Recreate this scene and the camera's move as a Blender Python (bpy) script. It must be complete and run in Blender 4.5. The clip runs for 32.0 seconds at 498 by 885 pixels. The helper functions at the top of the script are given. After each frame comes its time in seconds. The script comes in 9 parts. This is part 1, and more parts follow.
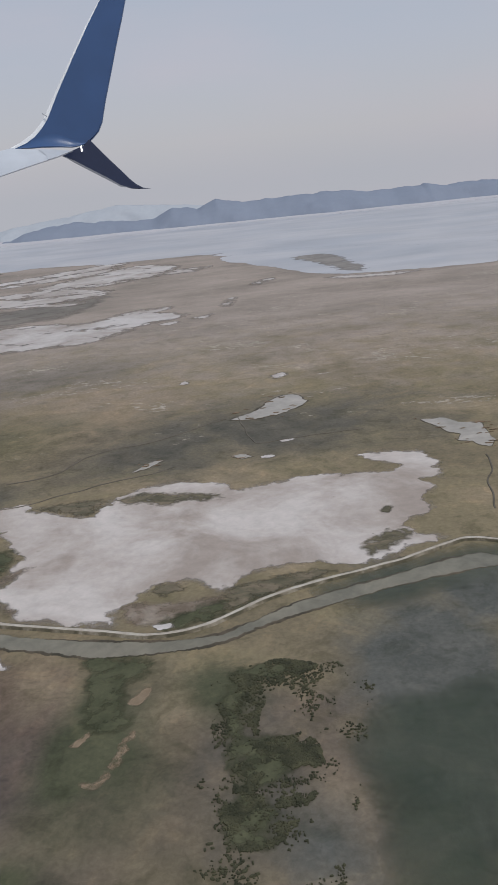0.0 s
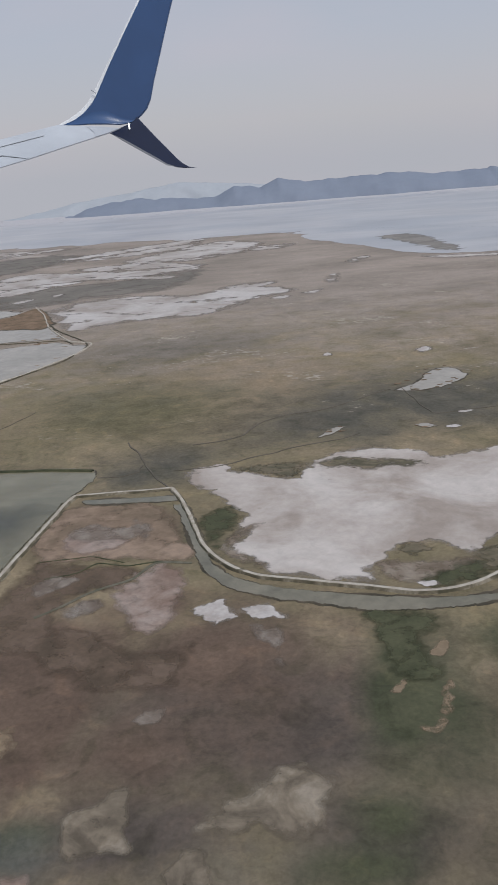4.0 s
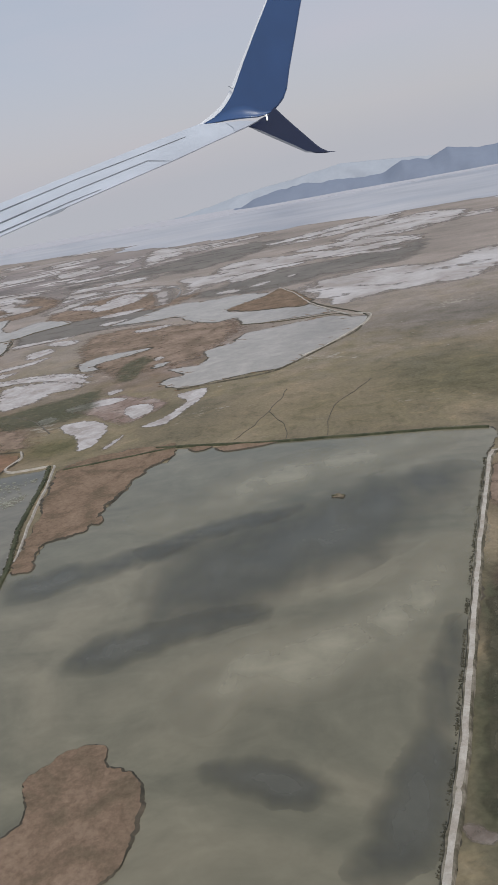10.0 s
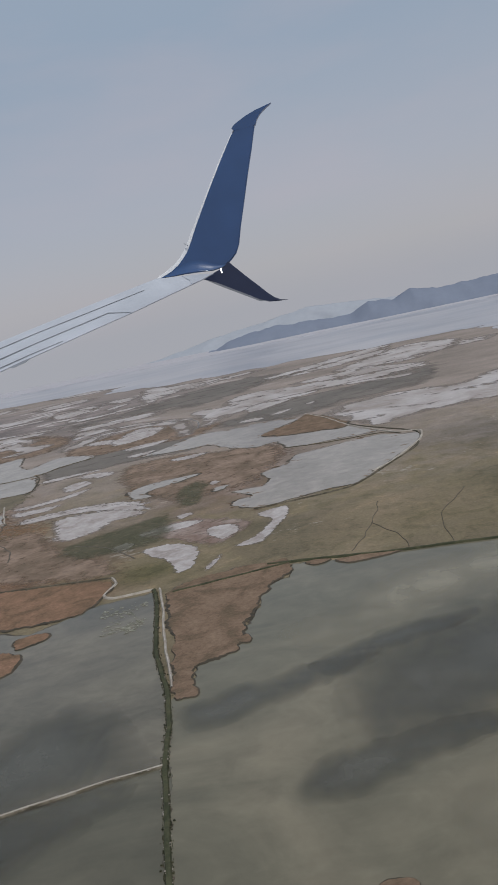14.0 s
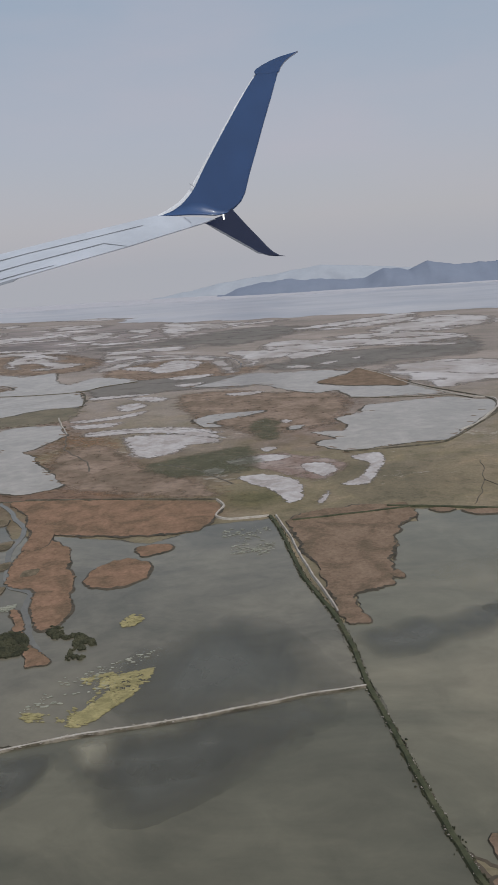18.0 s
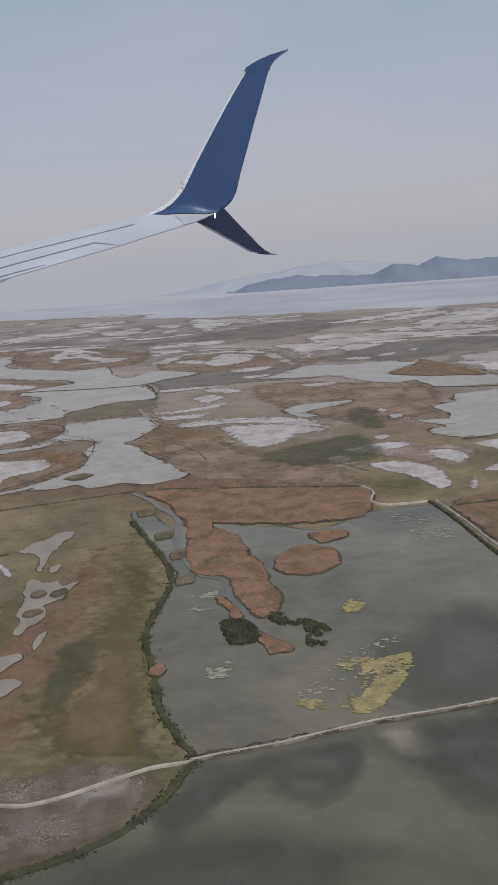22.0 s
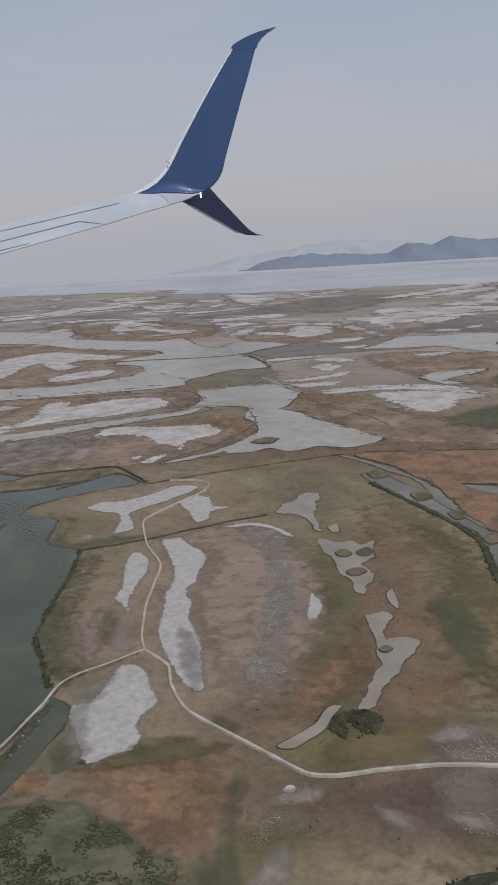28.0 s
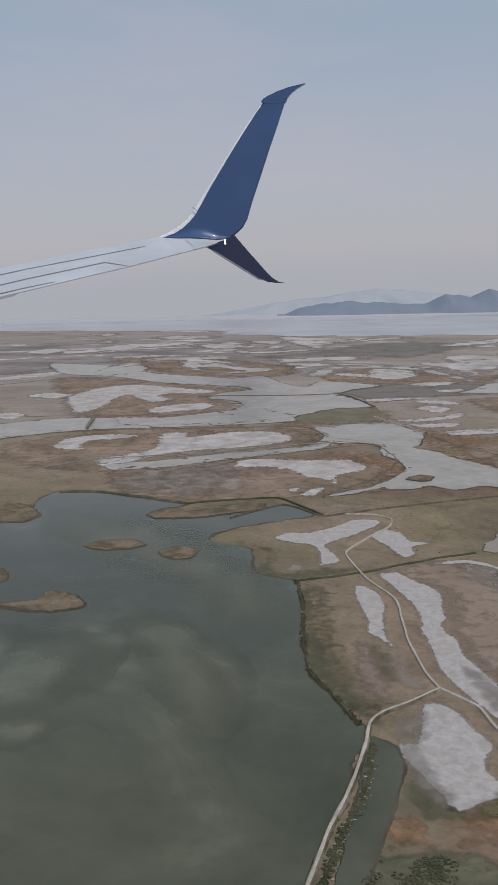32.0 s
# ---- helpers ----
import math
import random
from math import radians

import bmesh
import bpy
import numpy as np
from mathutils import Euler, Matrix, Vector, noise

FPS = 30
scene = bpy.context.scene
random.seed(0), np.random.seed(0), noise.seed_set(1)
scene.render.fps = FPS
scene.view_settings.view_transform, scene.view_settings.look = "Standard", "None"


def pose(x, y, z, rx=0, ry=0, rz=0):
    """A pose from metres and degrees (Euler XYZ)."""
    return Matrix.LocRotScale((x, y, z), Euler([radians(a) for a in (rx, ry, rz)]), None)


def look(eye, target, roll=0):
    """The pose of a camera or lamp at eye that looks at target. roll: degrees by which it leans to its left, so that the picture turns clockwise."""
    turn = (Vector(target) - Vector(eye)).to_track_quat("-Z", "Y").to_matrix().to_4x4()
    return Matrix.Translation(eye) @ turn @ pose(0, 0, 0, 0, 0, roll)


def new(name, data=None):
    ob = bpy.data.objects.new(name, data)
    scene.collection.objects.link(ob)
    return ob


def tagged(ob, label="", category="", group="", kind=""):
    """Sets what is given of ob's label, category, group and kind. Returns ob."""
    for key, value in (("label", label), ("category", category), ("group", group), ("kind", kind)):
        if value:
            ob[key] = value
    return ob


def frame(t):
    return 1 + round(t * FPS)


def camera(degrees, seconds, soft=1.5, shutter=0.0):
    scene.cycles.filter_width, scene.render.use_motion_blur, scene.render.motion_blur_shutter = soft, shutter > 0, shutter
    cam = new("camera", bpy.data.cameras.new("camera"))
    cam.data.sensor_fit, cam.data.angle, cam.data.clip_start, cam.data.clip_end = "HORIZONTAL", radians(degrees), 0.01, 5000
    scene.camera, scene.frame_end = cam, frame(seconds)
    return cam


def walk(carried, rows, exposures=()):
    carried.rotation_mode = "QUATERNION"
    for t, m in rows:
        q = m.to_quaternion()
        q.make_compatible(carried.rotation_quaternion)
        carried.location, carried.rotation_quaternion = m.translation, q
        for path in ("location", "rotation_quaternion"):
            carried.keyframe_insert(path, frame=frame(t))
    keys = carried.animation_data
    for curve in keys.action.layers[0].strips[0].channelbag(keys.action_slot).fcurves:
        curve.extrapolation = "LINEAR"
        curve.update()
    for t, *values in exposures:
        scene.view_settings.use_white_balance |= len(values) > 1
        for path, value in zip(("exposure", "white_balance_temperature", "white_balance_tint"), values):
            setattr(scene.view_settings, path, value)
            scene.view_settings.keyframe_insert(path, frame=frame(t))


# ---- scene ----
from mathutils.geometry import delaunay_2d_cdt, tessellate_polygon

# One unit is a metre of the scene; the marsh is laid out so that the flight height is about 30.
cam = camera(34.931, 32.0, 1.0)
PATH = [
    (0, 75.19, 0.52, 31.94, 71.73, 5.36, -3.78),
    (0.5, 72.86, 0.50, 31.90, 71.44, 5.02, -4.11),
    (1, 70.54, 0.48, 31.85, 71.15, 4.67, -2.95),
    (1.5, 68.22, 0.47, 31.80, 71.10, 4.46, -2.21),
    (2, 65.90, 0.46, 31.76, 71.03, 4.09, -1.83),
    (2.5, 63.59, 0.45, 31.71, 70.97, 4.11, -1.47),
    (3, 61.29, 0.44, 31.66, 70.88, 4.13, -1.30),
    (3.5, 58.98, 0.43, 31.60, 70.78, 4.18, -1.22),
    (4, 56.67, 0.41, 31.55, 70.75, 4.29, -0.83),
    (4.5, 54.36, 0.40, 31.50, 71.20, 5.55, 2.86),
    (6.5, 45.11, 0.35, 31.27, 71.99, 5.47, 3.26),
    (7, 42.79, 0.33, 31.21, 71.90, 5.56, 2.45),
    (7.5, 40.47, 0.31, 31.15, 71.60, 5.87, 1.76),
    (8, 38.14, 0.29, 31.09, 71.07, 6.29, 1.25),
    (8.5, 35.80, 0.27, 31.03, 70.58, 6.38, 0.96),
    (9, 33.46, 0.25, 30.97, 70.13, 6.24, 0.87),
    (9.5, 31.11, 0.22, 30.91, 69.99, 7.65, 2.37),
    (10, 28.76, 0.20, 30.85, 71.05, 10.24, 8.40),
    (10.5, 26.40, 0.18, 30.78, 72.36, 11.46, 11.05),
    (11, 24.04, 0.15, 30.72, 72.85, 12.65, 12.35),
    (11.5, 21.67, 0.13, 30.65, 76.46, 13.62, 11.02),
    (12, 19.29, 0.11, 30.59, 78.93, 13.43, 9.37),
    (12.5, 16.90, 0.09, 30.52, 79.07, 13.66, 8.46),
    (13, 14.51, 0.07, 30.45, 82.06, 14.63, 5.22),
    (13.5, 12.11, 0.05, 30.38, 80.22, 13.89, 4.94),
    (15.5, 2.44, 0.00, 30.08, 82.18, 3.64, 4.59),
    (16, 0.00, 0.00, 30.00, 80.39, 2.61, 4.60),
    (16.5, -2.44, 0.00, 29.92, 78.59, 1.99, 4.81),
    (17, -4.88, 0.01, 29.83, 77.80, 1.88, 5.04),
    (17.5, -7.34, 0.02, 29.75, 77.34, 2.82, 4.94),
    (18, -9.79, 0.04, 29.66, 77.11, 3.79, 4.57),
    (18.5, -12.26, 0.06, 29.57, 77.15, 4.42, 4.38),
    (19, -14.73, 0.10, 29.48, 77.22, 4.63, 4.20),
    (19.5, -17.20, 0.13, 29.38, 77.31, 4.63, 4.15),
    (20, -19.68, 0.18, 29.28, 77.35, 4.58, 4.09),
    (20.5, -22.16, 0.23, 29.18, 77.35, 4.42, 4.06),
    (21, -24.65, 0.29, 29.08, 77.28, 4.27, 4.01),
    (21.5, -27.14, 0.35, 28.97, 77.10, 4.05, 3.92),
    (22, -29.63, 0.43, 28.86, 76.98, 4.04, 3.73),
    (22.5, -32.13, 0.51, 28.74, 76.88, 4.06, 3.54),
    (23, -34.62, 0.60, 28.63, 76.73, 4.00, 3.37),
    (23.5, -37.12, 0.70, 28.51, 76.47, 4.01, 3.19),
    (24, -39.62, 0.81, 28.38, 76.25, 4.04, 3.01),
    (24.5, -42.12, 0.92, 28.26, 76.13, 4.16, 2.94),
    (25, -44.62, 1.04, 28.12, 76.05, 3.83, 2.83),
    (25.5, -47.12, 1.17, 27.99, 75.94, 3.69, 2.74),
    (27.5, -57.11, 1.76, 27.41, 75.61, 3.56, 2.42),
    (28, -59.61, 1.92, 27.26, 75.62, 3.46, 2.35),
    (28.5, -62.09, 2.08, 27.10, 75.66, 2.75, 2.21),
    (29, -64.58, 2.25, 26.94, 75.62, 2.03, 1.97),
    (29.5, -67.06, 2.43, 26.78, 75.61, 1.04, 1.67),
    (30, -69.53, 2.60, 26.61, 75.59, 0.60, 1.29),
    (30.5, -72.00, 2.78, 26.44, 75.53, 0.48, 0.91),
    (31, -74.46, 2.95, 26.26, 75.54, 0.64, 0.55),
    (31.5, -76.92, 3.13, 26.08, 75.77, 0.82, 0.79),
    (32, -79.37, 3.30, 25.90, 78.91, 1.26, 3.64),
]
walk(cam, [(t, pose(x, y, z, rx, ry, rz)) for t, x, y, z, rx, ry, rz in PATH], [(0, 0.24, 6250, 10), (8.3, 0.24, 6250, 10), (9, 0.38, 6250, 10), (10.2, 0.30, 6250, 10), (11, 0.27, 6250, 10), (12, 0.08, 6250, 10), (13, 0.0, 6250, 10), (15.5, 0.06, 6250, 10), (19, 0.12, 6250, 10), (32, 0.12, 6250, 10)])

# ---- sky and sun ----
world = bpy.data.worlds.new("sky")
scene.world = world
world.use_nodes = True
wn, wl = world.node_tree.nodes, world.node_tree.links
wn.clear()
w_out = wn.new("ShaderNodeOutputWorld")
w_bg = wn.new("ShaderNodeBackground")
w_sky = wn.new("ShaderNodeTexSky")
w_sky.sky_type, w_sky.sun_disc = "NISHITA", False
w_sky.sun_elevation, w_sky.sun_rotation = radians(48), radians(150)
w_sky.dust_density = 4.0
w_co = wn.new("ShaderNodeTexCoord")
w_sep = wn.new("ShaderNodeSeparateXYZ")
w_ramp = wn.new("ShaderNodeValToRGB")
w_noise = wn.new("ShaderNodeTexNoise")
w_map = wn.new("ShaderNodeMapping")
w_cl = wn.new("ShaderNodeMix")
w_cl.data_type = "RGBA"
w_mix = wn.new("ShaderNodeMix")
w_mix.data_type = "RGBA"
w_dim = wn.new("ShaderNodeMix")
w_dim.data_type, w_dim.blend_type = "RGBA", "MULTIPLY"
stops = [(0.0, (0.42, 0.42, 0.446)), (0.05, (0.445, 0.432, 0.443)), (0.14, (0.405, 0.418, 0.462)), (0.30, (0.318, 0.378, 0.452)), (1.0, (0.37, 0.43, 0.50))]
els = w_ramp.color_ramp.elements
els[0].position, els[0].color = stops[0][0], (*stops[0][1], 1)
els[1].position, els[1].color = stops[-1][0], (*stops[-1][1], 1)
for p, c in stops[1:-1]:
    els.new(p).color = (*c, 1)
w_map.inputs["Scale"].default_value = (1.5, 1.5, 5.0)
w_noise.inputs["Scale"].default_value, w_noise.inputs["Detail"].default_value = 2.2, 5.0
w_dim.inputs[0].default_value = 1.0
w_dim.inputs[7].default_value = (0.10, 0.10, 0.10, 1)
w_mix.inputs[0].default_value = 0.12
w_cl.inputs[7].default_value = (0.47, 0.43, 0.46, 1)
w_fac = wn.new("ShaderNodeMapRange")
w_fac.inputs[1].default_value, w_fac.inputs[2].default_value = 0.45, 0.75
w_fac.inputs[3].default_value, w_fac.inputs[4].default_value = 0.0, 0.45
for a, b in ((w_co.outputs["Generated"], w_sep.inputs[0]), (w_sep.outputs[2], w_ramp.inputs[0]), (w_co.outputs["Generated"], w_map.inputs[0]),
             (w_map.outputs[0], w_noise.inputs["Vector"]), (w_noise.outputs["Fac"], w_fac.inputs[0]), (w_fac.outputs[0], w_cl.inputs[0]),
             (w_ramp.outputs[0], w_cl.inputs[6]), (w_sky.outputs[0], w_dim.inputs[6]), (w_cl.outputs[2], w_mix.inputs[6]),
             (w_dim.outputs[2], w_mix.inputs[7]), (w_mix.outputs[2], w_bg.inputs[0]), (w_bg.outputs[0], w_out.inputs[0])):
    wl.new(a, b)
sun = new("sun", bpy.data.lights.new("sun", "SUN"))
sun.data.energy, sun.data.angle, sun.data.color = 2.0, radians(12), (1.0, 0.95, 0.88)
sun.matrix_world = look((0, 0, 100), (-40, 60, 0))


# ---- materials ----
def material(name):
    m = bpy.data.materials.new(name)
    m.use_nodes = True
    n, l = m.node_tree.nodes, m.node_tree.links
    return m, n, l, n["Principled BSDF"]


def noise_node(n, l, scale, detail=6.0, stretch=(1, 1, 1), rough=0.55, warp=0.0):
    geo = n.new("ShaderNodeNewGeometry")
    mp = n.new("ShaderNodeMapping")
    mp.inputs["Scale"].default_value = stretch
    t = n.new("ShaderNodeTexNoise")
    t.inputs["Scale"].default_value, t.inputs["Detail"].default_value, t.inputs["Roughness"].default_value = scale, detail, rough
    t.inputs["Distortion"].default_value = warp
    l.new(geo.outputs["Position"], mp.inputs[0])
    l.new(mp.outputs[0], t.inputs["Vector"])
    return t


def ramp_node(n, l, fac, stops):
    r = n.new("ShaderNodeValToRGB")
    e = r.color_ramp.elements
    e[0].position, e[0].color = stops[0][0], (*stops[0][1], 1)
    e[1].position, e[1].color = stops[-1][0], (*stops[-1][1], 1)
    for p, c in stops[1:-1]:
        e.new(p).color = (*c, 1)
    l.new(fac, r.inputs[0])
    return r


def mix_node(n, l, fac, a, b, blend="MIX"):
    x = n.new("ShaderNodeMix")
    x.data_type, x.blend_type = "RGBA", blend
    for socket, value in ((x.inputs[0], fac), (x.inputs[6], a), (x.inputs[7], b)):
        if isinstance(value, (int, float)):
            socket.default_value = value
        elif isinstance(value, tuple):
            socket.default_value = (*value, 1)
        else:
            l.new(value, socket)
    return x.outputs[2]


def dissolve(m, n, l, b, scale, gain=2.2, low=0.28, high=0.45, most=1.0, stretch=(1, 1.15, 1), warp=0.8, rim=None, band=0.35):
    """Lets a cover thin out raggedly towards its border, by the mesh's own distance to the border."""
    at = n.new("ShaderNodeAttribute")
    at.attribute_name = "border"
    t = noise_node(n, l, scale, 6.0, stretch, 0.52, warp)
    mul = n.new("ShaderNodeMath")
    mul.operation = "MULTIPLY_ADD"
    mul.inputs[1].default_value = gain
    l.new(t.outputs["Fac"], mul.inputs[0])
    l.new(at.outputs["Fac"], mul.inputs[2])
    rng = n.new("ShaderNodeMapRange")
    rng.inputs[1].default_value, rng.inputs[2].default_value, rng.inputs[4].default_value = low + gain / 2, high + gain / 2, most
    l.new(mul.outputs[0], rng.inputs[0])
    l.new(rng.outputs[0], b.inputs["Alpha"])
    # Darkening painted along the border, for damp and shaded edges.
    if rim:
        wet = n.new("ShaderNodeMapRange")
        wet.inputs[1].default_value, wet.inputs[2].default_value = high + gain / 2 + 0.03, high + gain / 2 + band
        wet.inputs[3].default_value, wet.inputs[4].default_value = 0.85, 0.0
        l.new(mul.outputs[0], wet.inputs[0])
        l.new(mix_node(n, l, wet.outputs[0], b.inputs["Base Color"].links[0].from_socket, rim), b.inputs["Base Color"])


def surface(name, stops, scale=0.15, stretch=(1, 1, 1), fine=2.2, fine_amount=0.5, rough=0.9, spec=0.2, bump=0.15, warp=0.6, low=0.38, high=0.62, ragged=0.0, field=False, most=1.0, rim=None, gain=2.4, fade=0.75, edge=0.2):
    """A soil, crust or plant cover: broad patches through stops, finer grain over them, and relief."""
    m, n, l, b = material(name)
    broad = noise_node(n, l, scale, 7.0, stretch, 0.6, warp)
    k = len(stops) - 1
    c = ramp_node(n, l, broad.outputs["Fac"], [(low + (high - low) * i / k, s) for i, s in enumerate(stops)])
    grain = noise_node(n, l, fine, 8.0, stretch, 0.7, 0.3)
    g = ramp_node(n, l, grain.outputs["Fac"], [(0.3, (0.45, 0.45, 0.45)), (0.7, (1.25, 1.25, 1.25))])
    l.new(mix_node(n, l, fine_amount, c.outputs[0], g.outputs[0], "MULTIPLY"), b.inputs["Base Color"])
    b.inputs["Roughness"].default_value = rough
    b.inputs["Specular IOR Level"].default_value = spec
    bp = n.new("ShaderNodeBump")
    bp.inputs["Strength"].default_value, bp.inputs["Distance"].default_value = bump, 0.15
    l.new(grain.outputs["Fac"], bp.inputs["Height"])
    l.new(bp.outputs[0], b.inputs["Normal"])
    if ragged and rim:
        dissolve(m, n, l, b, ragged, 1.8, 0.22, 0.3, rim=rim, warp=0.3, band=0.16)
    elif ragged and field == "soft":
        dissolve(m, n, l, b, ragged, 2.0, 0.2, fade + 0.2, most, warp=0.3)
    elif ragged and field:
        dissolve(m, n, l, b, ragged, 3.0, 0.25, 0.25 + (fade - 0.1) * 0.5, most, warp=0.3)
    elif ragged:
        dissolve(m, n, l, b, ragged, gain, edge, edge + 0.26, warp=0.3)
    return m


def water(name, stops, scale, stretch=(1, 1, 1), rough=0.12, fine=0.5, turn=0.0, low=0.36, high=0.64, plume=0.0, ragged=0.0, most=1.0):
    """Still shallow water: a murky bottom colour under a glossy top."""
    m, n, l, b = material(name)
    broad = noise_node(n, l, scale, 6.0, stretch, 0.6, 0.8)
    broad.id_data.nodes[-2].inputs["Rotation"].default_value = (0, 0, turn)
    k = len(stops) - 1
    c = ramp_node(n, l, broad.outputs["Fac"], [(low + (high - low) * i / k, s) for i, s in enumerate(stops)])
    grain = noise_node(n, l, fine, 8.0, stretch, 0.65, 0.5)
    g = ramp_node(n, l, grain.outputs["Fac"], [(0.3, (0.7, 0.7, 0.7)), (0.7, (1.2, 1.2, 1.2))])
    l.new(mix_node(n, l, 0.5, c.outputs[0], g.outputs[0], "MULTIPLY"), b.inputs["Base Color"])
    b.inputs["Roughness"].default_value, b.inputs["IOR"].default_value = rough, 1.36
    rip = noise_node(n, l, 3.0, 4.0)
    bp = n.new("ShaderNodeBump")
    bp.inputs["Strength"].default_value, bp.inputs["Distance"].default_value = 0.03, 0.02
    l.new(rip.outputs["Fac"], bp.inputs["Height"])
    l.new(bp.outputs[0], b.inputs["Normal"])
    if ragged:
        dissolve(m, n, l, b, ragged, 1.5, 0.25, 0.33, warp=0.3, rim=(0.075, 0.064, 0.048) if scale > 0.02 else None, band=0.16)
    if plume:
        dissolve(m, n, l, b, plume, 1.3, -0.1, 0.95, most, (1.9, 0.75, 1), 0.6)
    return m


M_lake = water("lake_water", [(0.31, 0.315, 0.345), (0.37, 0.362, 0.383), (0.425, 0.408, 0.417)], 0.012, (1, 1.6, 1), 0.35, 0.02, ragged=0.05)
M_timber = surface("grey_timber", [(0.150, 0.135, 0.112), (0.240, 0.217, 0.180)], 1.0, (1, 1, 1), 6.0, 0.5)
M_murk = water("murky_water", [(0.112, 0.104, 0.074), (0.149, 0.135, 0.095), (0.195, 0.171, 0.12)], 0.05, (1, 1.4, 1), 0.1, 0.25, 0.5)
M_murkdark = water("dark_murky_water", [(0.081, 0.077, 0.055), (0.107, 0.099, 0.071), (0.138, 0.126, 0.090)], 0.05, (1, 1.4, 1), 0.1, 0.25, 0.5)
M_murk2 = water("weedy_water", [(0.098, 0.089, 0.065), (0.134, 0.119, 0.089), (0.172, 0.152, 0.111)], 0.06, (1, 1.3, 1), 0.1, 0.5)
M_ditch = water("ditch_water", [(0.126, 0.116, 0.088), (0.184, 0.165, 0.126)], 0.2, (1, 1, 1), 0.15, 0.8)
M_deep = water("green_water", [(0.058, 0.061, 0.041), (0.08, 0.083, 0.056), (0.142, 0.14, 0.098)], 0.045, (1, 1.2, 1), 0.1, 0.2, 0.3, 0.44, 0.74)
M_darksilt = water("dark_silt_water", [(0.092, 0.089, 0.073), (0.116, 0.111, 0.09)], 0.1, (1, 1.2, 1), 0.1, 0.4, plume=0.12, most=0.85)
# Light green that paints sky reflection onto the open pond.
M_palereflect = water("pale_sky_reflection", [(0.122, 0.125, 0.086), (0.15, 0.15, 0.105)], 0.1, (1, 1.2, 1), 0.1, 0.4, plume=0.12, most=0.65)
M_palesilt = water("pale_silt_water", [(0.262, 0.237, 0.172), (0.32, 0.29, 0.214)], 0.1, (1, 1.2, 1), 0.1, 0.4, plume=0.12, most=0.8)
# Green that paints mirrored clouds onto the open pond.
M_greenreflect = water("green_cloud_reflection", [(0.086, 0.093, 0.067), (0.135, 0.132, 0.095)], 0.1, (1, 1.5, 1), 0.1, 0.4, plume=0.12)
M_shallow = water("teal_shallow_water", [(0.042, 0.055, 0.036), (0.06, 0.071, 0.048), (0.088, 0.092, 0.066)], 0.12, (1, 1.5, 1), 0.2, 0.6, plume=0.2, most=0.6)
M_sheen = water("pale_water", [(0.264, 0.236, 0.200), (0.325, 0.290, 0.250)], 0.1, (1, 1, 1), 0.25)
M_creekwater = water("creek_water", [(0.115, 0.107, 0.09), (0.15, 0.138, 0.117)], 0.3, (1, 1, 1), 0.25)
M_salt = surface("salt_crust", [(0.298, 0.251, 0.223), (0.368, 0.322, 0.295), (0.423, 0.376, 0.352), (0.467, 0.424, 0.402)], 0.09, (1, 1, 1), 0.7, 0.3, 0.8, 0.2, 0.05, ragged=0.4)
M_saltpatch = surface("salt_patch", [(0.315, 0.276, 0.256), (0.4, 0.362, 0.346), (0.46, 0.426, 0.415)], 0.3, (1, 1, 1), 1.2, 0.45, 0.8, 0.2, 0.05, ragged=1.0, gain=2.2)
M_crust = surface("pale_crust", [(0.26, 0.225, 0.19), (0.37, 0.33, 0.29)], 0.4, (1, 1, 1), 2.0, 0.4)
M_crustfield = surface("pale_crust_field", [(0.220, 0.179, 0.146), (0.300, 0.252, 0.216), (0.380, 0.335, 0.296)], 0.3, (1, 1, 1), 2.0, 0.5, ragged=0.5, field="soft", most=0.7)
M_mudcrust = surface("thin_mud_crust", [(0.165, 0.13, 0.108), (0.22, 0.18, 0.152), (0.29, 0.25, 0.22)], 0.4, (1, 1, 1), 2.0, 0.5, ragged=0.6, field="soft", most=0.75)
M_isle = surface("island_grass", [(0.102, 0.086, 0.056), (0.158, 0.124, 0.083), (0.203, 0.163, 0.114)], 0.5, (1, 1, 1), 3.0, 0.6, 0.95, 0.1, 0.4)
M_tan = surface("tan_mud", [(0.12, 0.098, 0.075), (0.205, 0.168, 0.128), (0.30, 0.255, 0.205)], 0.3, (1, 1, 1), 1.2, 0.5, ragged=0.6, field="soft", most=0.95, fade=0.7)
M_pink = surface("pink_mud", [(0.21, 0.147, 0.12), (0.272, 0.203, 0.172), (0.335, 0.27, 0.24)], 0.25, (1, 1, 1), 1.5, 0.4, ragged=0.6, field="soft", most=0.9)
M_rust = surface("rust_reeds", [(0.157, 0.106, 0.069), (0.215, 0.135, 0.088), (0.261, 0.159, 0.106)], 0.35, (1, 1, 1), 2.6, 0.6, 0.95, 0.1, 0.5)
M_rustfield = surface("rust_grass", [(0.183, 0.121, 0.072), (0.248, 0.153, 0.093), (0.308, 0.191, 0.120)], 0.22, (1, 1, 1), 2.2, 0.6, 0.95, 0.1, 0.5, ragged=0.9, field="soft")
M_brown = surface("brown_reeds", [(0.138, 0.103, 0.070), (0.189, 0.131, 0.091), (0.225, 0.159, 0.112)], 0.3, (1, 1, 1), 2.6, 0.6, 0.95, 0.1, 0.5)
M_brownfield = surface("brown_grass", [(0.166, 0.123, 0.088), (0.244, 0.161, 0.119), (0.320, 0.222, 0.166)], 0.2, (1, 1, 1), 2.2, 0.6, 0.95, 0.1, 0.5, ragged=0.7, field="soft")
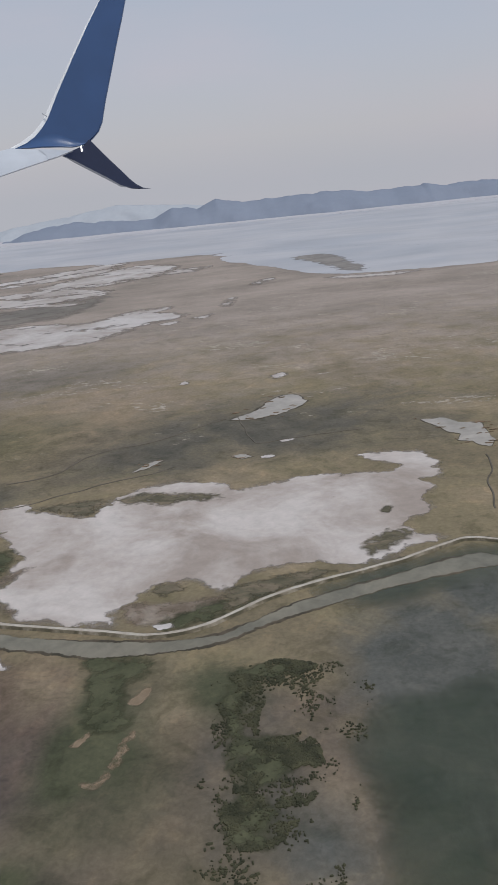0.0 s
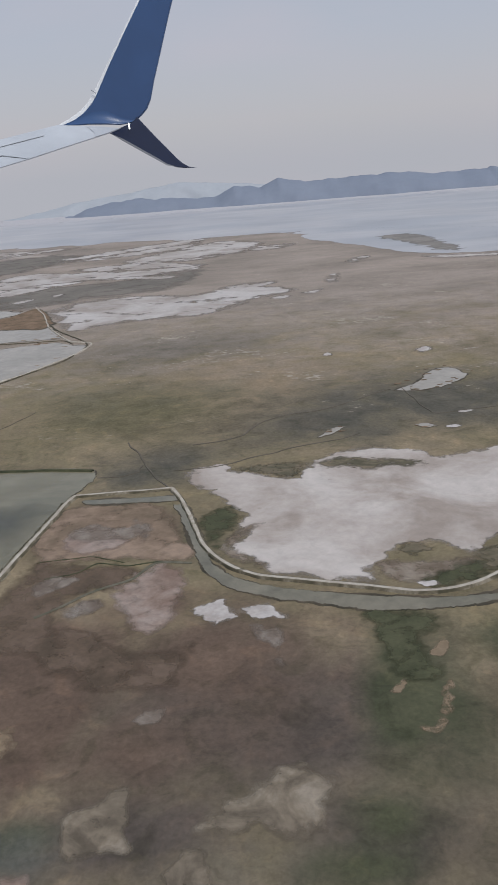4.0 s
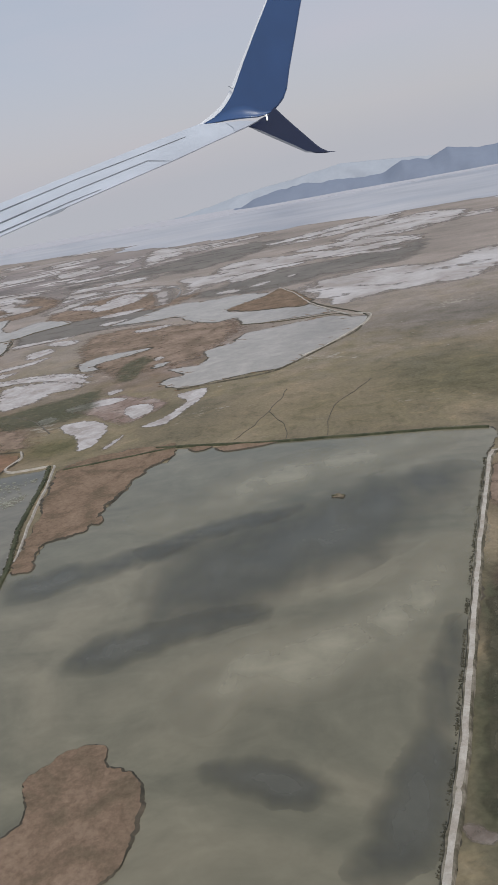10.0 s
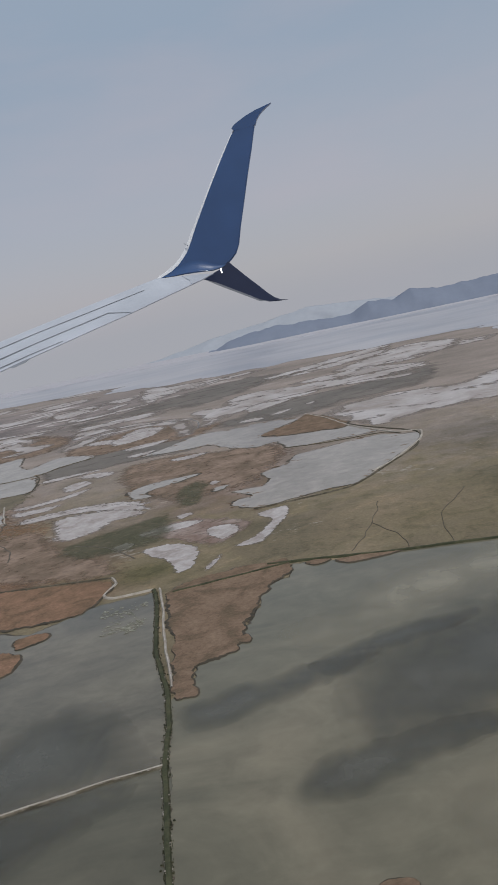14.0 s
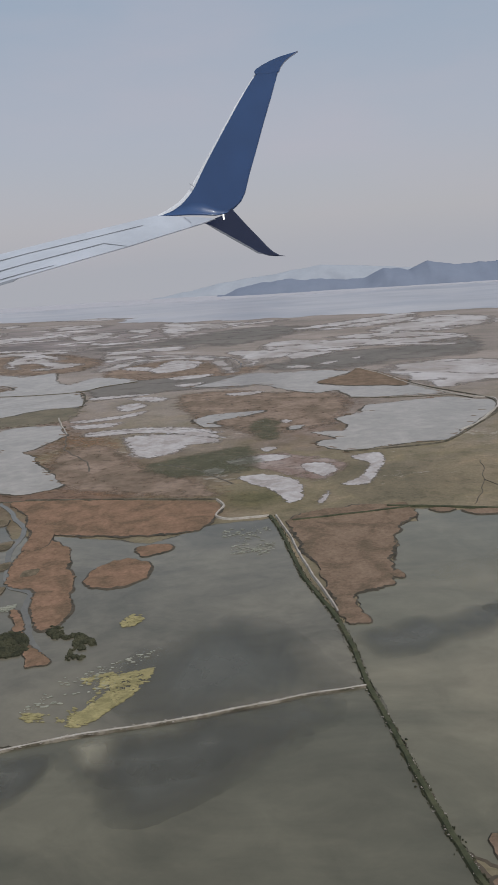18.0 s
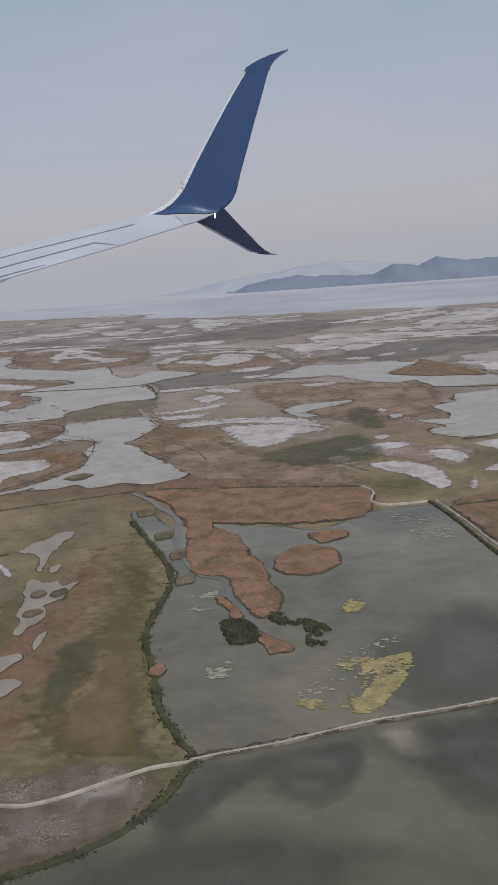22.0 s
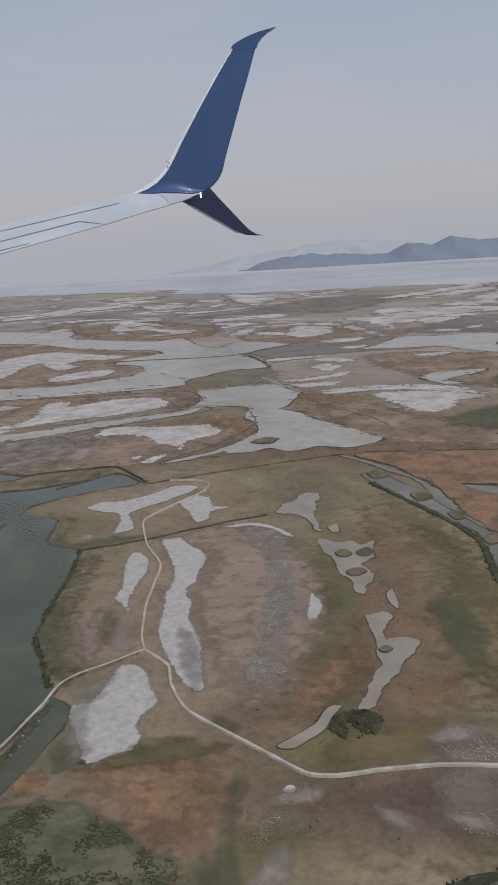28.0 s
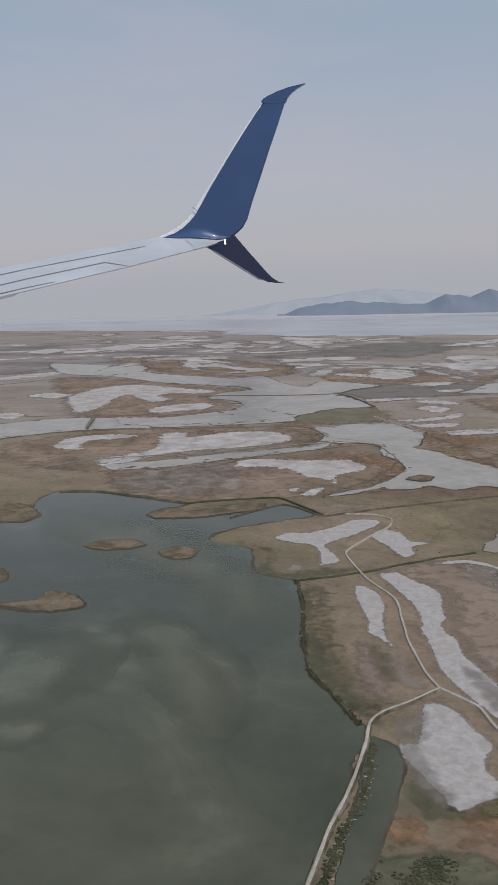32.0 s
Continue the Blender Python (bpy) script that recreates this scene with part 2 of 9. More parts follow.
M_olive = surface("olive_grass", [(0.109, 0.096, 0.054), (0.167, 0.133, 0.076), (0.215, 0.165, 0.097)], 0.12, (1, 1, 1), 2.0, 0.5, 0.95, 0.1, 0.4, ragged=0.8, field="soft")
M_dry = surface("dry_earth", [(0.203, 0.152, 0.117), (0.238, 0.181, 0.141), (0.27, 0.21, 0.166)], 0.12, (1, 1, 1), 2.5, 0.3, ragged=0.7, field="soft")
M_weed = surface("weedy_marsh", [(0.080, 0.072, 0.046), (0.123, 0.105, 0.070), (0.172, 0.138, 0.097)], 0.35, (1, 2, 1), 1.5, 0.5, 0.7, ragged=1.2, field="soft")
M_shoremud = surface("shore_mud", [(0.17, 0.155, 0.145), (0.24, 0.22, 0.205)], 0.1, (1, 1, 1), 0.6, 0.3, ragged=0.2)
M_stain = surface("brown_pan_mud", [(0.15, 0.118, 0.09), (0.22, 0.175, 0.14), (0.29, 0.245, 0.205)], 0.4, (1, 1, 1), 2.0, 0.4, ragged=1.2, field="soft", most=0.85)
M_sand = surface("tan_sand", [(0.20, 0.148, 0.10), (0.275, 0.208, 0.145)], 0.6, (1, 1, 1), 2.5, 0.3, ragged=1.5, field="soft", most=0.75, fade=0.5)
M_saltisle = surface("smooth_salt_crust", [(0.325, 0.295, 0.279), (0.368, 0.339, 0.324), (0.4, 0.373, 0.361)], 1.3, (1, 1, 1), 3.5, 0.28, 0.8, 0.2, 0.05, ragged=2.6, gain=0.9)
M_greenfield = surface("green_weed", [(0.05, 0.054, 0.03), (0.085, 0.086, 0.05)], 0.4, (1, 1, 1), 3.0, 0.5, ragged=0.8, field="soft")
M_darkfield = surface("dark_marsh", [(0.161, 0.146, 0.130), (0.206, 0.184, 0.163)], 0.05, (1, 1, 1), 0.5, 0.35, ragged=0.12, field="soft", most=0.9)
M_olivedark = surface("olive_bank_grass", [(0.134, 0.117, 0.082), (0.186, 0.156, 0.110)], 0.25, (1, 1, 1), 2.0, 0.5, ragged=0.5)
M_poolgrey = water("grey_brown_water", [(0.212, 0.181, 0.145), (0.272, 0.236, 0.192)], 0.2, (1, 1, 1), 0.3)
M_panmud = surface("wet_pan_mud", [(0.082, 0.082, 0.048), (0.112, 0.107, 0.066), (0.138, 0.126, 0.082)], 0.3, (1, 1.6, 1), 1.5, 0.5, 0.5, ragged=1.0, field="soft")
M_margin = surface("thin_crust_margin", [(0.235, 0.2, 0.172), (0.315, 0.275, 0.248)], 0.5, (1, 1, 1), 2.4, 0.5, ragged=0.9, field="soft", most=0.55)
M_brownflat = surface("brown_marsh", [(0.172, 0.131, 0.096), (0.233, 0.171, 0.128), (0.299, 0.222, 0.172)], 0.15, (1, 1, 1), 1.0, 0.5, 0.95, 0.1, ragged=0.5, field="soft", most=0.92)
M_greenmid = surface("green_marsh", [(0.09, 0.094, 0.057), (0.135, 0.13, 0.084)], 0.3, (1, 1, 1), 1.5, 0.5, ragged=0.6, field="soft", most=0.62)
M_streaksalt = surface("streaky_salt_crust", [(0.3, 0.262, 0.24), (0.385, 0.348, 0.332), (0.46, 0.428, 0.418)], 0.06, (1, 1, 1), 0.5, 0.3, 0.8, 0.2, 0.05, ragged=0.13, gain=3.0, edge=0.5)
M_gold = surface("yellow_olive_grass", [(0.15, 0.122, 0.058), (0.2, 0.155, 0.08), (0.23, 0.178, 0.096)], 0.3, (1, 1, 1), 2.5, 0.4, 0.95, 0.1, 0.3, ragged=0.7, field="soft", most=0.65)
M_olivesoft = surface("soft_olive_grass", [(0.1, 0.088, 0.046), (0.145, 0.12, 0.068)], 0.3, (1, 1, 1), 2.5, 0.4, 0.95, 0.1, 0.3, ragged=0.7, field="soft", most=0.85)
M_greycrust = surface("grey_salt_crust", [(0.205, 0.178, 0.15), (0.25, 0.222, 0.195), (0.3, 0.272, 0.247)], 0.8, (1, 1, 1), 4.0, 0.6, 0.9, 0.1, 0.2, ragged=0.9, field="soft", most=0.45)
M_mauve = surface("mauve_earth", [(0.142, 0.11, 0.088), (0.17, 0.133, 0.108), (0.2, 0.16, 0.133)], 0.4, (1, 1, 1), 2.5, 0.4, ragged=0.7, field="soft", most=0.8)
M_pinkflat = surface("pinkish_earth", [(0.2, 0.145, 0.115), (0.27, 0.205, 0.168)], 0.6, (1, 1, 1), 2.5, 0.4, ragged=1.0, field="soft", most=0.85)
M_redbrown = surface("red_brown_mud", [(0.092, 0.068, 0.05), (0.128, 0.092, 0.068), (0.155, 0.112, 0.086)], 0.3, (1, 1, 1), 2.0, 0.5, ragged=0.5, field="soft", most=0.88)
M_darkgreen2 = surface("dark_bank_grass", [(0.062, 0.06, 0.038), (0.1, 0.088, 0.058)], 0.4, (1, 1, 1), 2.5, 0.5, ragged=0.5, field="soft", most=0.85)
M_gravel = surface("pale_gravel", [(0.32, 0.28, 0.235), (0.44, 0.40, 0.35)], 0.8, (1, 1, 1), 6.0, 0.4)
M_earth = surface("dike_earth", [(0.07, 0.064, 0.046), (0.10, 0.088, 0.064), (0.15, 0.13, 0.10)], 0.7, (1, 1, 1), 5.0, 0.5)
M_bank = surface("weedy_bank", [(0.07, 0.063, 0.042), (0.13, 0.112, 0.08), (0.24, 0.21, 0.165)], 0.7, (1, 1, 1), 5.0, 0.5)
M_creekmud = surface("creek_mud", [(0.085, 0.075, 0.06), (0.125, 0.108, 0.088)], 0.5, (1, 1, 1), 4.0, 0.4)
M_weedline = surface("ditch_grass", [(0.04, 0.045, 0.025), (0.08, 0.08, 0.045)], 0.6, (1, 1, 1), 4.0, 0.5)
M_braid = surface("braid_grass", [(0.094, 0.091, 0.065), (0.144, 0.132, 0.103)], 0.6, (1, 1, 1), 4.0, 0.5)
# Rim colour: wet mud round ponds, shade painted at the foot of reeds.
M_rim = surface("wet_shade_rim", [(0.048, 0.042, 0.03), (0.095, 0.075, 0.053)], 0.4, (1, 1, 1), 2.0, 0.5, 0.7)
M_shrub = surface("shrub_leaves", [(0.034, 0.036, 0.022), (0.071, 0.069, 0.041)], 1.0, (1, 1, 1), 8.0, 0.5)
M_thicket = surface("thicket_leaves", [(0.035, 0.034, 0.022), (0.085, 0.075, 0.05)], 0.8, (1, 1, 1), 6.0, 0.5)
M_algae = surface("yellow_algae", [(0.22, 0.19, 0.09), (0.34, 0.29, 0.14)], 1.0, (1, 1, 1), 6.0, 0.4)
M_paleflake = surface("pale_algae", [(0.22, 0.22, 0.17), (0.32, 0.31, 0.25)], 1.0, (1, 1, 1), 6.0, 0.4)


def ground_material():
    """The marsh plain: olive-brown cover, changed where the plan names other cover; noise breaks up the borders. The
    far cover paints haze in as paler ground.
    """
    m, n, l, b = material("marsh_ground")
    broad = noise_node(n, l, 0.045, 9.0, (1, 1.2, 1), 0.64, 0.9)
    col = ramp_node(n, l, broad.outputs["Fac"], [(0.34, (0.13, 0.11, 0.072)), (0.44, (0.17, 0.138, 0.09)), (0.51, (0.184, 0.152, 0.095)), (0.58, (0.222, 0.176, 0.115)), (0.68, (0.258, 0.206, 0.14))]).outputs[0]
    edge = noise_node(n, l, 0.14, 9.0, (1, 1, 1), 0.62, 0.3)
    # The far entry holds pale tones that stand in for distance haze.
    covers = (("silt", (0.06, 0.049, 0.042), (0.112, 0.09, 0.076)), ("tan", (0.19, 0.147, 0.10), (0.265, 0.205, 0.142)), ("dark", (0.068, 0.064, 0.052), (0.112, 0.10, 0.08)),
              ("red", (0.083, 0.058, 0.044), (0.14, 0.097, 0.073)), ("green", (0.044, 0.048, 0.028), (0.088, 0.088, 0.052)), ("rust", (0.115, 0.077, 0.053), (0.202, 0.126, 0.085)),
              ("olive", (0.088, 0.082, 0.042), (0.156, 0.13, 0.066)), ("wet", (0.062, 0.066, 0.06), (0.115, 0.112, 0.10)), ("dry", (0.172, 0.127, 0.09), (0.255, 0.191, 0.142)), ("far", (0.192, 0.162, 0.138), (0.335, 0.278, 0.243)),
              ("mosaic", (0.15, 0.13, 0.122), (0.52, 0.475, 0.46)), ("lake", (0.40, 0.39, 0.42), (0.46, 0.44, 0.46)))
    for ch, dark, light in covers:
        at = n.new("ShaderNodeAttribute")
        at.attribute_name = ch
        own = noise_node(n, l, {"far": 0.03, "mosaic": 0.026}.get(ch, 0.22), 8.0, {"far": (1, 1.7, 1), "mosaic": (1, 1.9, 1)}.get(ch, (1, 1, 1)), 0.62, 0.25)
        c = ramp_node(n, l, own.outputs["Fac"], [(0.3, dark), (0.7, light)] if ch != "mosaic" else [(0.40, dark), (0.50, (0.25, 0.212, 0.20)), (0.593, (0.25, 0.212, 0.198)), (0.605, light)]).outputs[0]
        add = n.new("ShaderNodeMath")
        add.operation = "ADD"
        l.new(at.outputs["Fac"], add.inputs[0])
        l.new(edge.outputs["Fac"], add.inputs[1])
        rng = n.new("ShaderNodeMapRange")
        rng.inputs[1].default_value, rng.inputs[2].default_value = 0.62, 1.15
        rng.clamp = True
        l.new(add.outputs[0], rng.inputs[0])
        gate = n.new("ShaderNodeMath")
        gate.operation = "MULTIPLY"
        gate.use_clamp = True
        l.new(rng.outputs[0], gate.inputs[0])
        sat = n.new("ShaderNodeMapRange")
        sat.inputs[1].default_value, sat.inputs[2].default_value = 0.02, 0.25
        l.new(at.outputs["Fac"], sat.inputs[0])
        l.new(sat.outputs[0], gate.inputs[1])
        col = mix_node(n, l, gate.outputs[0], col, c)
    fleck_area = noise_node(n, l, 0.06, 4.0, (1, 1.5, 1), 0.5, 0.5)
    fleck = noise_node(n, l, 0.55, 9.0, (1, 2.0, 1), 0.68, 0.6)
    both = n.new("ShaderNodeMath")
    both.operation = "MULTIPLY"
    l.new(fleck_area.outputs["Fac"], both.inputs[0])
    l.new(fleck.outputs["Fac"], both.inputs[1])
    pale = n.new("ShaderNodeMapRange")
    pale.inputs[1].default_value, pale.inputs[2].default_value, pale.inputs[4].default_value = 0.345, 0.40, 0.4
    l.new(both.outputs[0], pale.inputs[0])
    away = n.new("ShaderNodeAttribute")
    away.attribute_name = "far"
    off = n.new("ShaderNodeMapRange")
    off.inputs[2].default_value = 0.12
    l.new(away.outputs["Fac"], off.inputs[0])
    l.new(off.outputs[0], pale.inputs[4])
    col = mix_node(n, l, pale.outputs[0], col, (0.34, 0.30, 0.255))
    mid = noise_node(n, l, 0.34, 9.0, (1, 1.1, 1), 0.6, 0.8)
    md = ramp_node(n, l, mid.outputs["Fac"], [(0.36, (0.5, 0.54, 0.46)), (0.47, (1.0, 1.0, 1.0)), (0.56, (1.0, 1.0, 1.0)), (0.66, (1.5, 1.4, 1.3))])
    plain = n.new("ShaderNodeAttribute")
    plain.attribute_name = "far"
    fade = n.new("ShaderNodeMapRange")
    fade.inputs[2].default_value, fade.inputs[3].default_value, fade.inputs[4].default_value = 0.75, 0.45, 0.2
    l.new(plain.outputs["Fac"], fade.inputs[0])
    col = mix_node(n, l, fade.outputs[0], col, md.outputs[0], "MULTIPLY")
    grain = noise_node(n, l, 2.2, 9.0, (1, 1, 1), 0.7, 0.4)
    g = ramp_node(n, l, grain.outputs["Fac"], [(0.3, (0.4, 0.4, 0.4)), (0.7, (1.4, 1.4, 1.4))])
    l.new(mix_node(n, l, 0.42, col, g.outputs[0], "MULTIPLY"), b.inputs["Base Color"])
    b.inputs["Roughness"].default_value, b.inputs["Specular IOR Level"].default_value = 0.85, 0.2
    bp = n.new("ShaderNodeBump")
    bp.inputs["Strength"].default_value, bp.inputs["Distance"].default_value = 0.2, 0.2
    l.new(grain.outputs["Fac"], bp.inputs["Height"])
    l.new(bp.outputs[0], b.inputs["Normal"])
    return m


M_ground = ground_material()


def paint(name, rgb, rough, metal=0.0, coat=0.0, worn=0.1):
    m, n, l, b = material(name)
    t = noise_node(n, l, 0.004, 5.0)
    g = ramp_node(n, l, t.outputs["Fac"], [(0.3, tuple(v * (1 - worn) for v in rgb)), (0.7, tuple(min(v * (1 + worn), 1) for v in rgb))])
    l.new(g.outputs[0], b.inputs["Base Color"])
    b.inputs["Roughness"].default_value, b.inputs["Metallic"].default_value, b.inputs["Coat Weight"].default_value = rough, metal, coat
    return m


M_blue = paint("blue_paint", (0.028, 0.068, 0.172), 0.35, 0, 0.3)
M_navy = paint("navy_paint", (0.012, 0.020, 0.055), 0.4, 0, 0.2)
M_white = paint("white_paint", (0.42, 0.44, 0.48), 0.4)
M_bare = paint("bare_edge", (0.78, 0.79, 0.80), 0.35)
M_tipgrey = paint("grey_paint", (0.395, 0.415, 0.455), 0.4)
M_gap = paint("panel_gap", (0.20, 0.21, 0.23), 0.7)
# Distance haze is put into these rock colours, palest on the back range.
M_ridge = surface("haze_tinted_rock", [(0.192, 0.218, 0.276), (0.2, 0.227, 0.286)], 0.02, (1, 1, 0.4), 0.2, 0.08, 1.0, 0.0, 0.05)
M_far = surface("haze_paled_rock", [(0.345, 0.365, 0.403), (0.349, 0.370, 0.407)], 0.02, (1, 1, 0.4), 0.2, 0.1, 1.0, 0.0, 0.1)
M_lamp, _n, _l, _b = material("tip_lamp_glass")
_b.inputs["Emission Color"].default_value, _b.inputs["Emission Strength"].default_value = (1, 0.97, 0.85, 1), 1.2


# ---- building blocks ----
def mesh_object(name, verts, faces, mat, parent=None, smooth=False):
    me = bpy.data.meshes.new(name)
    me.from_pydata(verts, [], faces)
    me.materials.append(mat)
    if smooth:
        me.polygons.foreach_set("use_smooth", [True] * len(me.polygons))
    ob = new(name, me)
    ob.parent = parent
    return ob


def spline(pts, closed, step):
    """A smooth line through the plan's corners, with a point about every step."""
    p = [np.array(q, float) for q in pts]
    k = len(p)
    out = []
    for i in range(k if closed else k - 1):
        a, b = p[i], p[(i + 1) % k]
        before = p[i - 1] if closed or i else a
        after = p[(i + 2) % k] if closed or i + 2 < k else b
        d = np.hypot(*(b - a))
        m = max(2, min(60, int(d / step)))
        ta, tb = (b - before) * 0.35, (after - a) * 0.35
        for lim in (ta, tb):
            s = np.hypot(*lim)
            if s > d * 0.8:
                lim *= d * 0.8 / s
        for j in range(m):
            u = j / m
            out.append((2 * u**3 - 3 * u**2 + 1) * a + (u**3 - 2 * u**2 + u) * ta + (3 * u**2 - 2 * u**3) * b + (u**3 - u**2) * tb)
    if not closed:
        out.append(p[-1])
    return np.array(out)


def roughen(line, amount, seed, closed=True):
    """Moves the points of a line in and out by noise of several sizes, more on the coarse scale."""
    if closed:
        d = np.roll(line, -1, 0) - np.roll(line, 1, 0)
    else:
        d = np.gradient(line, axis=0)
    nor = np.stack([d[:, 1], -d[:, 0]], 1) / np.maximum(np.hypot(d[:, 0], d[:, 1]), 1e-6)[:, None]
    off = np.empty(len(line))
    for i, (x, y) in enumerate(line):
        off[i] = sum(noise.noise((x * f, y * f * 0.7, seed * 7.3)) * g for f, g in ((0.2 / max(amount, .1), 1.3), (0.6 / max(amount, .1), 0.9), (1.6 / max(amount, .1), 0.6)))
    return line + nor * (off * amount)[:, None]


LEVEL = {"F": [0.002, 0.0004], "S": [0.016, 0.00018], "W": [0.04, 0.0005], "V": [0.06, 0.0005], "R": [0.08, 0.0005]}
REEDS = (M_rust, M_brown, M_isle)
CRISP = (M_murk, M_murkdark, M_murk2, M_deep, M_ditch, M_sheen, M_poolgrey) + REEDS
GROUPS = {"pond": "marsh ponds", "pool": "small pools", "creek_pool": "small pools", "salt_flat": "salt flats", "mud_flat": "mud flats", "reed_bed": "reed beds",
          "reed_island": "islands in the ponds", "dike": "dikes", "dike_road": "dikes", "gravel_road": "tracks", "creek": "creeks", "islet": "islands in the ponds", "reed_bank": "reed beds", "silt_reflection": "silt in the ponds", "weed_bed": "silt in the ponds", "weed_patch": "weed patches", "trail": "worn trails", "dark_flat": "dark marsh bands", "brown_flat": "brown marsh flats"}
made = {"n": 0}
SHORES = []
FIELDS = ("grass_belt", "dry_flat", "marsh_pan", "reed_bed", "dark_flat", "brown_flat")


PONDS = []


def inside(poly, x, y):
    c, k = False, len(poly)
    for i in range(k):
        (xa, ya), (xb, yb) = poly[i], poly[i - 1]
        if (ya > y) != (yb > y) and x < (xb - xa) * (y - ya) / (yb - ya) + xa:
            c = not c
    return c


def fill(line, z, depth, name, mat, soft):
    """A slab with the given outline; points inside carry their distance to the border, 1 at soft metres."""
    line = np.array(line)
    lo, hi = line.min(0), line.max(0)
    step = max(soft * 0.6, math.sqrt((hi[0] - lo[0]) * (hi[1] - lo[1]) / 900), 0.2)
    gx, gy = np.meshgrid(np.arange(lo[0], hi[0], step), np.arange(lo[1], hi[1], step))
    g = np.stack([gx.ravel(), gy.ravel()], 1)
    a, b = line, np.roll(line, -1, 0)
    odd = np.zeros(len(g), bool)
    near = np.full(len(g), 1e9)
    for p, q in zip(a, b):
        if p[1] != q[1]:
            odd ^= ((p[1] > g[:, 1]) != (q[1] > g[:, 1])) & (g[:, 0] < (q[0] - p[0]) * (g[:, 1] - p[1]) / (q[1] - p[1]) + p[0])
        d = q - p
        u = np.clip(((g - p) @ d) / max(d @ d, 1e-9), 0, 1)
        near = np.minimum(near, np.hypot(*(g - p - u[:, None] * d).T))
    g = g[odd & (near > step * 0.35)]
    k = len(line)
    pts = [Vector(q) for q in line] + [Vector(q) for q in g]
    vs, _, fs, *_ = delaunay_2d_cdt(pts, [(i, (i + 1) % k) for i in range(k)], [], 1, 1e-5)
    va = np.array([tuple(q) for q in vs])
    near = np.full(len(va), 1e9)
    for p, q in zip(a, b):
        d = q - p
        u = np.clip(((va - p) @ d) / max(d @ d, 1e-9), 0, 1)
        near = np.minimum(near, np.hypot(*(va - p - u[:, None] * d).T))
    n0 = len(va)
    verts = [(x, y, z) for x, y in va] + [(x, y, z - depth) for x, y in line]
    faces = []
    for f in fs:
        pa, pb, pc = va[f[0]], va[f[1]], va[f[2]]
        up = (pb[0] - pa[0]) * (pc[1] - pa[1]) - (pb[1] - pa[1]) * (pc[0] - pa[0]) > 0
        faces.append(tuple(f) if up else tuple(reversed(f)))
    top = [(x, y, z) for x, y in line]
    m0 = len(verts)
    verts += top
    area = sum(line[i][0] * line[(i + 1) % k][1] - line[(i + 1) % k][0] * line[i][1] for i in range(k))
    for i in range(k if depth else 0):
        j = (i + 1) % k
        faces.append((m0 + i, n0 + i, n0 + j, m0 + j) if area > 0 else (m0 + j, n0 + j, n0 + i, m0 + i))
    ob = mesh_object(name, verts, faces, mat)
    w = np.zeros(len(verts), np.float32)
    w[:n0] = np.clip(near / soft, 0, 1)
    ob.data.attributes.new("border", "FLOAT", "POINT").data.foreach_set("value", w)
    return ob


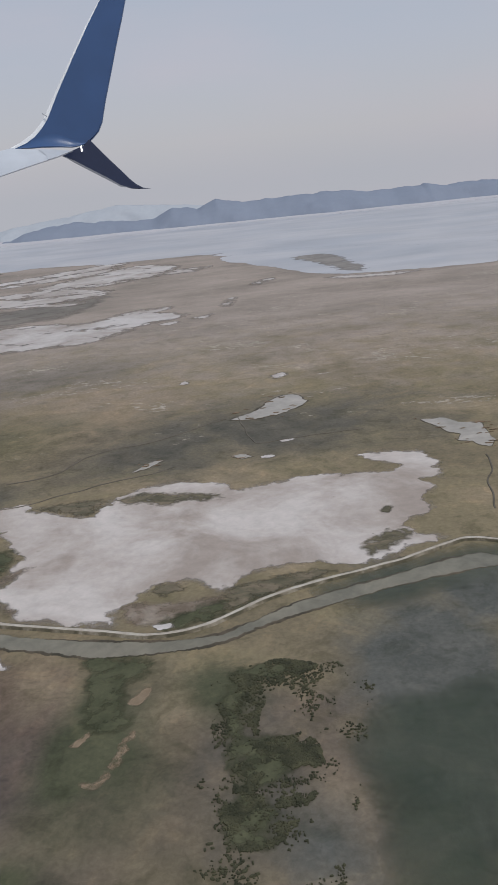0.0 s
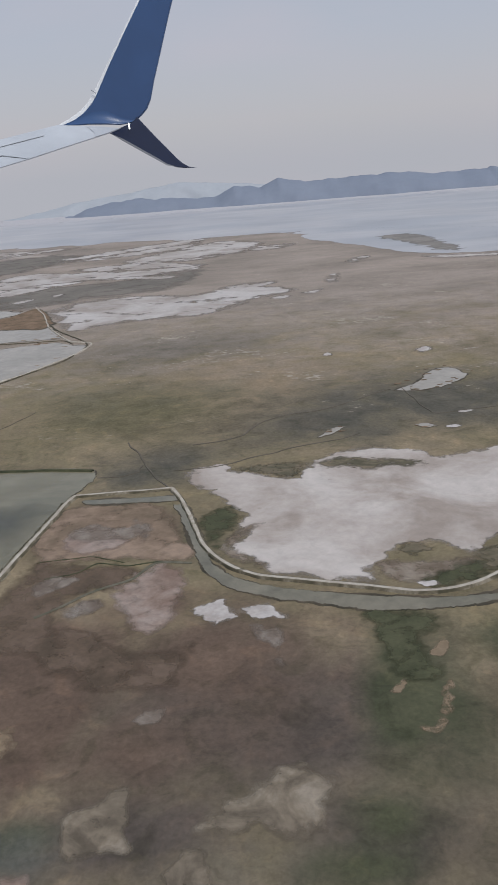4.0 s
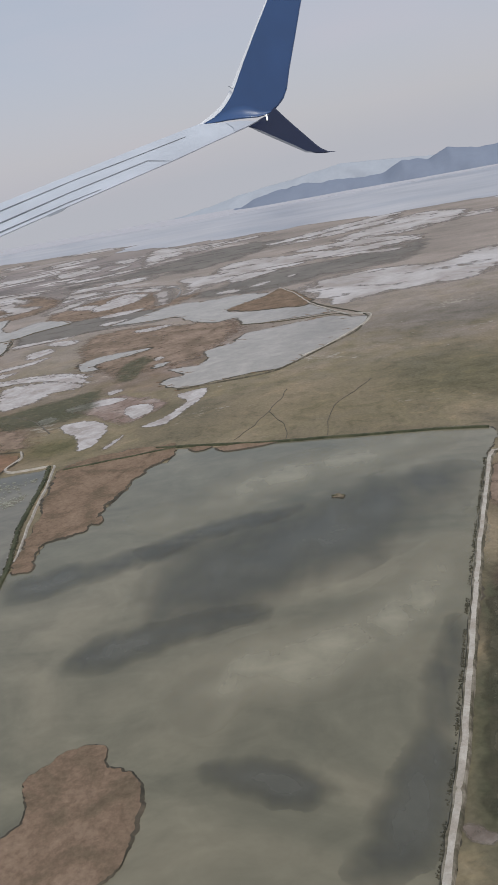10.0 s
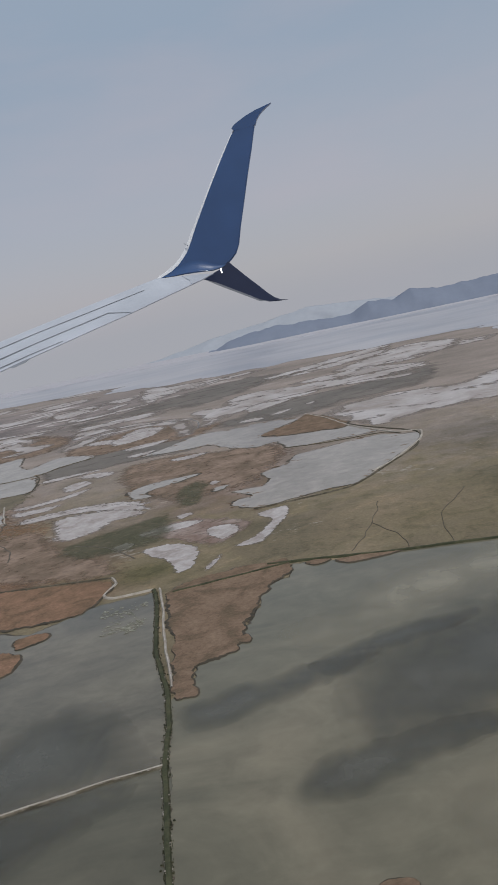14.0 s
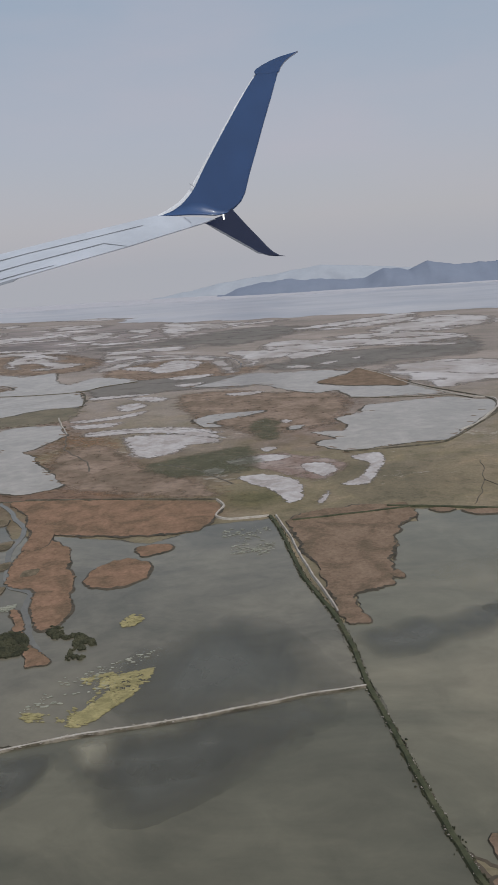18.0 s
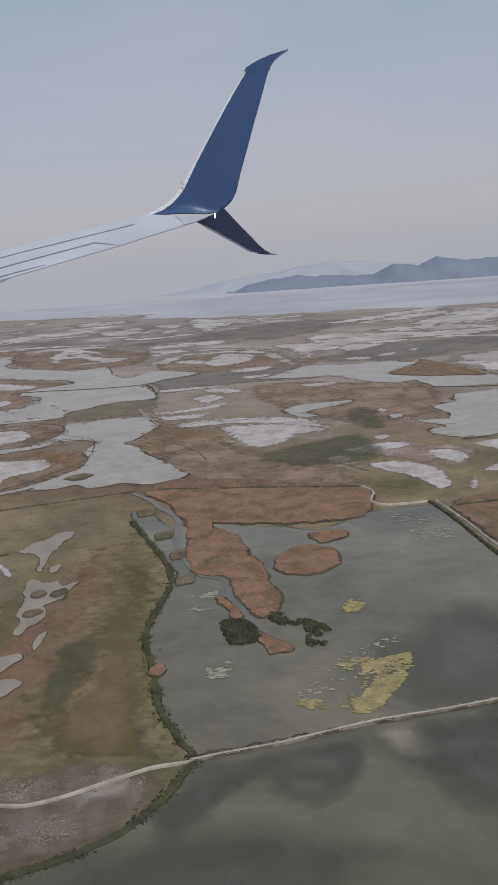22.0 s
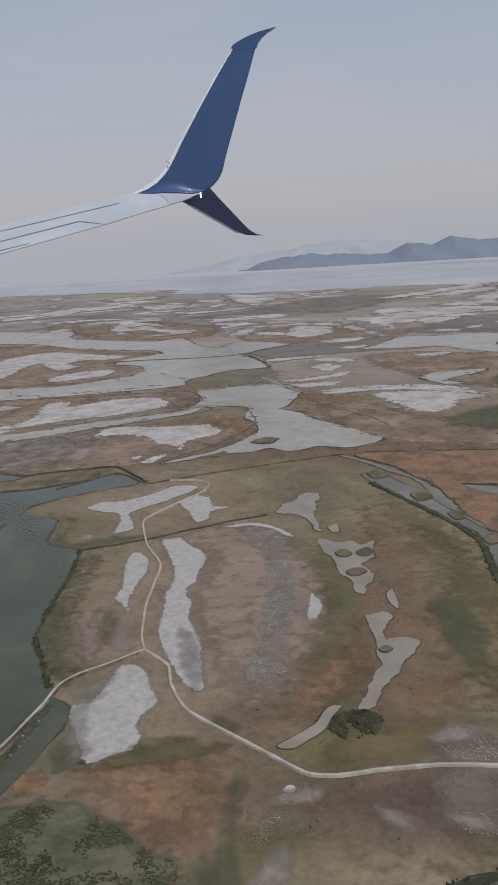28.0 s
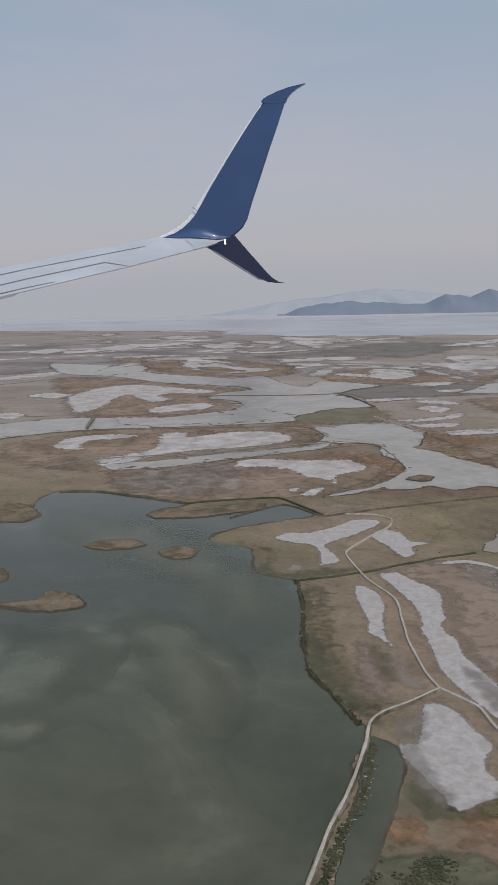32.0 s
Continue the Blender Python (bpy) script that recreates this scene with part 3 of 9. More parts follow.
def sheet(name, level, mat, rough, label, pts):
    """A pond, flat or reed bed lying on the plain, with a ragged outline and a darker rim: wet mud at ponds, painted
    shade at reeds.
    """
    made["n"] += 1
    far = np.mean([q[1] for q in pts])
    line = roughen(spline(pts, True, max(0.16, far / 400)), rough * (0.5 + 0.5 * min(far / 90, 3)) * 0.8, made["n"])
    if mat is M_sheen and far > 60:
        SHORES.append(line)
    layer = LEVEL["F" if name in FIELDS else level]
    layer[0] += layer[1]
    z = layer[0] + (0.06 if mat in REEDS else 0.0)
    size = math.sqrt(np.ptp(line[:, 0]) * np.ptp(line[:, 1]))
    soft = min(max(0.6, rough * (2 + far / 30)), 0.26 * size)
    if name == "lake":
        soft = 14.0
    elif level in "WR" and name not in FIELDS:
        soft = min(0.09 * size + 0.1, 3.0)
    if level == "V":
        d = np.roll(line, -1, 0) - line
        area = 0.5 * abs(np.sum(line[:, 0] * np.roll(line[:, 1], -1) - np.roll(line[:, 0], -1) * line[:, 1]))
        soft = 1.75 * area / np.sum(np.hypot(d[:, 0], d[:, 1]))
    elif name in FIELDS or name == "mud_flat" or mat is M_crustfield:
        soft = size * {"dry_flat": 0.14, "grass_belt": 0.2, "mud_flat": 0.14, "marsh_pan": 0.1, "dark_flat": 0.12, "brown_flat": 0.08}.get(name, 0.3)
    if level in "SV" or mat not in CRISP:
        d = np.roll(line, -1, 0) - np.roll(line, 1, 0)
        k = len(line)
        area = sum(line[i][0] * line[(i + 1) % k][1] - line[(i + 1) % k][0] * line[i][1] for i in range(k))
        nor = np.stack([d[:, 1], -d[:, 0]], 1) / np.maximum(np.hypot(d[:, 0], d[:, 1]), 1e-6)[:, None]
        line = line + nor * (0.28 * soft if area > 0 else -0.28 * soft)

    halo = None
    if name == "salt_flat" and mat in (M_salt, M_saltpatch, M_saltisle, M_streaksalt):
        d = np.roll(line, -1, 0) - np.roll(line, 1, 0)
        k = len(line)
        area = sum(line[i][0] * line[(i + 1) % k][1] - line[(i + 1) % k][0] * line[i][1] for i in range(k))
        nor = np.stack([d[:, 1], -d[:, 0]], 1) / np.maximum(np.hypot(d[:, 0], d[:, 1]), 1e-6)[:, None]
        halo = line + nor * ((0.5 if area > 0 else -0.5) * min(soft, 1.2))
        if len(halo) > 160:
            halo = halo[::2]
    ob = fill(line, z, 0 if level in "SV" or name in FIELDS else z + 0.05, name, mat, soft)
    home = [p for p, edge in PONDS if level == "V" and inside(edge, *np.mean(pts, 0))]
    if home:
        ob.parent = home[0]
        return tagged(ob, label)
    tagged(ob, label, name.replace("_", " "), GROUPS.get(name, ""), "structure" if name == "lake" else "")
    if name == "pond":
        PONDS.append((ob, pts))
    if halo is not None:
        fill(halo, z - 0.00009, 0, "crust_margin", M_margin, 1.3 * min(soft, 1.2)).parent = ob
    # Dark ring: damp shore round water, shade put in as colour round reeds.
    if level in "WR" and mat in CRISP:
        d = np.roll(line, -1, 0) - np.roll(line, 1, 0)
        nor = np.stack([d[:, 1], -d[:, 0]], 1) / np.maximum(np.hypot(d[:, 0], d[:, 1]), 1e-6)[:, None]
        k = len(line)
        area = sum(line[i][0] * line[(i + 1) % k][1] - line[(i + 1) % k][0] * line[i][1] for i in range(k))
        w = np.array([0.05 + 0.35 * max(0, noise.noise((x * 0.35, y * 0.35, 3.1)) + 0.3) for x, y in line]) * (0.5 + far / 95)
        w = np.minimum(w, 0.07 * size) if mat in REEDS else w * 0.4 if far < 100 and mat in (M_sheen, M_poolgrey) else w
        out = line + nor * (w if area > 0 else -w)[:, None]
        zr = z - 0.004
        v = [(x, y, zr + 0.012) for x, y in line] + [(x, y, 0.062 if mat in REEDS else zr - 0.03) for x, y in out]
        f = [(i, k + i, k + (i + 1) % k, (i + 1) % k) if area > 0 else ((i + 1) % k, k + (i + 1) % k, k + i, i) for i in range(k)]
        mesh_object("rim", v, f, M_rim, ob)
    return ob


def ribbon(name, mat, width, height, label, pts, parent=None, lift=0.0):
    """A dike, track or creek: a low bank with sloping sides along a line, its edges uneven."""
    made["n"] += 1
    far = np.mean([q[1] for q in pts])
    if parent is None:
        line = spline(pts, False, 0.3 if pts[0][1] < 100 else 0.8)
        wob = 0.16 if name == "creek" else 0.05
        line = line + np.array([(noise.noise((x * 0.3, y * 0.3, made["n"])) * wob, noise.noise((x * 0.3, y * 0.3, made["n"] + 9)) * wob) for x, y in line]) * (1 + far / 60)
    else:
        line = np.array(pts)
    d = np.gradient(line, axis=0)
    nor = np.stack([d[:, 1], -d[:, 0]], 1) / np.maximum(np.hypot(d[:, 0], d[:, 1]), 1e-6)[:, None]
    v, f = [], []
    base = {"creek": 0.085 if mat is M_creekwater else 0.045, "bank_grass": 0.08}.get(name, 0.11) + lift
    for i, (x, y) in enumerate(line):
        a = 1 + 0.35 * noise.noise((x * 0.9, y * 0.9, made["n"]))
        b = 1 + 0.35 * noise.noise((x * 0.9, y * 0.9, made["n"] + 40))
        h = base + height * (1 + 0.2 * noise.noise((x, y, 9)))
        for s, zz in ((-0.5 * width * a - height * 0.9, 0.0), (-0.5 * width * a, h), (0, h + 0.01), (0.5 * width * b, h), (0.5 * width * b + height * 0.9, 0.0)):
            v.append((x + nor[i, 0] * s, y + nor[i, 1] * s, zz))
    for i in range(len(line) - 1):
        for j in range(4):
            f.append((5 * i + j, 5 * i + j + 5, 5 * i + j + 6, 5 * i + j + 1))
    ob = mesh_object(name, v, f, mat, parent)
    bm = bmesh.new()
    bm.from_mesh(ob.data)
    bmesh.ops.recalc_face_normals(bm, faces=bm.faces)
    bm.to_mesh(ob.data)
    bm.free()
    if parent is not None:
        return ob
    if mat is M_bank:
        ribbon("track", M_gravel, width * 0.62, 0.012, "", line, ob, height)
    return tagged(ob, label, name.replace("_", " "), GROUPS.get(name, ""))




# ---- the plain, out to the horizon ----
COVER = {}
COVER.setdefault("green", []).append([(40, 110, 20.9, 18.2, 0.35), (33, 35, 4.5, 11.1, 0.70), (33, 51, 1.7, 6.4, 0.50), (67, 42, 4.3, 8.4, 0.60), (64, 38, 3.0, 9.7, 0.50), (-28, 116, 8.7, 8.8, 0.90), (-79, 56, 1.3, 8.6, 0.80), (-74, 41, 1.9, 2.0, 0.80), (-56, 41, 6.7, 2.2, 0.70), (-47, 52, 2.4, 4.9, 0.60)])
COVER.setdefault("green", []).append([(-40, 40, 2.5, 2.6, 0.60), (-64, 31, 1.5, 1.9, 0.70), (64, 41, 2.1, 6.5, 0.90), (62, 32, 2.3, 2.2, 0.80), (60, 29, 3.1, 1.5, 0.70), (73, 46, 3.3, 4.0, 0.70), (34, 32, 2.8, 7.6, 1.00), (34, 49, 2.4, 5.9, 0.80), (35, 39, 2.4, 6.2, 0.90), (33, 32, 3.8, 3.4, 0.90)])
COVER.setdefault("green", []).append([(43, 32, 2.0, 1.4, 0.80), (65, 45, 2.2, 5.7, 0.90), (-49, 53, 1.4, 5.0, 0.90), (-74, 40, 1.2, 1.9, 0.90), (-77, 53, 1.9, 4.0, 0.70), (-58, 39, 1.8, 1.2, 0.70)])
COVER.setdefault("red", []).append([(40, 42, 5.4, 6.4, 0.80), (43, 69, 5.7, 5.2, 0.80), (47, 54, 2.5, 6.2, 0.70), (37, 32, 2.5, 4.6, 0.60), (41, 47, 9.9, 8.4, 0.80), (48, 39, 10.0, 5.1, 0.60), (39, 69, 6.7, 6.6, 0.70), (48, 54, 4.0, 3.4, 0.70), (70, 42, 2.2, 5.5, 0.30), (-44, 110, 10.3, 13.5, 0.90)])
COVER.setdefault("red", []).append([(-8, 155, 13.3, 24.2, 0.60), (-56, 107, 18.9, 12.7, 0.60), (-59, 87, 5.0, 8.4, 0.50), (-56, 51, 2.2, 12.1, 0.70), (-62, 42, 4.2, 2.4, 0.70), (-66, 56, 5.0, 10.4, 0.25), (-11, 150, 15.9, 22.5, 0.70), (45, 101, 26.2, 15.4, 0.25), (-52, 36, 11.5, 3.9, 0.80), (-53, 35, 6.6, 3.6, 0.80)])
COVER.setdefault("red", []).append([(53, 47, 12.4, 8.9, 0.60), (41, 42, 5.0, 7.0, 1.00)])
COVER.setdefault("tan", []).append([(57, 118, 10.6, 20.5, 0.90), (54, 125, 10.6, 19.3, 0.80), (19, 104, 19.9, 10.9, 0.50), (56, 125, 17.7, 18.6, 0.70), (106, 156, 24.1, 35.3, 0.50), (-66, 59, 5.2, 19.9, 0.60), (79, 35, 2.4, 4.9, 0.40), (-6, 155, 21.8, 37.2, 0.40), (70, 43, 2.1, 3.4, 0.50), (78, 34, 2.4, 2.5, 0.40)])
COVER.setdefault("dark", []).append([(80, 103, 29.5, 15.8, 0.70), (67, 98, 17.6, 12.1, 0.70), (44, 83, 7.8, 5.3, 0.70), (46, 86, 9.3, 7.7, 0.60), (41, 151, 22.0, 16.0, 0.60), (75, 36, 4.3, 10.3, 0.50), (-13, 362, 43.9, 70.4, 0.70), (0, 246, 42.1, 21.9, 0.60), (55, 29, 7.8, 2.5, 0.40), (-74, 40, 1.8, 2.0, 0.70)])
COVER.setdefault("dark", []).append([(-61, 40, 2.2, 2.0, 0.80)])
COVER.setdefault("wet", []).append([(88, 41, 5.7, 17.0, 1.00), (95, 54, 5.0, 5.3, 0.90), (43, 31, 3.5, 2.2, 0.50), (78, 31, 2.7, 5.4, 0.60)])
COVER.setdefault("silt", []).append([(55, 41, 16.9, 9.6, 0.80), (48, 32, 8.6, 4.5, 0.70), (62, 31, 6.8, 4.6, 0.70), (37, 30, 6.6, 7.2, 0.70), (77, 38, 11.1, 10.8, 0.60)])
COVER.setdefault("rust", []).append([(-47, 110, 11.2, 17.2, 0.90), (-52, 110, 19.4, 11.7, 0.80), (-54, 56, 2.5, 17.2, 0.80), (-64, 43, 4.2, 1.7, 0.80), (-67, 37, 5.6, 3.4, 0.80), (-60, 42, 4.1, 2.3, 0.70), (-52, 57, 2.7, 21.3, 0.60), (-33, 94, 16.3, 6.0, 0.70), (-68, 112, 12.1, 13.9, 0.60), (-15, 152, 16.2, 29.2, 0.70)])
COVER.setdefault("rust", []).append([(-13, 158, 15.9, 28.7, 0.70), (-12, 153, 19.3, 23.4, 0.60), (-77, 137, 9.5, 20.7, 0.50), (-68, 36, 4.6, 3.4, 1.00), (-66, 34, 2.7, 2.2, 0.90), (-62, 147, 12.0, 23.9, 0.70), (-78, 105, 8.9, 7.6, 0.60), (-42, 107, 16.7, 12.3, 0.80), (-80, 118, 18.6, 7.8, 0.50)])
COVER.setdefault("olive", []).append([(-58, 53, 2.0, 13.1, 0.90), (-57, 60, 1.9, 16.8, 0.80), (-66, 85, 7.3, 8.0, 0.30), (-78, 55, 1.7, 10.3, 0.90), (-85, 78, 4.0, 6.9, 0.40), (-43, 40, 6.2, 2.0, 0.80), (-44, 32, 7.6, 1.0, 0.90), (25, 102, 26.1, 13.0, 0.35), (40, 110, 24.8, 18.2, 0.35), (-18, 97, 6.8, 6.2, 0.70)])
COVER.setdefault("olive", []).append([(-59, 40, 3.6, 2.5, 0.60), (-62, 32, 1.5, 2.0, 0.80), (-44, 52, 2.4, 12.7, 0.90)])
COVER.setdefault("dry", []).append([(-70, 60, 9, 26, 0.75), (-76, 88, 11, 9, 0.7), (-92, 112, 30, 14, 0.6), (-30, 118, 14, 12, 0.5), (-120, 118, 40, 16, 0.5)])
COVER.setdefault("mosaic", []).append([(-164, 358, 126.3, 82.5, 0.90), (-150, 350, 94.0, 103.2, 0.90), (-162, 266, 51.5, 37.2, 0.80), (-86, 263, 32.7, 26.7, 0.70), (-539, 1749, 1172.6, 885.8, 0.50)])


def axis(near, step, out, growth):
    a = list(np.arange(near[0], near[1], step))
    s = step
    while a[-1] < out[1]:
        s *= growth
        a.append(a[-1] + s)
    s = step
    while a[0] > out[0]:
        s *= growth
        a.insert(0, a[0] - s)
    return np.array(a)


def build_ground():
    gx, gy = axis((-190, 190), 1.1, (-4500, 4500), 1.12), axis((14, 150), 0.8, (-1500, 4600), 1.03)
    X, Y = np.meshgrid(gx, gy)
    Z = -np.maximum(Y - 700, 0) ** 2 / 8000
    k = len(gx)
    idx = np.arange(len(gy) - 1)[:, None] * k + np.arange(k - 1)[None]
    faces = np.stack([idx, idx + 1, idx + k + 1, idx + k], -1).reshape(-1, 4)
    me = bpy.data.meshes.new("ground")
    me.from_pydata(np.stack([X.ravel(), Y.ravel(), Z.ravel()], 1).tolist(), [], faces.tolist())
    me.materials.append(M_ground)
    for ch, spots in COVER.items():
        w = np.zeros(X.shape)
        for cx, cy, rx, ry, s in sum(spots, []):
            w = np.maximum(w, s * np.exp(-(((X - cx) / rx) ** 2 + ((Y - cy) / ry) ** 2)))
        me.attributes.new(ch, "FLOAT", "POINT").data.foreach_set("value", w.ravel().astype(np.float32))
    # Painted haze: weight of the paler far colour, growing with distance.
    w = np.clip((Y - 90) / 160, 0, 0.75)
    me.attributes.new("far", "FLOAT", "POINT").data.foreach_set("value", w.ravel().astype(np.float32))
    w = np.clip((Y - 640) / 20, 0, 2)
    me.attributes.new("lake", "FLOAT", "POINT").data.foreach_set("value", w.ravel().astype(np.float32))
    return tagged(new("ground", me), "flat olive-brown marsh plain with bare mud", "ground", "", "structure")


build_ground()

# ---- mountains beyond the lake ----
RIDGE = [(-101, 0.7), (-93, 2.0), (-80, 6.4), (-59, 10.1), (-38, 11.4), (-8, 10.0), (23, 7.6), (38, 9.3), (53, 16.4), (62, 14.8), (75, 13.8), (93, 19.6), (106, 17.2), (121, 15.0), (141, 15.8), (162, 16.7), (183, 16.5), (211, 16.7), (229, 13.9), (260, 13.9), (280, 14.7), (284, 16.3), (296, 12.5), (323, 13.8), (363, 13.1), (405, 7.0), (462, -0.5), (543, -15.7)]
FAR_RIDGE = [(-240, -7.9), (-170, -0.6), (-141, 3.6), (-112, 8.9), (-83, 12.6), (-54, 15.0), (-32, 18.2), (-3, 21.7), (20, 19.8), (37, 18.6), (60, 16.1), (94, 13.0), (173, 11.6), (286, 8.2), (400, 1.6)]


def mountains(name, profile, y, depth, mat, label, rows=14, jag=0.02, crest=1.0):
    px, pz = [q[0] for q in profile], [q[1] for q in profile]
    xs = np.arange(px[0], px[-1], 2.0 if depth < 150 else 5.0)
    v, f = [], []
    base = min(pz) - 6
    for j in range(rows + 1):
        u = j / rows
        for x in xs:
            top = np.interp(x, px, pz)
            n = noise.fractal((x * 0.03, u * 4, 1.7), 1.0, 2.1, 5)
            lift = math.sin(u * math.pi / 2) ** (1.0 + 0.5 * n)
            z = base + (top - base) * lift + (1 - u) * u * 4 * jag * (top - base) * n * 3 + crest * u * u * (1.5 * noise.fractal((x * 0.07, 0, 5), 1.0, 2.0, 5) - 0.3) * min(1.0, (top - base) / 18)
            v.append((x, y - depth * (1 - u) + 6 * noise.noise((x * 0.05, u * 3, 0)), z))
    k = len(xs)
    for j in range(rows):
        for i in range(k - 1):
            f.append((j * k + i, j * k + i + 1, (j + 1) * k + i + 1, (j + 1) * k + i))
    n0 = len(v)
    v += [(x, y + depth, base) for x in xs]
    f += [(rows * k + i, rows * k + i + 1, n0 + i + 1, n0 + i) for i in range(k - 1)]
    return tagged(mesh_object(name, v, f, mat, None, True), label, "mountain range", "", "structure")


mountains("backdrop_mountains", RIDGE, 750, 60, M_ridge, "mountain range beyond the lake, haze painted into its blue-grey", jag=0.008)
mountains("backdrop_far_mountains", FAR_RIDGE, 830, 50, M_far, "faint mountain range, painted pale as haze", crest=0.4)

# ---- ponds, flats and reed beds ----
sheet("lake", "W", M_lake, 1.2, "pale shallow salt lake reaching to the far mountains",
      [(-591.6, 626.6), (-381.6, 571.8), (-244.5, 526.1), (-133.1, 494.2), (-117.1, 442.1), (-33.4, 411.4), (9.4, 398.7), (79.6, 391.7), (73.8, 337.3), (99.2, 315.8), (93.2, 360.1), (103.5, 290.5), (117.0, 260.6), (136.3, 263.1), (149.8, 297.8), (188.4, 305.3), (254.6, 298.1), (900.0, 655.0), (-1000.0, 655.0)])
sheet("pond", "W", M_murk, .5, "wide murky grey-green impounded pond",
      [(13.8, 88.3), (26.1, 86.8), (37.6, 85.0), (36.7, 77.6), (33.42, 57.92), (30.95, 42.25), (29.11, 31.45), (28.13, 26.38), (26.86, 19.52), (15.97, 20.08), (-3.43, 35.18), (-5.44, 42.37), (-6.91, 49.96), (-9.2, 60.3), (-6.8, 61.1), (-7.5, 66.6), (-4.0, 68.6), (-4.0, 71.9), (-2.6, 77.1), (-2.2, 84.1), (0.4, 86.0), (0.4, 90.1), (5.5, 89.4), (14.9, 88.9), (26.3, 87.0)])
sheet("pond", "W", M_murkdark, .25, "murky pond with dark cloudy bottom beside the dike",
      [(-7.38, 50.85), (-15.53, 47.91), (-26.29, 45.01), (-37.65, 41.96), (-38.47, 39.58), (-39.14, 38.05), (-41.10, 35.52), (-43.75, 33.83), (-46.49, 32.55), (-49.11, 31.75), (-51.64, 30.90), (-54.07, 30.06), (-56.95, 27.75), (-57.32, 24.73), (-8.88, 24.19), (-2.88, 31.45), (-4.30, 37.39), (-5.98, 45.03)])
sheet("pond", "W", M_murk2, .3, "shallow green-grey pond with yellow algae mats",
      [(-37.70, 42.35), (-38.73, 43.47), (-40.43, 47.18), (-41.69, 51.62), (-43.54, 56.89), (-43.8, 62.0), (-43.2, 66.6), (-43.3, 71.2), (-45.4, 75.8), (-47.8, 80.3), (-51.7, 90.5), (-50.0, 91.3), (-46.2, 84.6), (-44.4, 85.3), (-41.1, 84.9), (-37.2, 83.9), (-33.4, 83.0), (-29.7, 81.5), (-25.9, 84.3), (-22.8, 87.2), (-17.2, 88.2), (-16.1, 88.6), (-12.2, 70.9), (-9.4, 61.8), (-7.56, 51.37), (-15.61, 48.33), (-22.90, 46.30), (-26.47, 45.45)])
sheet("pond", "W", M_deep, .35, "wide dark green open pond with low islands",
      [(-152.8, 86.0), (-114.1, 88.8), (-110.9, 91.2), (-112.7, 97.5), (-111.3, 102.5), (-105.5, 102.0), (-99.2, 99.9), (-93.6, 96.4), (-97.2, 93.4), (-96.1, 91.1), (-88.3, 91.7), (-81.8, 95.7), (-78.1, 91.3), (-82.9, 88.7), (-88.8, 84.6), (-88.8, 81.7), (-84.6, 79.5), (-84.2, 74.1), (-82.8, 71.6), (-80.1, 70.5), (-79.5, 62.0), (-79.30, 53.56), (-77.20, 49.14), (-75.99, 46.58), (-75.92, 45.27), (-77.67, 39.22), (-79.29, 33.84), (-80.71, 28.32), (-170.00, 18.00)])
sheet("pool", "W", M_sheen, .3, "tiny pale pool on the dark plain",
      [(76.3, 92.8), (77.5, 93.3), (78.7, 92.0), (77.4, 91.6)])
sheet("reed_bank", "R", M_rust, .35, "rust-red reed bed along the pond",
      [(-51.7, 99.4), (-41.1, 98.9), (-23.8, 95.7), (-22.9, 90.4), (-24.4, 85.4), (-29.6, 84.2), (-33.4, 84.2), (-37.2, 84.7), (-41.2, 85.5), (-44.5, 86.3), (-47.6, 93.2)])
sheet("reed_bank", "R", M_brown, .55, "brown reed peninsula between two ponds",
      [(-14.2, 87.5), (-8.5, 91.7), (-0.4, 92.2), (0.4, 88.4), (-1.9, 84.5), (-2.4, 80.1), (-3.3, 76.0), (-4.0, 70.3), (-4.1, 68.3), (-7.1, 66.6), (-7.5, 64.0), (-6.7, 60.8), (-8.2, 60.3), (-9.3, 64.0), (-11.9, 77.6)])
sheet("reed_island", "R", M_rust, .3, "round rust-brown reed island in the pond",
      [(-33.7, 71.8), (-33.2, 75.2), (-30.9, 77.0), (-28.1, 75.4), (-27.8, 71.6), (-29.4, 69.7), (-32.8, 69.7)])
sheet("reed_island", "R", M_rust, .25, "small rust-brown reed island in the pond",
      [(-30.4, 80.3), (-27.3, 81.1), (-26.5, 79.3), (-29.2, 77.4)])
sheet("reed_island", "R", M_rust, .35, "long rust reed spit beside the creek",
      [(-44.4, 85.3), (-40.9, 83.3), (-38.2, 80.8), (-36.6, 74.8), (-35.2, 72.4), (-33.5, 65.6), (-33.1, 62.2), (-34.7, 60.7), (-36.9, 64.8), (-38.1, 69.3), (-41.4, 70.6), (-43.1, 76.4), (-43.3, 79.7), (-42.4, 81.3)])
sheet("reed_island", "R", M_rust, .3, "low rust mud spit beside the creek",
      [(-38.7, 64.9), (-36.9, 63.0), (-35.55, 59.21), (-32.73, 56.13), (-32.07, 55.00), (-33.54, 54.41), (-34.51, 56.71), (-36.6, 60.3)])
sheet("reed_bed", "R", M_rustfield, .5, "brown reed field beside the pale pool",
      [(-61.7, 140.2), (-56.4, 146.4), (-44.6, 135.8), (-42.9, 119.8), (-34.0, 107.9), (-23.5, 100.2), (-23.7, 97.1), (-46.8, 102.2), (-47.5, 108.1), (-51.6, 113.0), (-57.5, 124.9)])
sheet("reed_bed", "R", M_rustfield, .5, "rust grass field above the marsh pond",
      [(-72.15, 38.90), (-68.84, 40.53), (-64.62, 39.67), (-63.52, 36.96), (-63.55, 34.94), (-65.93, 32.74), (-67.91, 33.78), (-69.48, 34.89), (-70.88, 36.48), (-73.32, 36.88)])
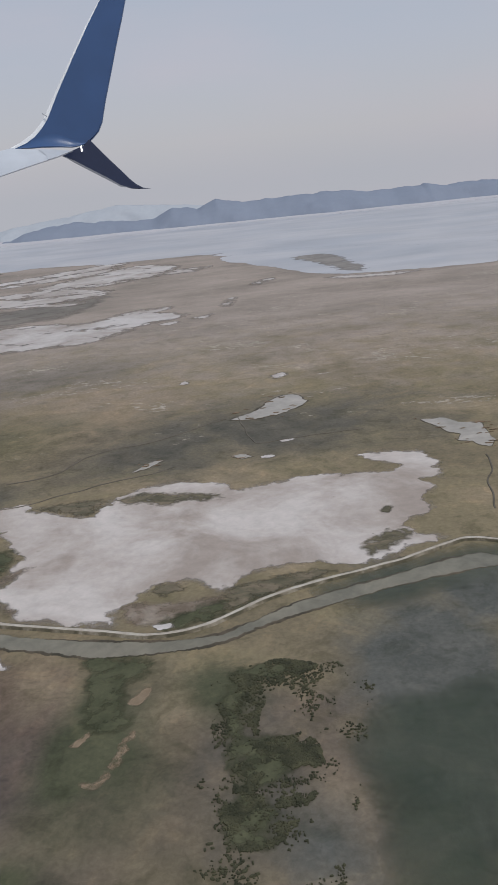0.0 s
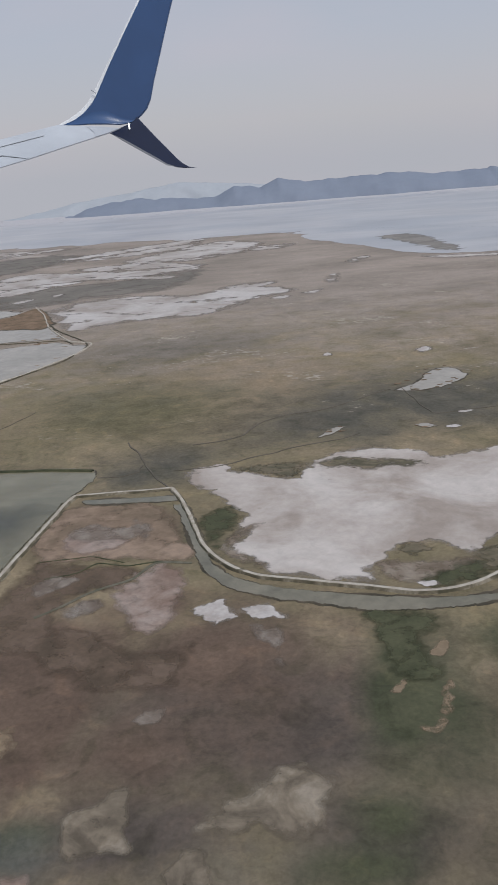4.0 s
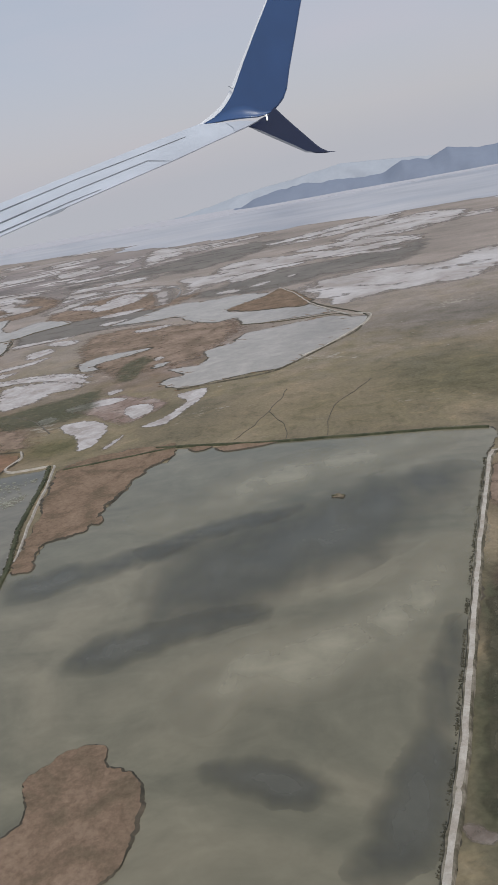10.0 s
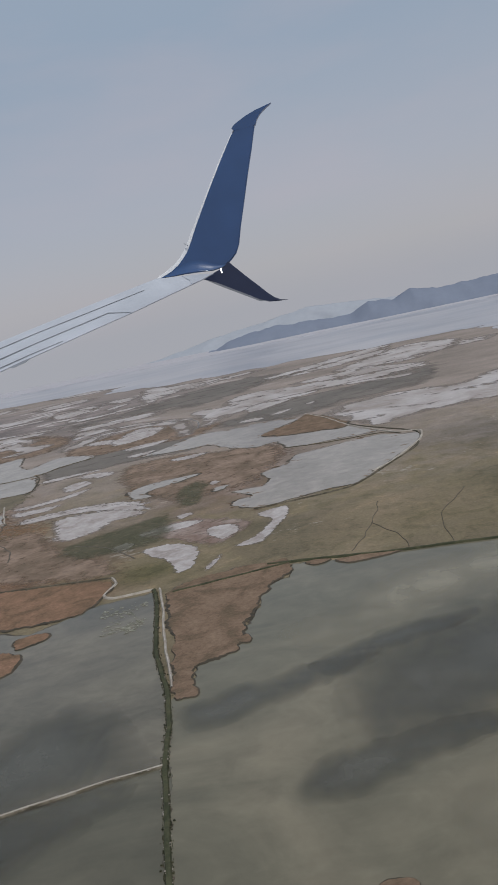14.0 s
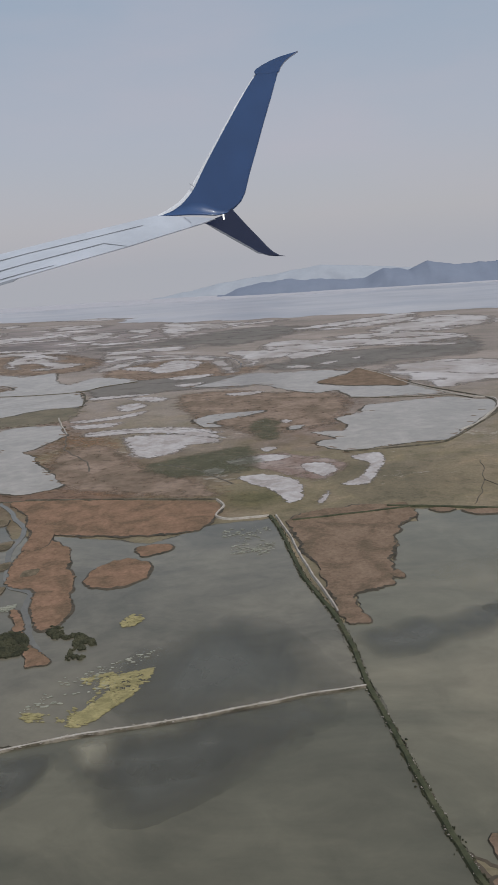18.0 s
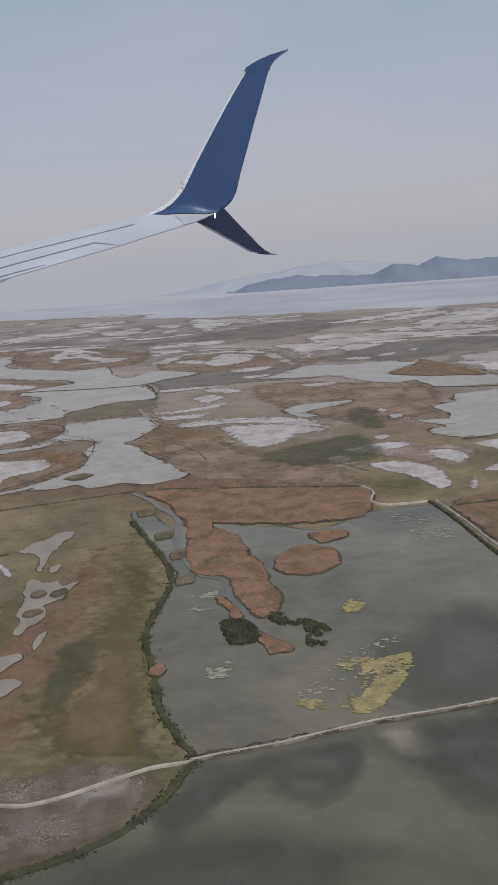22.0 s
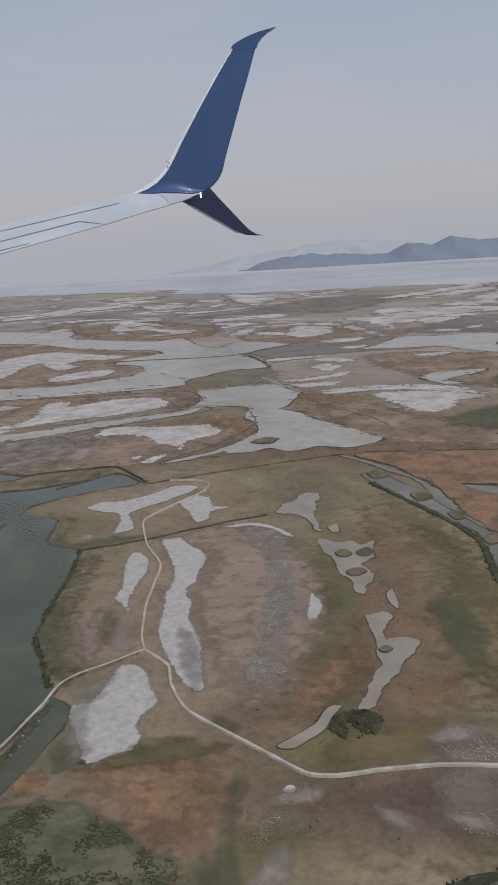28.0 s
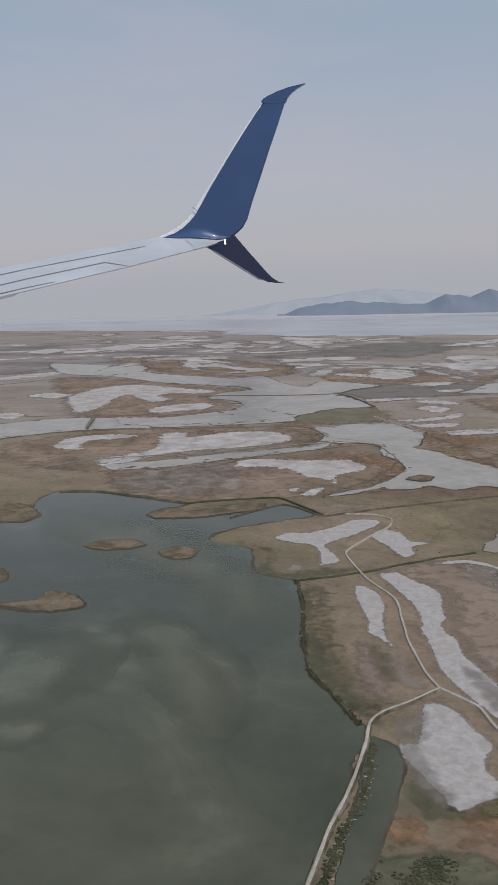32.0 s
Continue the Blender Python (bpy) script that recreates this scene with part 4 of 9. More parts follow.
sheet("reed_bed", "R", M_rustfield, .3, "rust grass patch beside the canal",
      [(-75.72, 37.07), (-75.26, 38.64), (-73.62, 38.65), (-73.32, 36.96), (-74.56, 36.53)])
sheet("grass_belt", "R", M_olive, .6, "olive-yellow grass belt along the pond bank",
      [(-50.1, 84.1), (-46.9, 78.3), (-44.1, 71.7), (-44.2, 61.6), (-44.07, 57.54), (-42.65, 52.14), (-41.51, 46.93), (-39.09, 43.67), (-38.28, 42.48), (-43.26, 42.06), (-47.24, 42.36), (-49.38, 44.21), (-50.06, 48.85), (-49.77, 57.06), (-49.9, 68.2), (-51.0, 78.8)])
sheet("dry_flat", "R", M_dry, .4, "bare dry grey-brown flat with salt specks",
      [(-72.5, 72.8), (-68.9, 76.2), (-63.0, 76.2), (-58.6, 69.2), (-56.7, 61.7), (-56.48, 54.86), (-58.30, 49.37), (-59.41, 46.00), (-62.59, 44.30), (-64.72, 45.65), (-68.68, 58.64), (-68.1, 67.6)])
sheet("reed_island", "R", M_brown, .3, "red-brown reed island in the murky pond",
      [(4.86, 34.24), (6.87, 36.71), (8.81, 36.86), (9.45, 35.21), (11.77, 34.04), (12.51, 30.86), (12.43, 28.11), (9.89, 25.61), (5.59, 25.52), (4.61, 29.09), (5.97, 30.93)])
sheet("reed_island", "R", M_brown, .25, "small brown reed island in the murky pond",
      [(-1.82, 33.98), (-2.31, 35.63), (-1.24, 36.22), (-0.41, 35.32), (-0.78, 34.18)])
sheet("reed_island", "R", M_brown, .3, "red-brown reed island in the murky pond",
      [(0.93, 25.11), (-2.79, 32.68), (-0.77, 33.07), (1.20, 30.98), (3.15, 28.73), (3.96, 25.18)])
sheet("marsh_pan", "R", M_panmud, .4, "dark weedy marsh pan with small clumps",
      [(-77.07, 34.81), (-76.44, 35.93), (-71.72, 36.39), (-69.48, 34.89), (-67.43, 33.07), (-65.50, 32.01), (-65.84, 29.04), (-79.48, 28.33), (-78.71, 31.60)])
sheet("reed_island", "R", M_isle, .3, "low grassy island in the open pond",
      [(-101.7, 80.3), (-100.5, 81.7), (-97.5, 82.1), (-95.6, 80.6), (-96.9, 79.4), (-99.8, 79.0)])
sheet("reed_island", "R", M_isle, .25, "low grassy island in the open pond",
      [(-93.7, 78.1), (-92.4, 79.9), (-90.2, 79.0), (-90.0, 77.0), (-91.8, 76.1)])
sheet("reed_island", "R", M_isle, .3, "low grassy island in the open pond",
      [(-105.0, 64.8), (-102.3, 65.7), (-101.5, 67.6), (-99.3, 67.0), (-97.7, 64.9), (-99.2, 63.6), (-102.1, 63.6)])
sheet("reed_island", "R", M_isle, .2, "small grassy island in the open pond",
      [(-108.4, 70.3), (-108.2, 73.3), (-107.0, 72.1), (-106.7, 70.2)])
sheet("islet", "R", M_isle, .15, "tiny mud islet alone in the pond",
      [(21.1, 70.4), (21.4, 71.1), (22.1, 70.6), (22.1, 69.9)])
sheet("islet", "R", M_rust, .15, "tiny rust islet beside the bank",
      [(-42.44, 52.06), (-41.76, 53.66), (-41.11, 52.38), (-41.60, 51.61)])
# Cloud reflections on the open pond, painted as green sheets.
sheet("silt_reflection", "V", M_greenreflect, .4, "green cloud reflection painted on the open pond",
      [(-93.6, 61.8), (-88.6, 61.3), (-83.62, 54.30), (-83.10, 47.02), (-85.02, 45.73), (-84.88, 51.10), (-87.76, 55.50), (-92.12, 56.77)])
sheet("silt_reflection", "V", M_greenreflect, .4, "green cloud reflection painted on the open pond",
      [(-106.97, 58.44), (-100.26, 59.56), (-93.38, 56.75), (-94.82, 50.13), (-98.28, 47.27), (-101.97, 45.88)])
sheet("silt_reflection", "V", M_greenreflect, .4, "green cloud reflection painted on the open pond",
      [(-101.27, 45.90), (-96.14, 47.32), (-93.46, 45.49), (-96.90, 43.64)])
sheet("shallow_water", "S", M_shallow, .5, "teal shallow water along the ditch",
      [(81.53, 58.08), (88.6, 60.4), (95.1, 62.2), (101.6, 60.9), (99.74, 56.56), (92.01, 55.56), (84.91, 54.09)])
sheet("salt_flat", "S", M_crustfield, .4, "pale crust streaks on the grassland",
      [(-53.09, 40.75), (-50.59, 42.08), (-49.00, 40.83), (-51.68, 39.92)])
sheet("salt_flat", "S", M_crustfield, .4, "pale crust streaks on the grassland",
      [(-50.91, 34.74), (-48.89, 36.54), (-46.81, 36.04), (-49.32, 34.42)])
sheet("salt_flat", "S", M_crustfield, .4, "pale crust streaks on the grassland",
      [(-53.20, 34.69), (-51.60, 34.48), (-50.47, 33.31), (-52.30, 33.51)])
sheet("salt_flat", "S", M_crustfield, .4, "pale crust streaks on the grassland",
      [(-45.62, 38.45), (-42.66, 41.17), (-40.39, 40.03), (-40.60, 38.39), (-42.91, 37.88)])
sheet("salt_flat", "S", M_crustfield, .4, "pale crust streaks on the grassland",
      [(-48.81, 33.15), (-43.64, 35.73), (-43.24, 35.30), (-48.11, 32.77)])
sheet("grass_belt", "R", M_olive, .4, "olive grass at the pond bank",
      [(-38.30, 41.93), (-39.17, 38.43), (-41.06, 35.85), (-43.73, 34.25), (-47.03, 32.85), (-51.79, 31.91), (-56.96, 31.15), (-56.74, 30.36), (-46.49, 32.03), (-40.75, 34.94), (-38.57, 37.94)])
sheet("grass_belt", "R", M_weed, .4, "dark green grass on the open pond's shore",
      [(-79.6, 70.2), (-79.1, 63.6), (-79.34, 58.24), (-78.96, 53.67), (-77.45, 50.47), (-76.03, 47.28), (-74.37, 48.66), (-76.22, 53.68), (-77.2, 62.4), (-77.0, 69.2)])
sheet("canal", "W", M_deep, .12, "narrow green canal beside the gravel road",
      [(-75.56, 45.69), (-74.22, 44.57), (-74.02, 42.43), (-75.21, 38.44), (-76.69, 33.94), (-77.86, 30.50), (-79.07, 30.45), (-78.12, 33.89), (-76.88, 39.25), (-76.09, 43.15)])
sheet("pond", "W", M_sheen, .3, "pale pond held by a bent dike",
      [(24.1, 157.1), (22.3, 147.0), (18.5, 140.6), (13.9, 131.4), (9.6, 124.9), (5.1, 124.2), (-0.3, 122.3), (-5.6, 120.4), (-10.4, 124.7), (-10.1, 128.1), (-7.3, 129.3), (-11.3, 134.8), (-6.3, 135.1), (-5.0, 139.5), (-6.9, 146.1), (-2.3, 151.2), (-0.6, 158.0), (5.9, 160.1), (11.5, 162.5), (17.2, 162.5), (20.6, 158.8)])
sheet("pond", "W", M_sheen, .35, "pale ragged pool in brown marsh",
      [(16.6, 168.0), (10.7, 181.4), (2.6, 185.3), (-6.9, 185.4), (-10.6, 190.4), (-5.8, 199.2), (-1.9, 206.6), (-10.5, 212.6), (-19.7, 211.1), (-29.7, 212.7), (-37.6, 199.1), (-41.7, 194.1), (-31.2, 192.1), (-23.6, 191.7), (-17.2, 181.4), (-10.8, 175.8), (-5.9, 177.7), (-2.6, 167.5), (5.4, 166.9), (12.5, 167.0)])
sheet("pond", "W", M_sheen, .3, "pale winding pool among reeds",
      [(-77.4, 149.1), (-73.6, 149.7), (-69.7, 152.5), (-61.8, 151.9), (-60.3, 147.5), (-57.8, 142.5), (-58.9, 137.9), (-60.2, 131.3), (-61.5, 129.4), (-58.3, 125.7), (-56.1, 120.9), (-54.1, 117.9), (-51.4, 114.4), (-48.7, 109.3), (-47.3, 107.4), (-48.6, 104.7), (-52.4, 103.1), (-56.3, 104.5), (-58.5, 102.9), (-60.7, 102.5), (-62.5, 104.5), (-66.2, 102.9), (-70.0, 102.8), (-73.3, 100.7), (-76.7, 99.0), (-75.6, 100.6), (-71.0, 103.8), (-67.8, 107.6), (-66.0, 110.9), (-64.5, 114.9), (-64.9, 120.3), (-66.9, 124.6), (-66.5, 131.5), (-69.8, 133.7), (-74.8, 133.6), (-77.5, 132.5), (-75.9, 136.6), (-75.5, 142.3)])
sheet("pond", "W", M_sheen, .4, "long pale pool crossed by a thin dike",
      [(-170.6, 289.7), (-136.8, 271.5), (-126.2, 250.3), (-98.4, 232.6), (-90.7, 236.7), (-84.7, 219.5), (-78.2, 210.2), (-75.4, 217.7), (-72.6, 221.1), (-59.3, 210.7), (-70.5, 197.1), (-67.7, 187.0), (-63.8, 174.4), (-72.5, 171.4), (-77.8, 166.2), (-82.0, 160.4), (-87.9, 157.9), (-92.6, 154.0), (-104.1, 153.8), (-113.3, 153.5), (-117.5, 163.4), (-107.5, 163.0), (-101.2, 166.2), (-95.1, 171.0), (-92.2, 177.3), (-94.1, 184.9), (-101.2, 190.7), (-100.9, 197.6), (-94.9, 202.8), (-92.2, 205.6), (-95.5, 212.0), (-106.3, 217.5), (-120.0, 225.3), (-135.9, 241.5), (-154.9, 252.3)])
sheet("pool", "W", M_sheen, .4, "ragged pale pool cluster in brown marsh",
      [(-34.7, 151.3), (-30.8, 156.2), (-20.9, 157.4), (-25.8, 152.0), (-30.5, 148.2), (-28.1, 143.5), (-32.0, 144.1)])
sheet("pool", "W", M_sheen, .3, "small pale pool on the dark plain",
      [(76.7, 108.6), (80.7, 112.1), (83.8, 117.9), (86.9, 118.8), (88.3, 114.1), (85.0, 109.9), (80.6, 108.1)])
sheet("salt_flat", "S", M_salt, .3, "small white salt patch on the plain",
      [(84.7, 131.8), (86.4, 134.3), (87.6, 133.0), (85.7, 130.2)])
sheet("salt_flat", "S", M_saltpatch, .35, "white salt patch among brown marsh",
      [(-45.6, 138.1), (-41.4, 139.0), (-33.5, 138.7), (-29.0, 135.0), (-27.4, 130.8), (-32.4, 129.4), (-33.8, 124.6), (-38.0, 121.3), (-41.0, 124.4), (-43.1, 130.9)])
sheet("salt_flat", "S", M_crustfield, .5, "thin pale salt band across the marsh",
      [(-55.7, 142.5), (-45.4, 144.3), (-37.0, 145.1), (-27.4, 140.1), (-28.7, 137.4), (-37.3, 140.4), (-47.4, 140.2), (-55.5, 139.4)])
sheet("reed_island", "R", M_brown, .3, "low brown island in the pale pool",
      [(-10.3, 190.1), (-6.9, 196.4), (-3.0, 200.3), (0.4, 211.1), (5.5, 201.7), (10.7, 185.6), (9.5, 179.8), (4.2, 181.6), (-4.0, 184.0)])
sheet("reed_bed", "R", M_brownfield, .5, "brown reed field between pale pools",
      [(-22.4, 173.3), (-13.7, 177.0), (-4.8, 175.5), (-1.7, 162.2), (-4.8, 156.6), (-6.9, 146.1), (-8.5, 136.5), (-13.4, 138.5), (-20.3, 148.6), (-27.1, 160.4)])
sheet("reed_island", "R", M_isle, .2, "small reed islet in the pale pool",
      [(-65.2, 108.0), (-63.4, 110.4), (-61.5, 109.4), (-62.9, 106.9)])
sheet("reed_bed", "R", M_brownfield, .4, "brown reed bank beside the winding pool",
      [(-70.4, 157.5), (-62.3, 156.8), (-60.7, 151.6), (-69.6, 151.9), (-77.4, 149.1), (-75.3, 142.2), (-80.5, 141.1), (-85.5, 153.1), (-79.1, 166.6)])
sheet("reed_bed", "R", M_rustfield, .4, "rust reed bank beside the winding pool",
      [(-83.5, 122.5), (-75.2, 126.5), (-67.6, 125.9), (-65.1, 120.3), (-64.9, 115.0), (-66.8, 111.1), (-70.8, 106.7), (-73.3, 110.2), (-71.2, 116.3), (-74.0, 121.2)])
sheet("reed_island", "R", M_isle, .25, "low grassy strip in the open pond",
      [(-97.4, 91.5), (-95.9, 93.7), (-89.9, 94.8), (-84.6, 97.0), (-84.4, 93.8), (-90.8, 90.6), (-96.0, 90.2)])
sheet("canal", "W", M_ditch, .2, "still grey ditch water along the curved dike",
      [(47.8, 73.7), (49.2, 73.1), (50.7, 66.8), (51.9, 61.1), (53.67, 58.24), (56.90, 55.92), (61.28, 54.40), (65.49, 53.11), (69.71, 52.43), (73.12, 52.44), (75.85, 53.65), (79.77, 55.95), (83.70, 57.22), (87.75, 58.36), (92.13, 59.81), (96.2, 60.5), (99.09, 58.31), (95.21, 58.10), (91.32, 57.51), (87.20, 56.51), (82.27, 55.01), (77.57, 53.49), (73.90, 51.66), (70.07, 50.97), (64.40, 51.33), (60.31, 52.87), (56.89, 54.19), (53.28, 56.46), (51.21, 59.97), (49.6, 66.9), (48.4, 71.6)])
sheet("canal", "W", M_ditch, .1, "thin grey ditch water inside the dike corner",
      [(38.2, 76.5), (43.0, 76.2), (47.8, 76.0), (48.0, 74.7), (43.1, 75.0), (38.7, 75.4)])
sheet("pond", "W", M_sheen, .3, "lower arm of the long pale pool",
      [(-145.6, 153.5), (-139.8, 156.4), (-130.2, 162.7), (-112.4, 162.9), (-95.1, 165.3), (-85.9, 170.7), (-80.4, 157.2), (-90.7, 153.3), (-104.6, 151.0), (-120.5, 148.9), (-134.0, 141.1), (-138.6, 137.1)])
sheet("islet", "R", M_isle, .08, "small reed islet in the channel",
      [(-51.0, 90.9), (-49.4, 91.7), (-48.8, 89.7), (-50.4, 88.8)])
sheet("islet", "R", M_isle, .08, "small reed islet in the channel",
      [(-47.2, 82.7), (-45.7, 83.7), (-45.3, 81.2), (-46.9, 80.5)])
sheet("islet", "R", M_isle, .08, "small reed islet in the channel",
      [(-44.6, 76.3), (-43.4, 77.0), (-43.1, 75.1), (-44.3, 74.5)])
sheet("islet", "R", M_isle, .08, "small reed islet in the channel",
      [(-42.9, 69.4), (-41.5, 70.4), (-41.3, 68.6), (-42.7, 67.9)])
sheet("islet", "R", M_isle, .08, "small reed islet in the channel",
      [(-41.0, 74.3), (-39.6, 74.9), (-39.4, 73.3), (-40.8, 72.7)])
sheet("islet", "R", M_brown, .08, "small brown reed islet off the peninsula",
      [(-3.8, 71.0), (-3.2, 71.7), (-2.6, 70.4), (-3.2, 69.9)])
sheet("pool", "W", M_sheen, .3, "pale creek band through the salt marsh",
      [(-108.9, 118.9), (-99.8, 121.7), (-91.5, 126.5), (-84.4, 128.8), (-77.0, 132.2), (-73.9, 136.0), (-76.1, 129.4), (-84.2, 124.9), (-91.0, 121.4), (-99.0, 117.0), (-107.1, 115.1)])
sheet("reed_island", "R", M_isle, .25, "low grassy island at the pond's shore",
      [(-117.8, 95.0), (-114.9, 96.7), (-111.6, 93.6), (-111.9, 90.1), (-115.7, 89.4)])
sheet("pool", "W", M_sheen, .3, "small pale pools in brown marsh",
      [(-15.4, 140.7), (-12.7, 141.5), (-13.9, 138.7), (-15.5, 138.1)])

# ---- dikes, tracks and creeks ----
ribbon("dike_road", M_bank, .56, .09, "pale gravel dike road along the murky pond",
       [(27.74, 24.78), (28.21, 27.31), (28.62, 29.41), (29.10, 31.82), (30.13, 37.62), (30.84, 42.27), (31.93, 49.29), (33.33, 57.93), (34.9, 66.9), (36.6, 76.3), (37.1, 77.8)])
ribbon("dike_road", M_bank, .5, .09, "pale curved gravel dike road round the salt pan",
       [(37.1, 77.8), (40.8, 77.8), (44.3, 77.8), (47.2, 77.9), (47.5, 77.3), (48.7, 74.1), (49.7, 70.1), (51.1, 64.2), (52.1, 61.9), (53.96, 59.26), (56.20, 57.63), (60.09, 56.21), (64.22, 54.82), (67.40, 53.59), (69.47, 53.38), (71.21, 53.58), (73.51, 54.54), (76.99, 56.79), (80.02, 58.15), (84.09, 59.39), (89.4, 60.9), (95.3, 63.5), (97.0, 63.2), (99.1, 62.1), (102.89, 59.40)])
ribbon("dike", M_weedline, .30, .12, "low dark earth dike along the pond edge",
       [(37.6, 85.0), (32.6, 86.1), (26.0, 87.0), (19.3, 87.9), (12.4, 88.7), (5.1, 90.3), (-2.4, 91.6), (-0.1, 90.9), (-13.6, 87.5)])
ribbon("dike", M_weedline, .3, .1, "weedy earth dike between two ponds",
       [(-16.4, 89.6), (-14.9, 84.2), (-12.2, 70.9), (-9.6, 62.9), (-8.26, 56.88), (-7.38, 51.07), (-6.09, 45.03), (-5.05, 40.15), (-4.17, 36.54), (-3.11, 32.78), (-0.71, 27.89), (1.35, 25.59)])
ribbon("dike_road", M_gravel, .14, .1, "narrow pale track along the dike crest",
       [(-15.7, 89.6), (-14.1, 83.6), (-11.6, 72.3), (-9.8, 65.8), (-9.1, 62.9)])
ribbon("dike_road", M_bank, .24, .07, "straight pale stone dike across the pond",
       [(-7.38, 50.85), (-11.87, 49.66), (-15.62, 48.39), (-21.06, 46.63), (-26.41, 45.32), (-32.42, 43.22), (-35.80, 42.28), (-37.77, 41.64)])
ribbon("gravel_road", M_gravel, .19, .03, "pale gravel track across the grass",
       [(-37.77, 41.64), (-40.10, 41.05), (-42.12, 40.01), (-44.69, 38.65), (-46.84, 37.94), (-52.72, 38.21), (-55.79, 37.91), (-58.19, 37.54), (-59.64, 37.76), (-61.59, 39.33), (-64.21, 41.59), (-66.78, 43.96), (-68.01, 46.71), (-68.61, 49.15), (-70.56, 51.26)])
ribbon("gravel_road", M_gravel, .16, .03, "pale gravel track fork on the flat",
       [(-70.56, 51.26), (-71.20, 53.69), (-71.66, 59.24), (-71.7, 66.0), (-73.5, 70.6), (-74.7, 75.1), (-75.1, 78.4), (-72.3, 83.3), (-69.9, 86.9), (-69.4, 89.4), (-71.2, 91.3), (-74.5, 91.8)])
ribbon("gravel_road", M_bank, .27, .06, "pale gravel causeway beside the open pond",
       [(-70.56, 51.26), (-72.40, 49.75), (-74.52, 48.31), (-75.46, 46.95), (-75.89, 44.73), (-76.96, 40.82), (-78.16, 37.48), (-79.41, 33.30), (-80.59, 30.38), (-81.31, 28.31)])
ribbon("dike", M_earth, 0.14, 0.06, "low dark dike line across the marsh",
       [(-74.5, 91.8), (-69.2, 94.1), (-60.8, 97.2), (-53.5, 99.5), (-40.7, 99.3), (-50.3, 100.2), (-41.2, 99.4), (-23.7, 97.1), (-22.6, 95.0)])
ribbon("dike", M_earth, 0.11, 0.06, "low dark dike line across the marsh",
       [(-74.5, 91.8), (-77.1, 90.9), (-81.7, 95.7), (-87.6, 90.3)])
ribbon("dike", M_gravel, .2, .1, "short pale dike at the reed corner",
       [(-23.7, 97.1), (-22.5, 94.5), (-23.0, 90.4), (-21.2, 89.0), (-16.5, 89.6)])
ribbon("creek", M_creekmud, .055, .02, "thin dark ditch over the olive plain",
       [(7.7, 91.2), (9.6, 95.9), (10.9, 101.8), (12.5, 111.4)])
ribbon("creek", M_creekmud, .055, .02, "thin dark ditch over the olive plain",
       [(19.5, 88.8), (19.4, 96.3), (20.1, 100.8), (25.0, 111.3)])
ribbon("creek", M_creekmud, .055, .02, "thin dark ditch over the olive plain",
       [(10.9, 101.8), (13.8, 94.6), (14.6, 89.6)])
ribbon("creek", M_weedline, .3, .03, "dark green ditch round the dry flat",
       [(-79.7, 70.6), (-73.6, 72.8), (-68.2, 75.9), (-62.5, 78.3)])
ribbon("dike", M_earth, .2, .1, "low bank line along the open pond",
       [(-111.3, 102.5), (-105.6, 102.3), (-93.6, 96.6)])
ribbon("dike", M_earth, 0.17, 0.07, "thin dike across the pale pool",
       [(-104.6, 192.8), (-97.2, 194.5), (-82.8, 193.5), (-70.6, 195.2), (-66.5, 202.3), (-58.4, 208.1)])
ribbon("dike", M_earth, 0.19, 0.09, "short bent dike with a sluice",
       [(-70.6, 195.2), (-68.1, 190.7), (-65.9, 183.0), (-63.7, 173.6)])
ribbon("dike", M_gravel, .2, .1, "short pale dike at the pool's end",
       [(-64.9, 160.2), (-63.0, 155.2), (-59.7, 147.4), (-57.5, 142.5)])
ribbon("dike", M_gravel, .3, .1, "pale bent dike round the pond",
       [(0.2, 213.1), (5.7, 199.0), (10.6, 182.1), (14.7, 172.5), (19.5, 162.8), (24.5, 159.1), (23.6, 151.0), (20.5, 143.7), (16.6, 135.5), (13.0, 130.8)])
ribbon("dike", M_earth, 0.19, 0.08, "dark bent dike round the pond",
       [(2.0, 210.1), (9.0, 188.2), (14.6, 175.2), (23.8, 158.6), (22.0, 144.8), (17.6, 136.9), (9.7, 123.7), (1.7, 121.1), (-6.5, 119.9)])
ribbon("dike", M_earth, 0.11, 0.06, "thin dike between the pale pools",
       [(20.6, 159.9), (17.2, 164.3), (5.5, 165.0), (-3.9, 168.0)])
ribbon("creek", M_creekwater, .5, .01, "grey creek with pools across the far marsh",
       [(-99.0, 124.0), (-94.0, 126.0), (-89.3, 128.9), (-83.2, 131.7), (-74.8, 134.1)])
ribbon("creek", M_creekwater, .5, .01, "grey creek across the far marsh",
       [(-119.4, 116.6), (-114.5, 120.3), (-109.0, 123.3), (-100.4, 125.5), (-87.0, 127.6)])
ribbon("creek", M_creekwater, .4, .0, "thin grey creek across the far marsh",
       [(-165.7, 224.4), (-158.2, 231.8), (-148.5, 239.3), (-136.7, 240.8)])
ribbon("creek", M_creekmud, .35, .0, "dark creek line across the far marsh",
       [(-175.7, 250.8), (-163.9, 272.2), (-149.4, 295.0), (-123.9, 309.5), (-82.1, 296.8)])
ribbon("creek", M_creekmud, .4, .0, "dark creek line across the far marsh",
       [(-127.9, 337.8), (-106.9, 345.5), (-82.7, 366.8), (-54.6, 407.5)])
ribbon("creek", M_creekmud, .3, .0, "dark creek line across the far marsh",
       [(-63.2, 179.6), (-54.4, 184.6), (-45.1, 189.8), (-31.7, 188.9)])
ribbon("creek", M_creekwater, .35, .0, "pale creek winding to the salt flat",
       [(-83.2, 243.9), (-63.5, 264.3), (-37.7, 250.1), (-32.0, 228.1)])
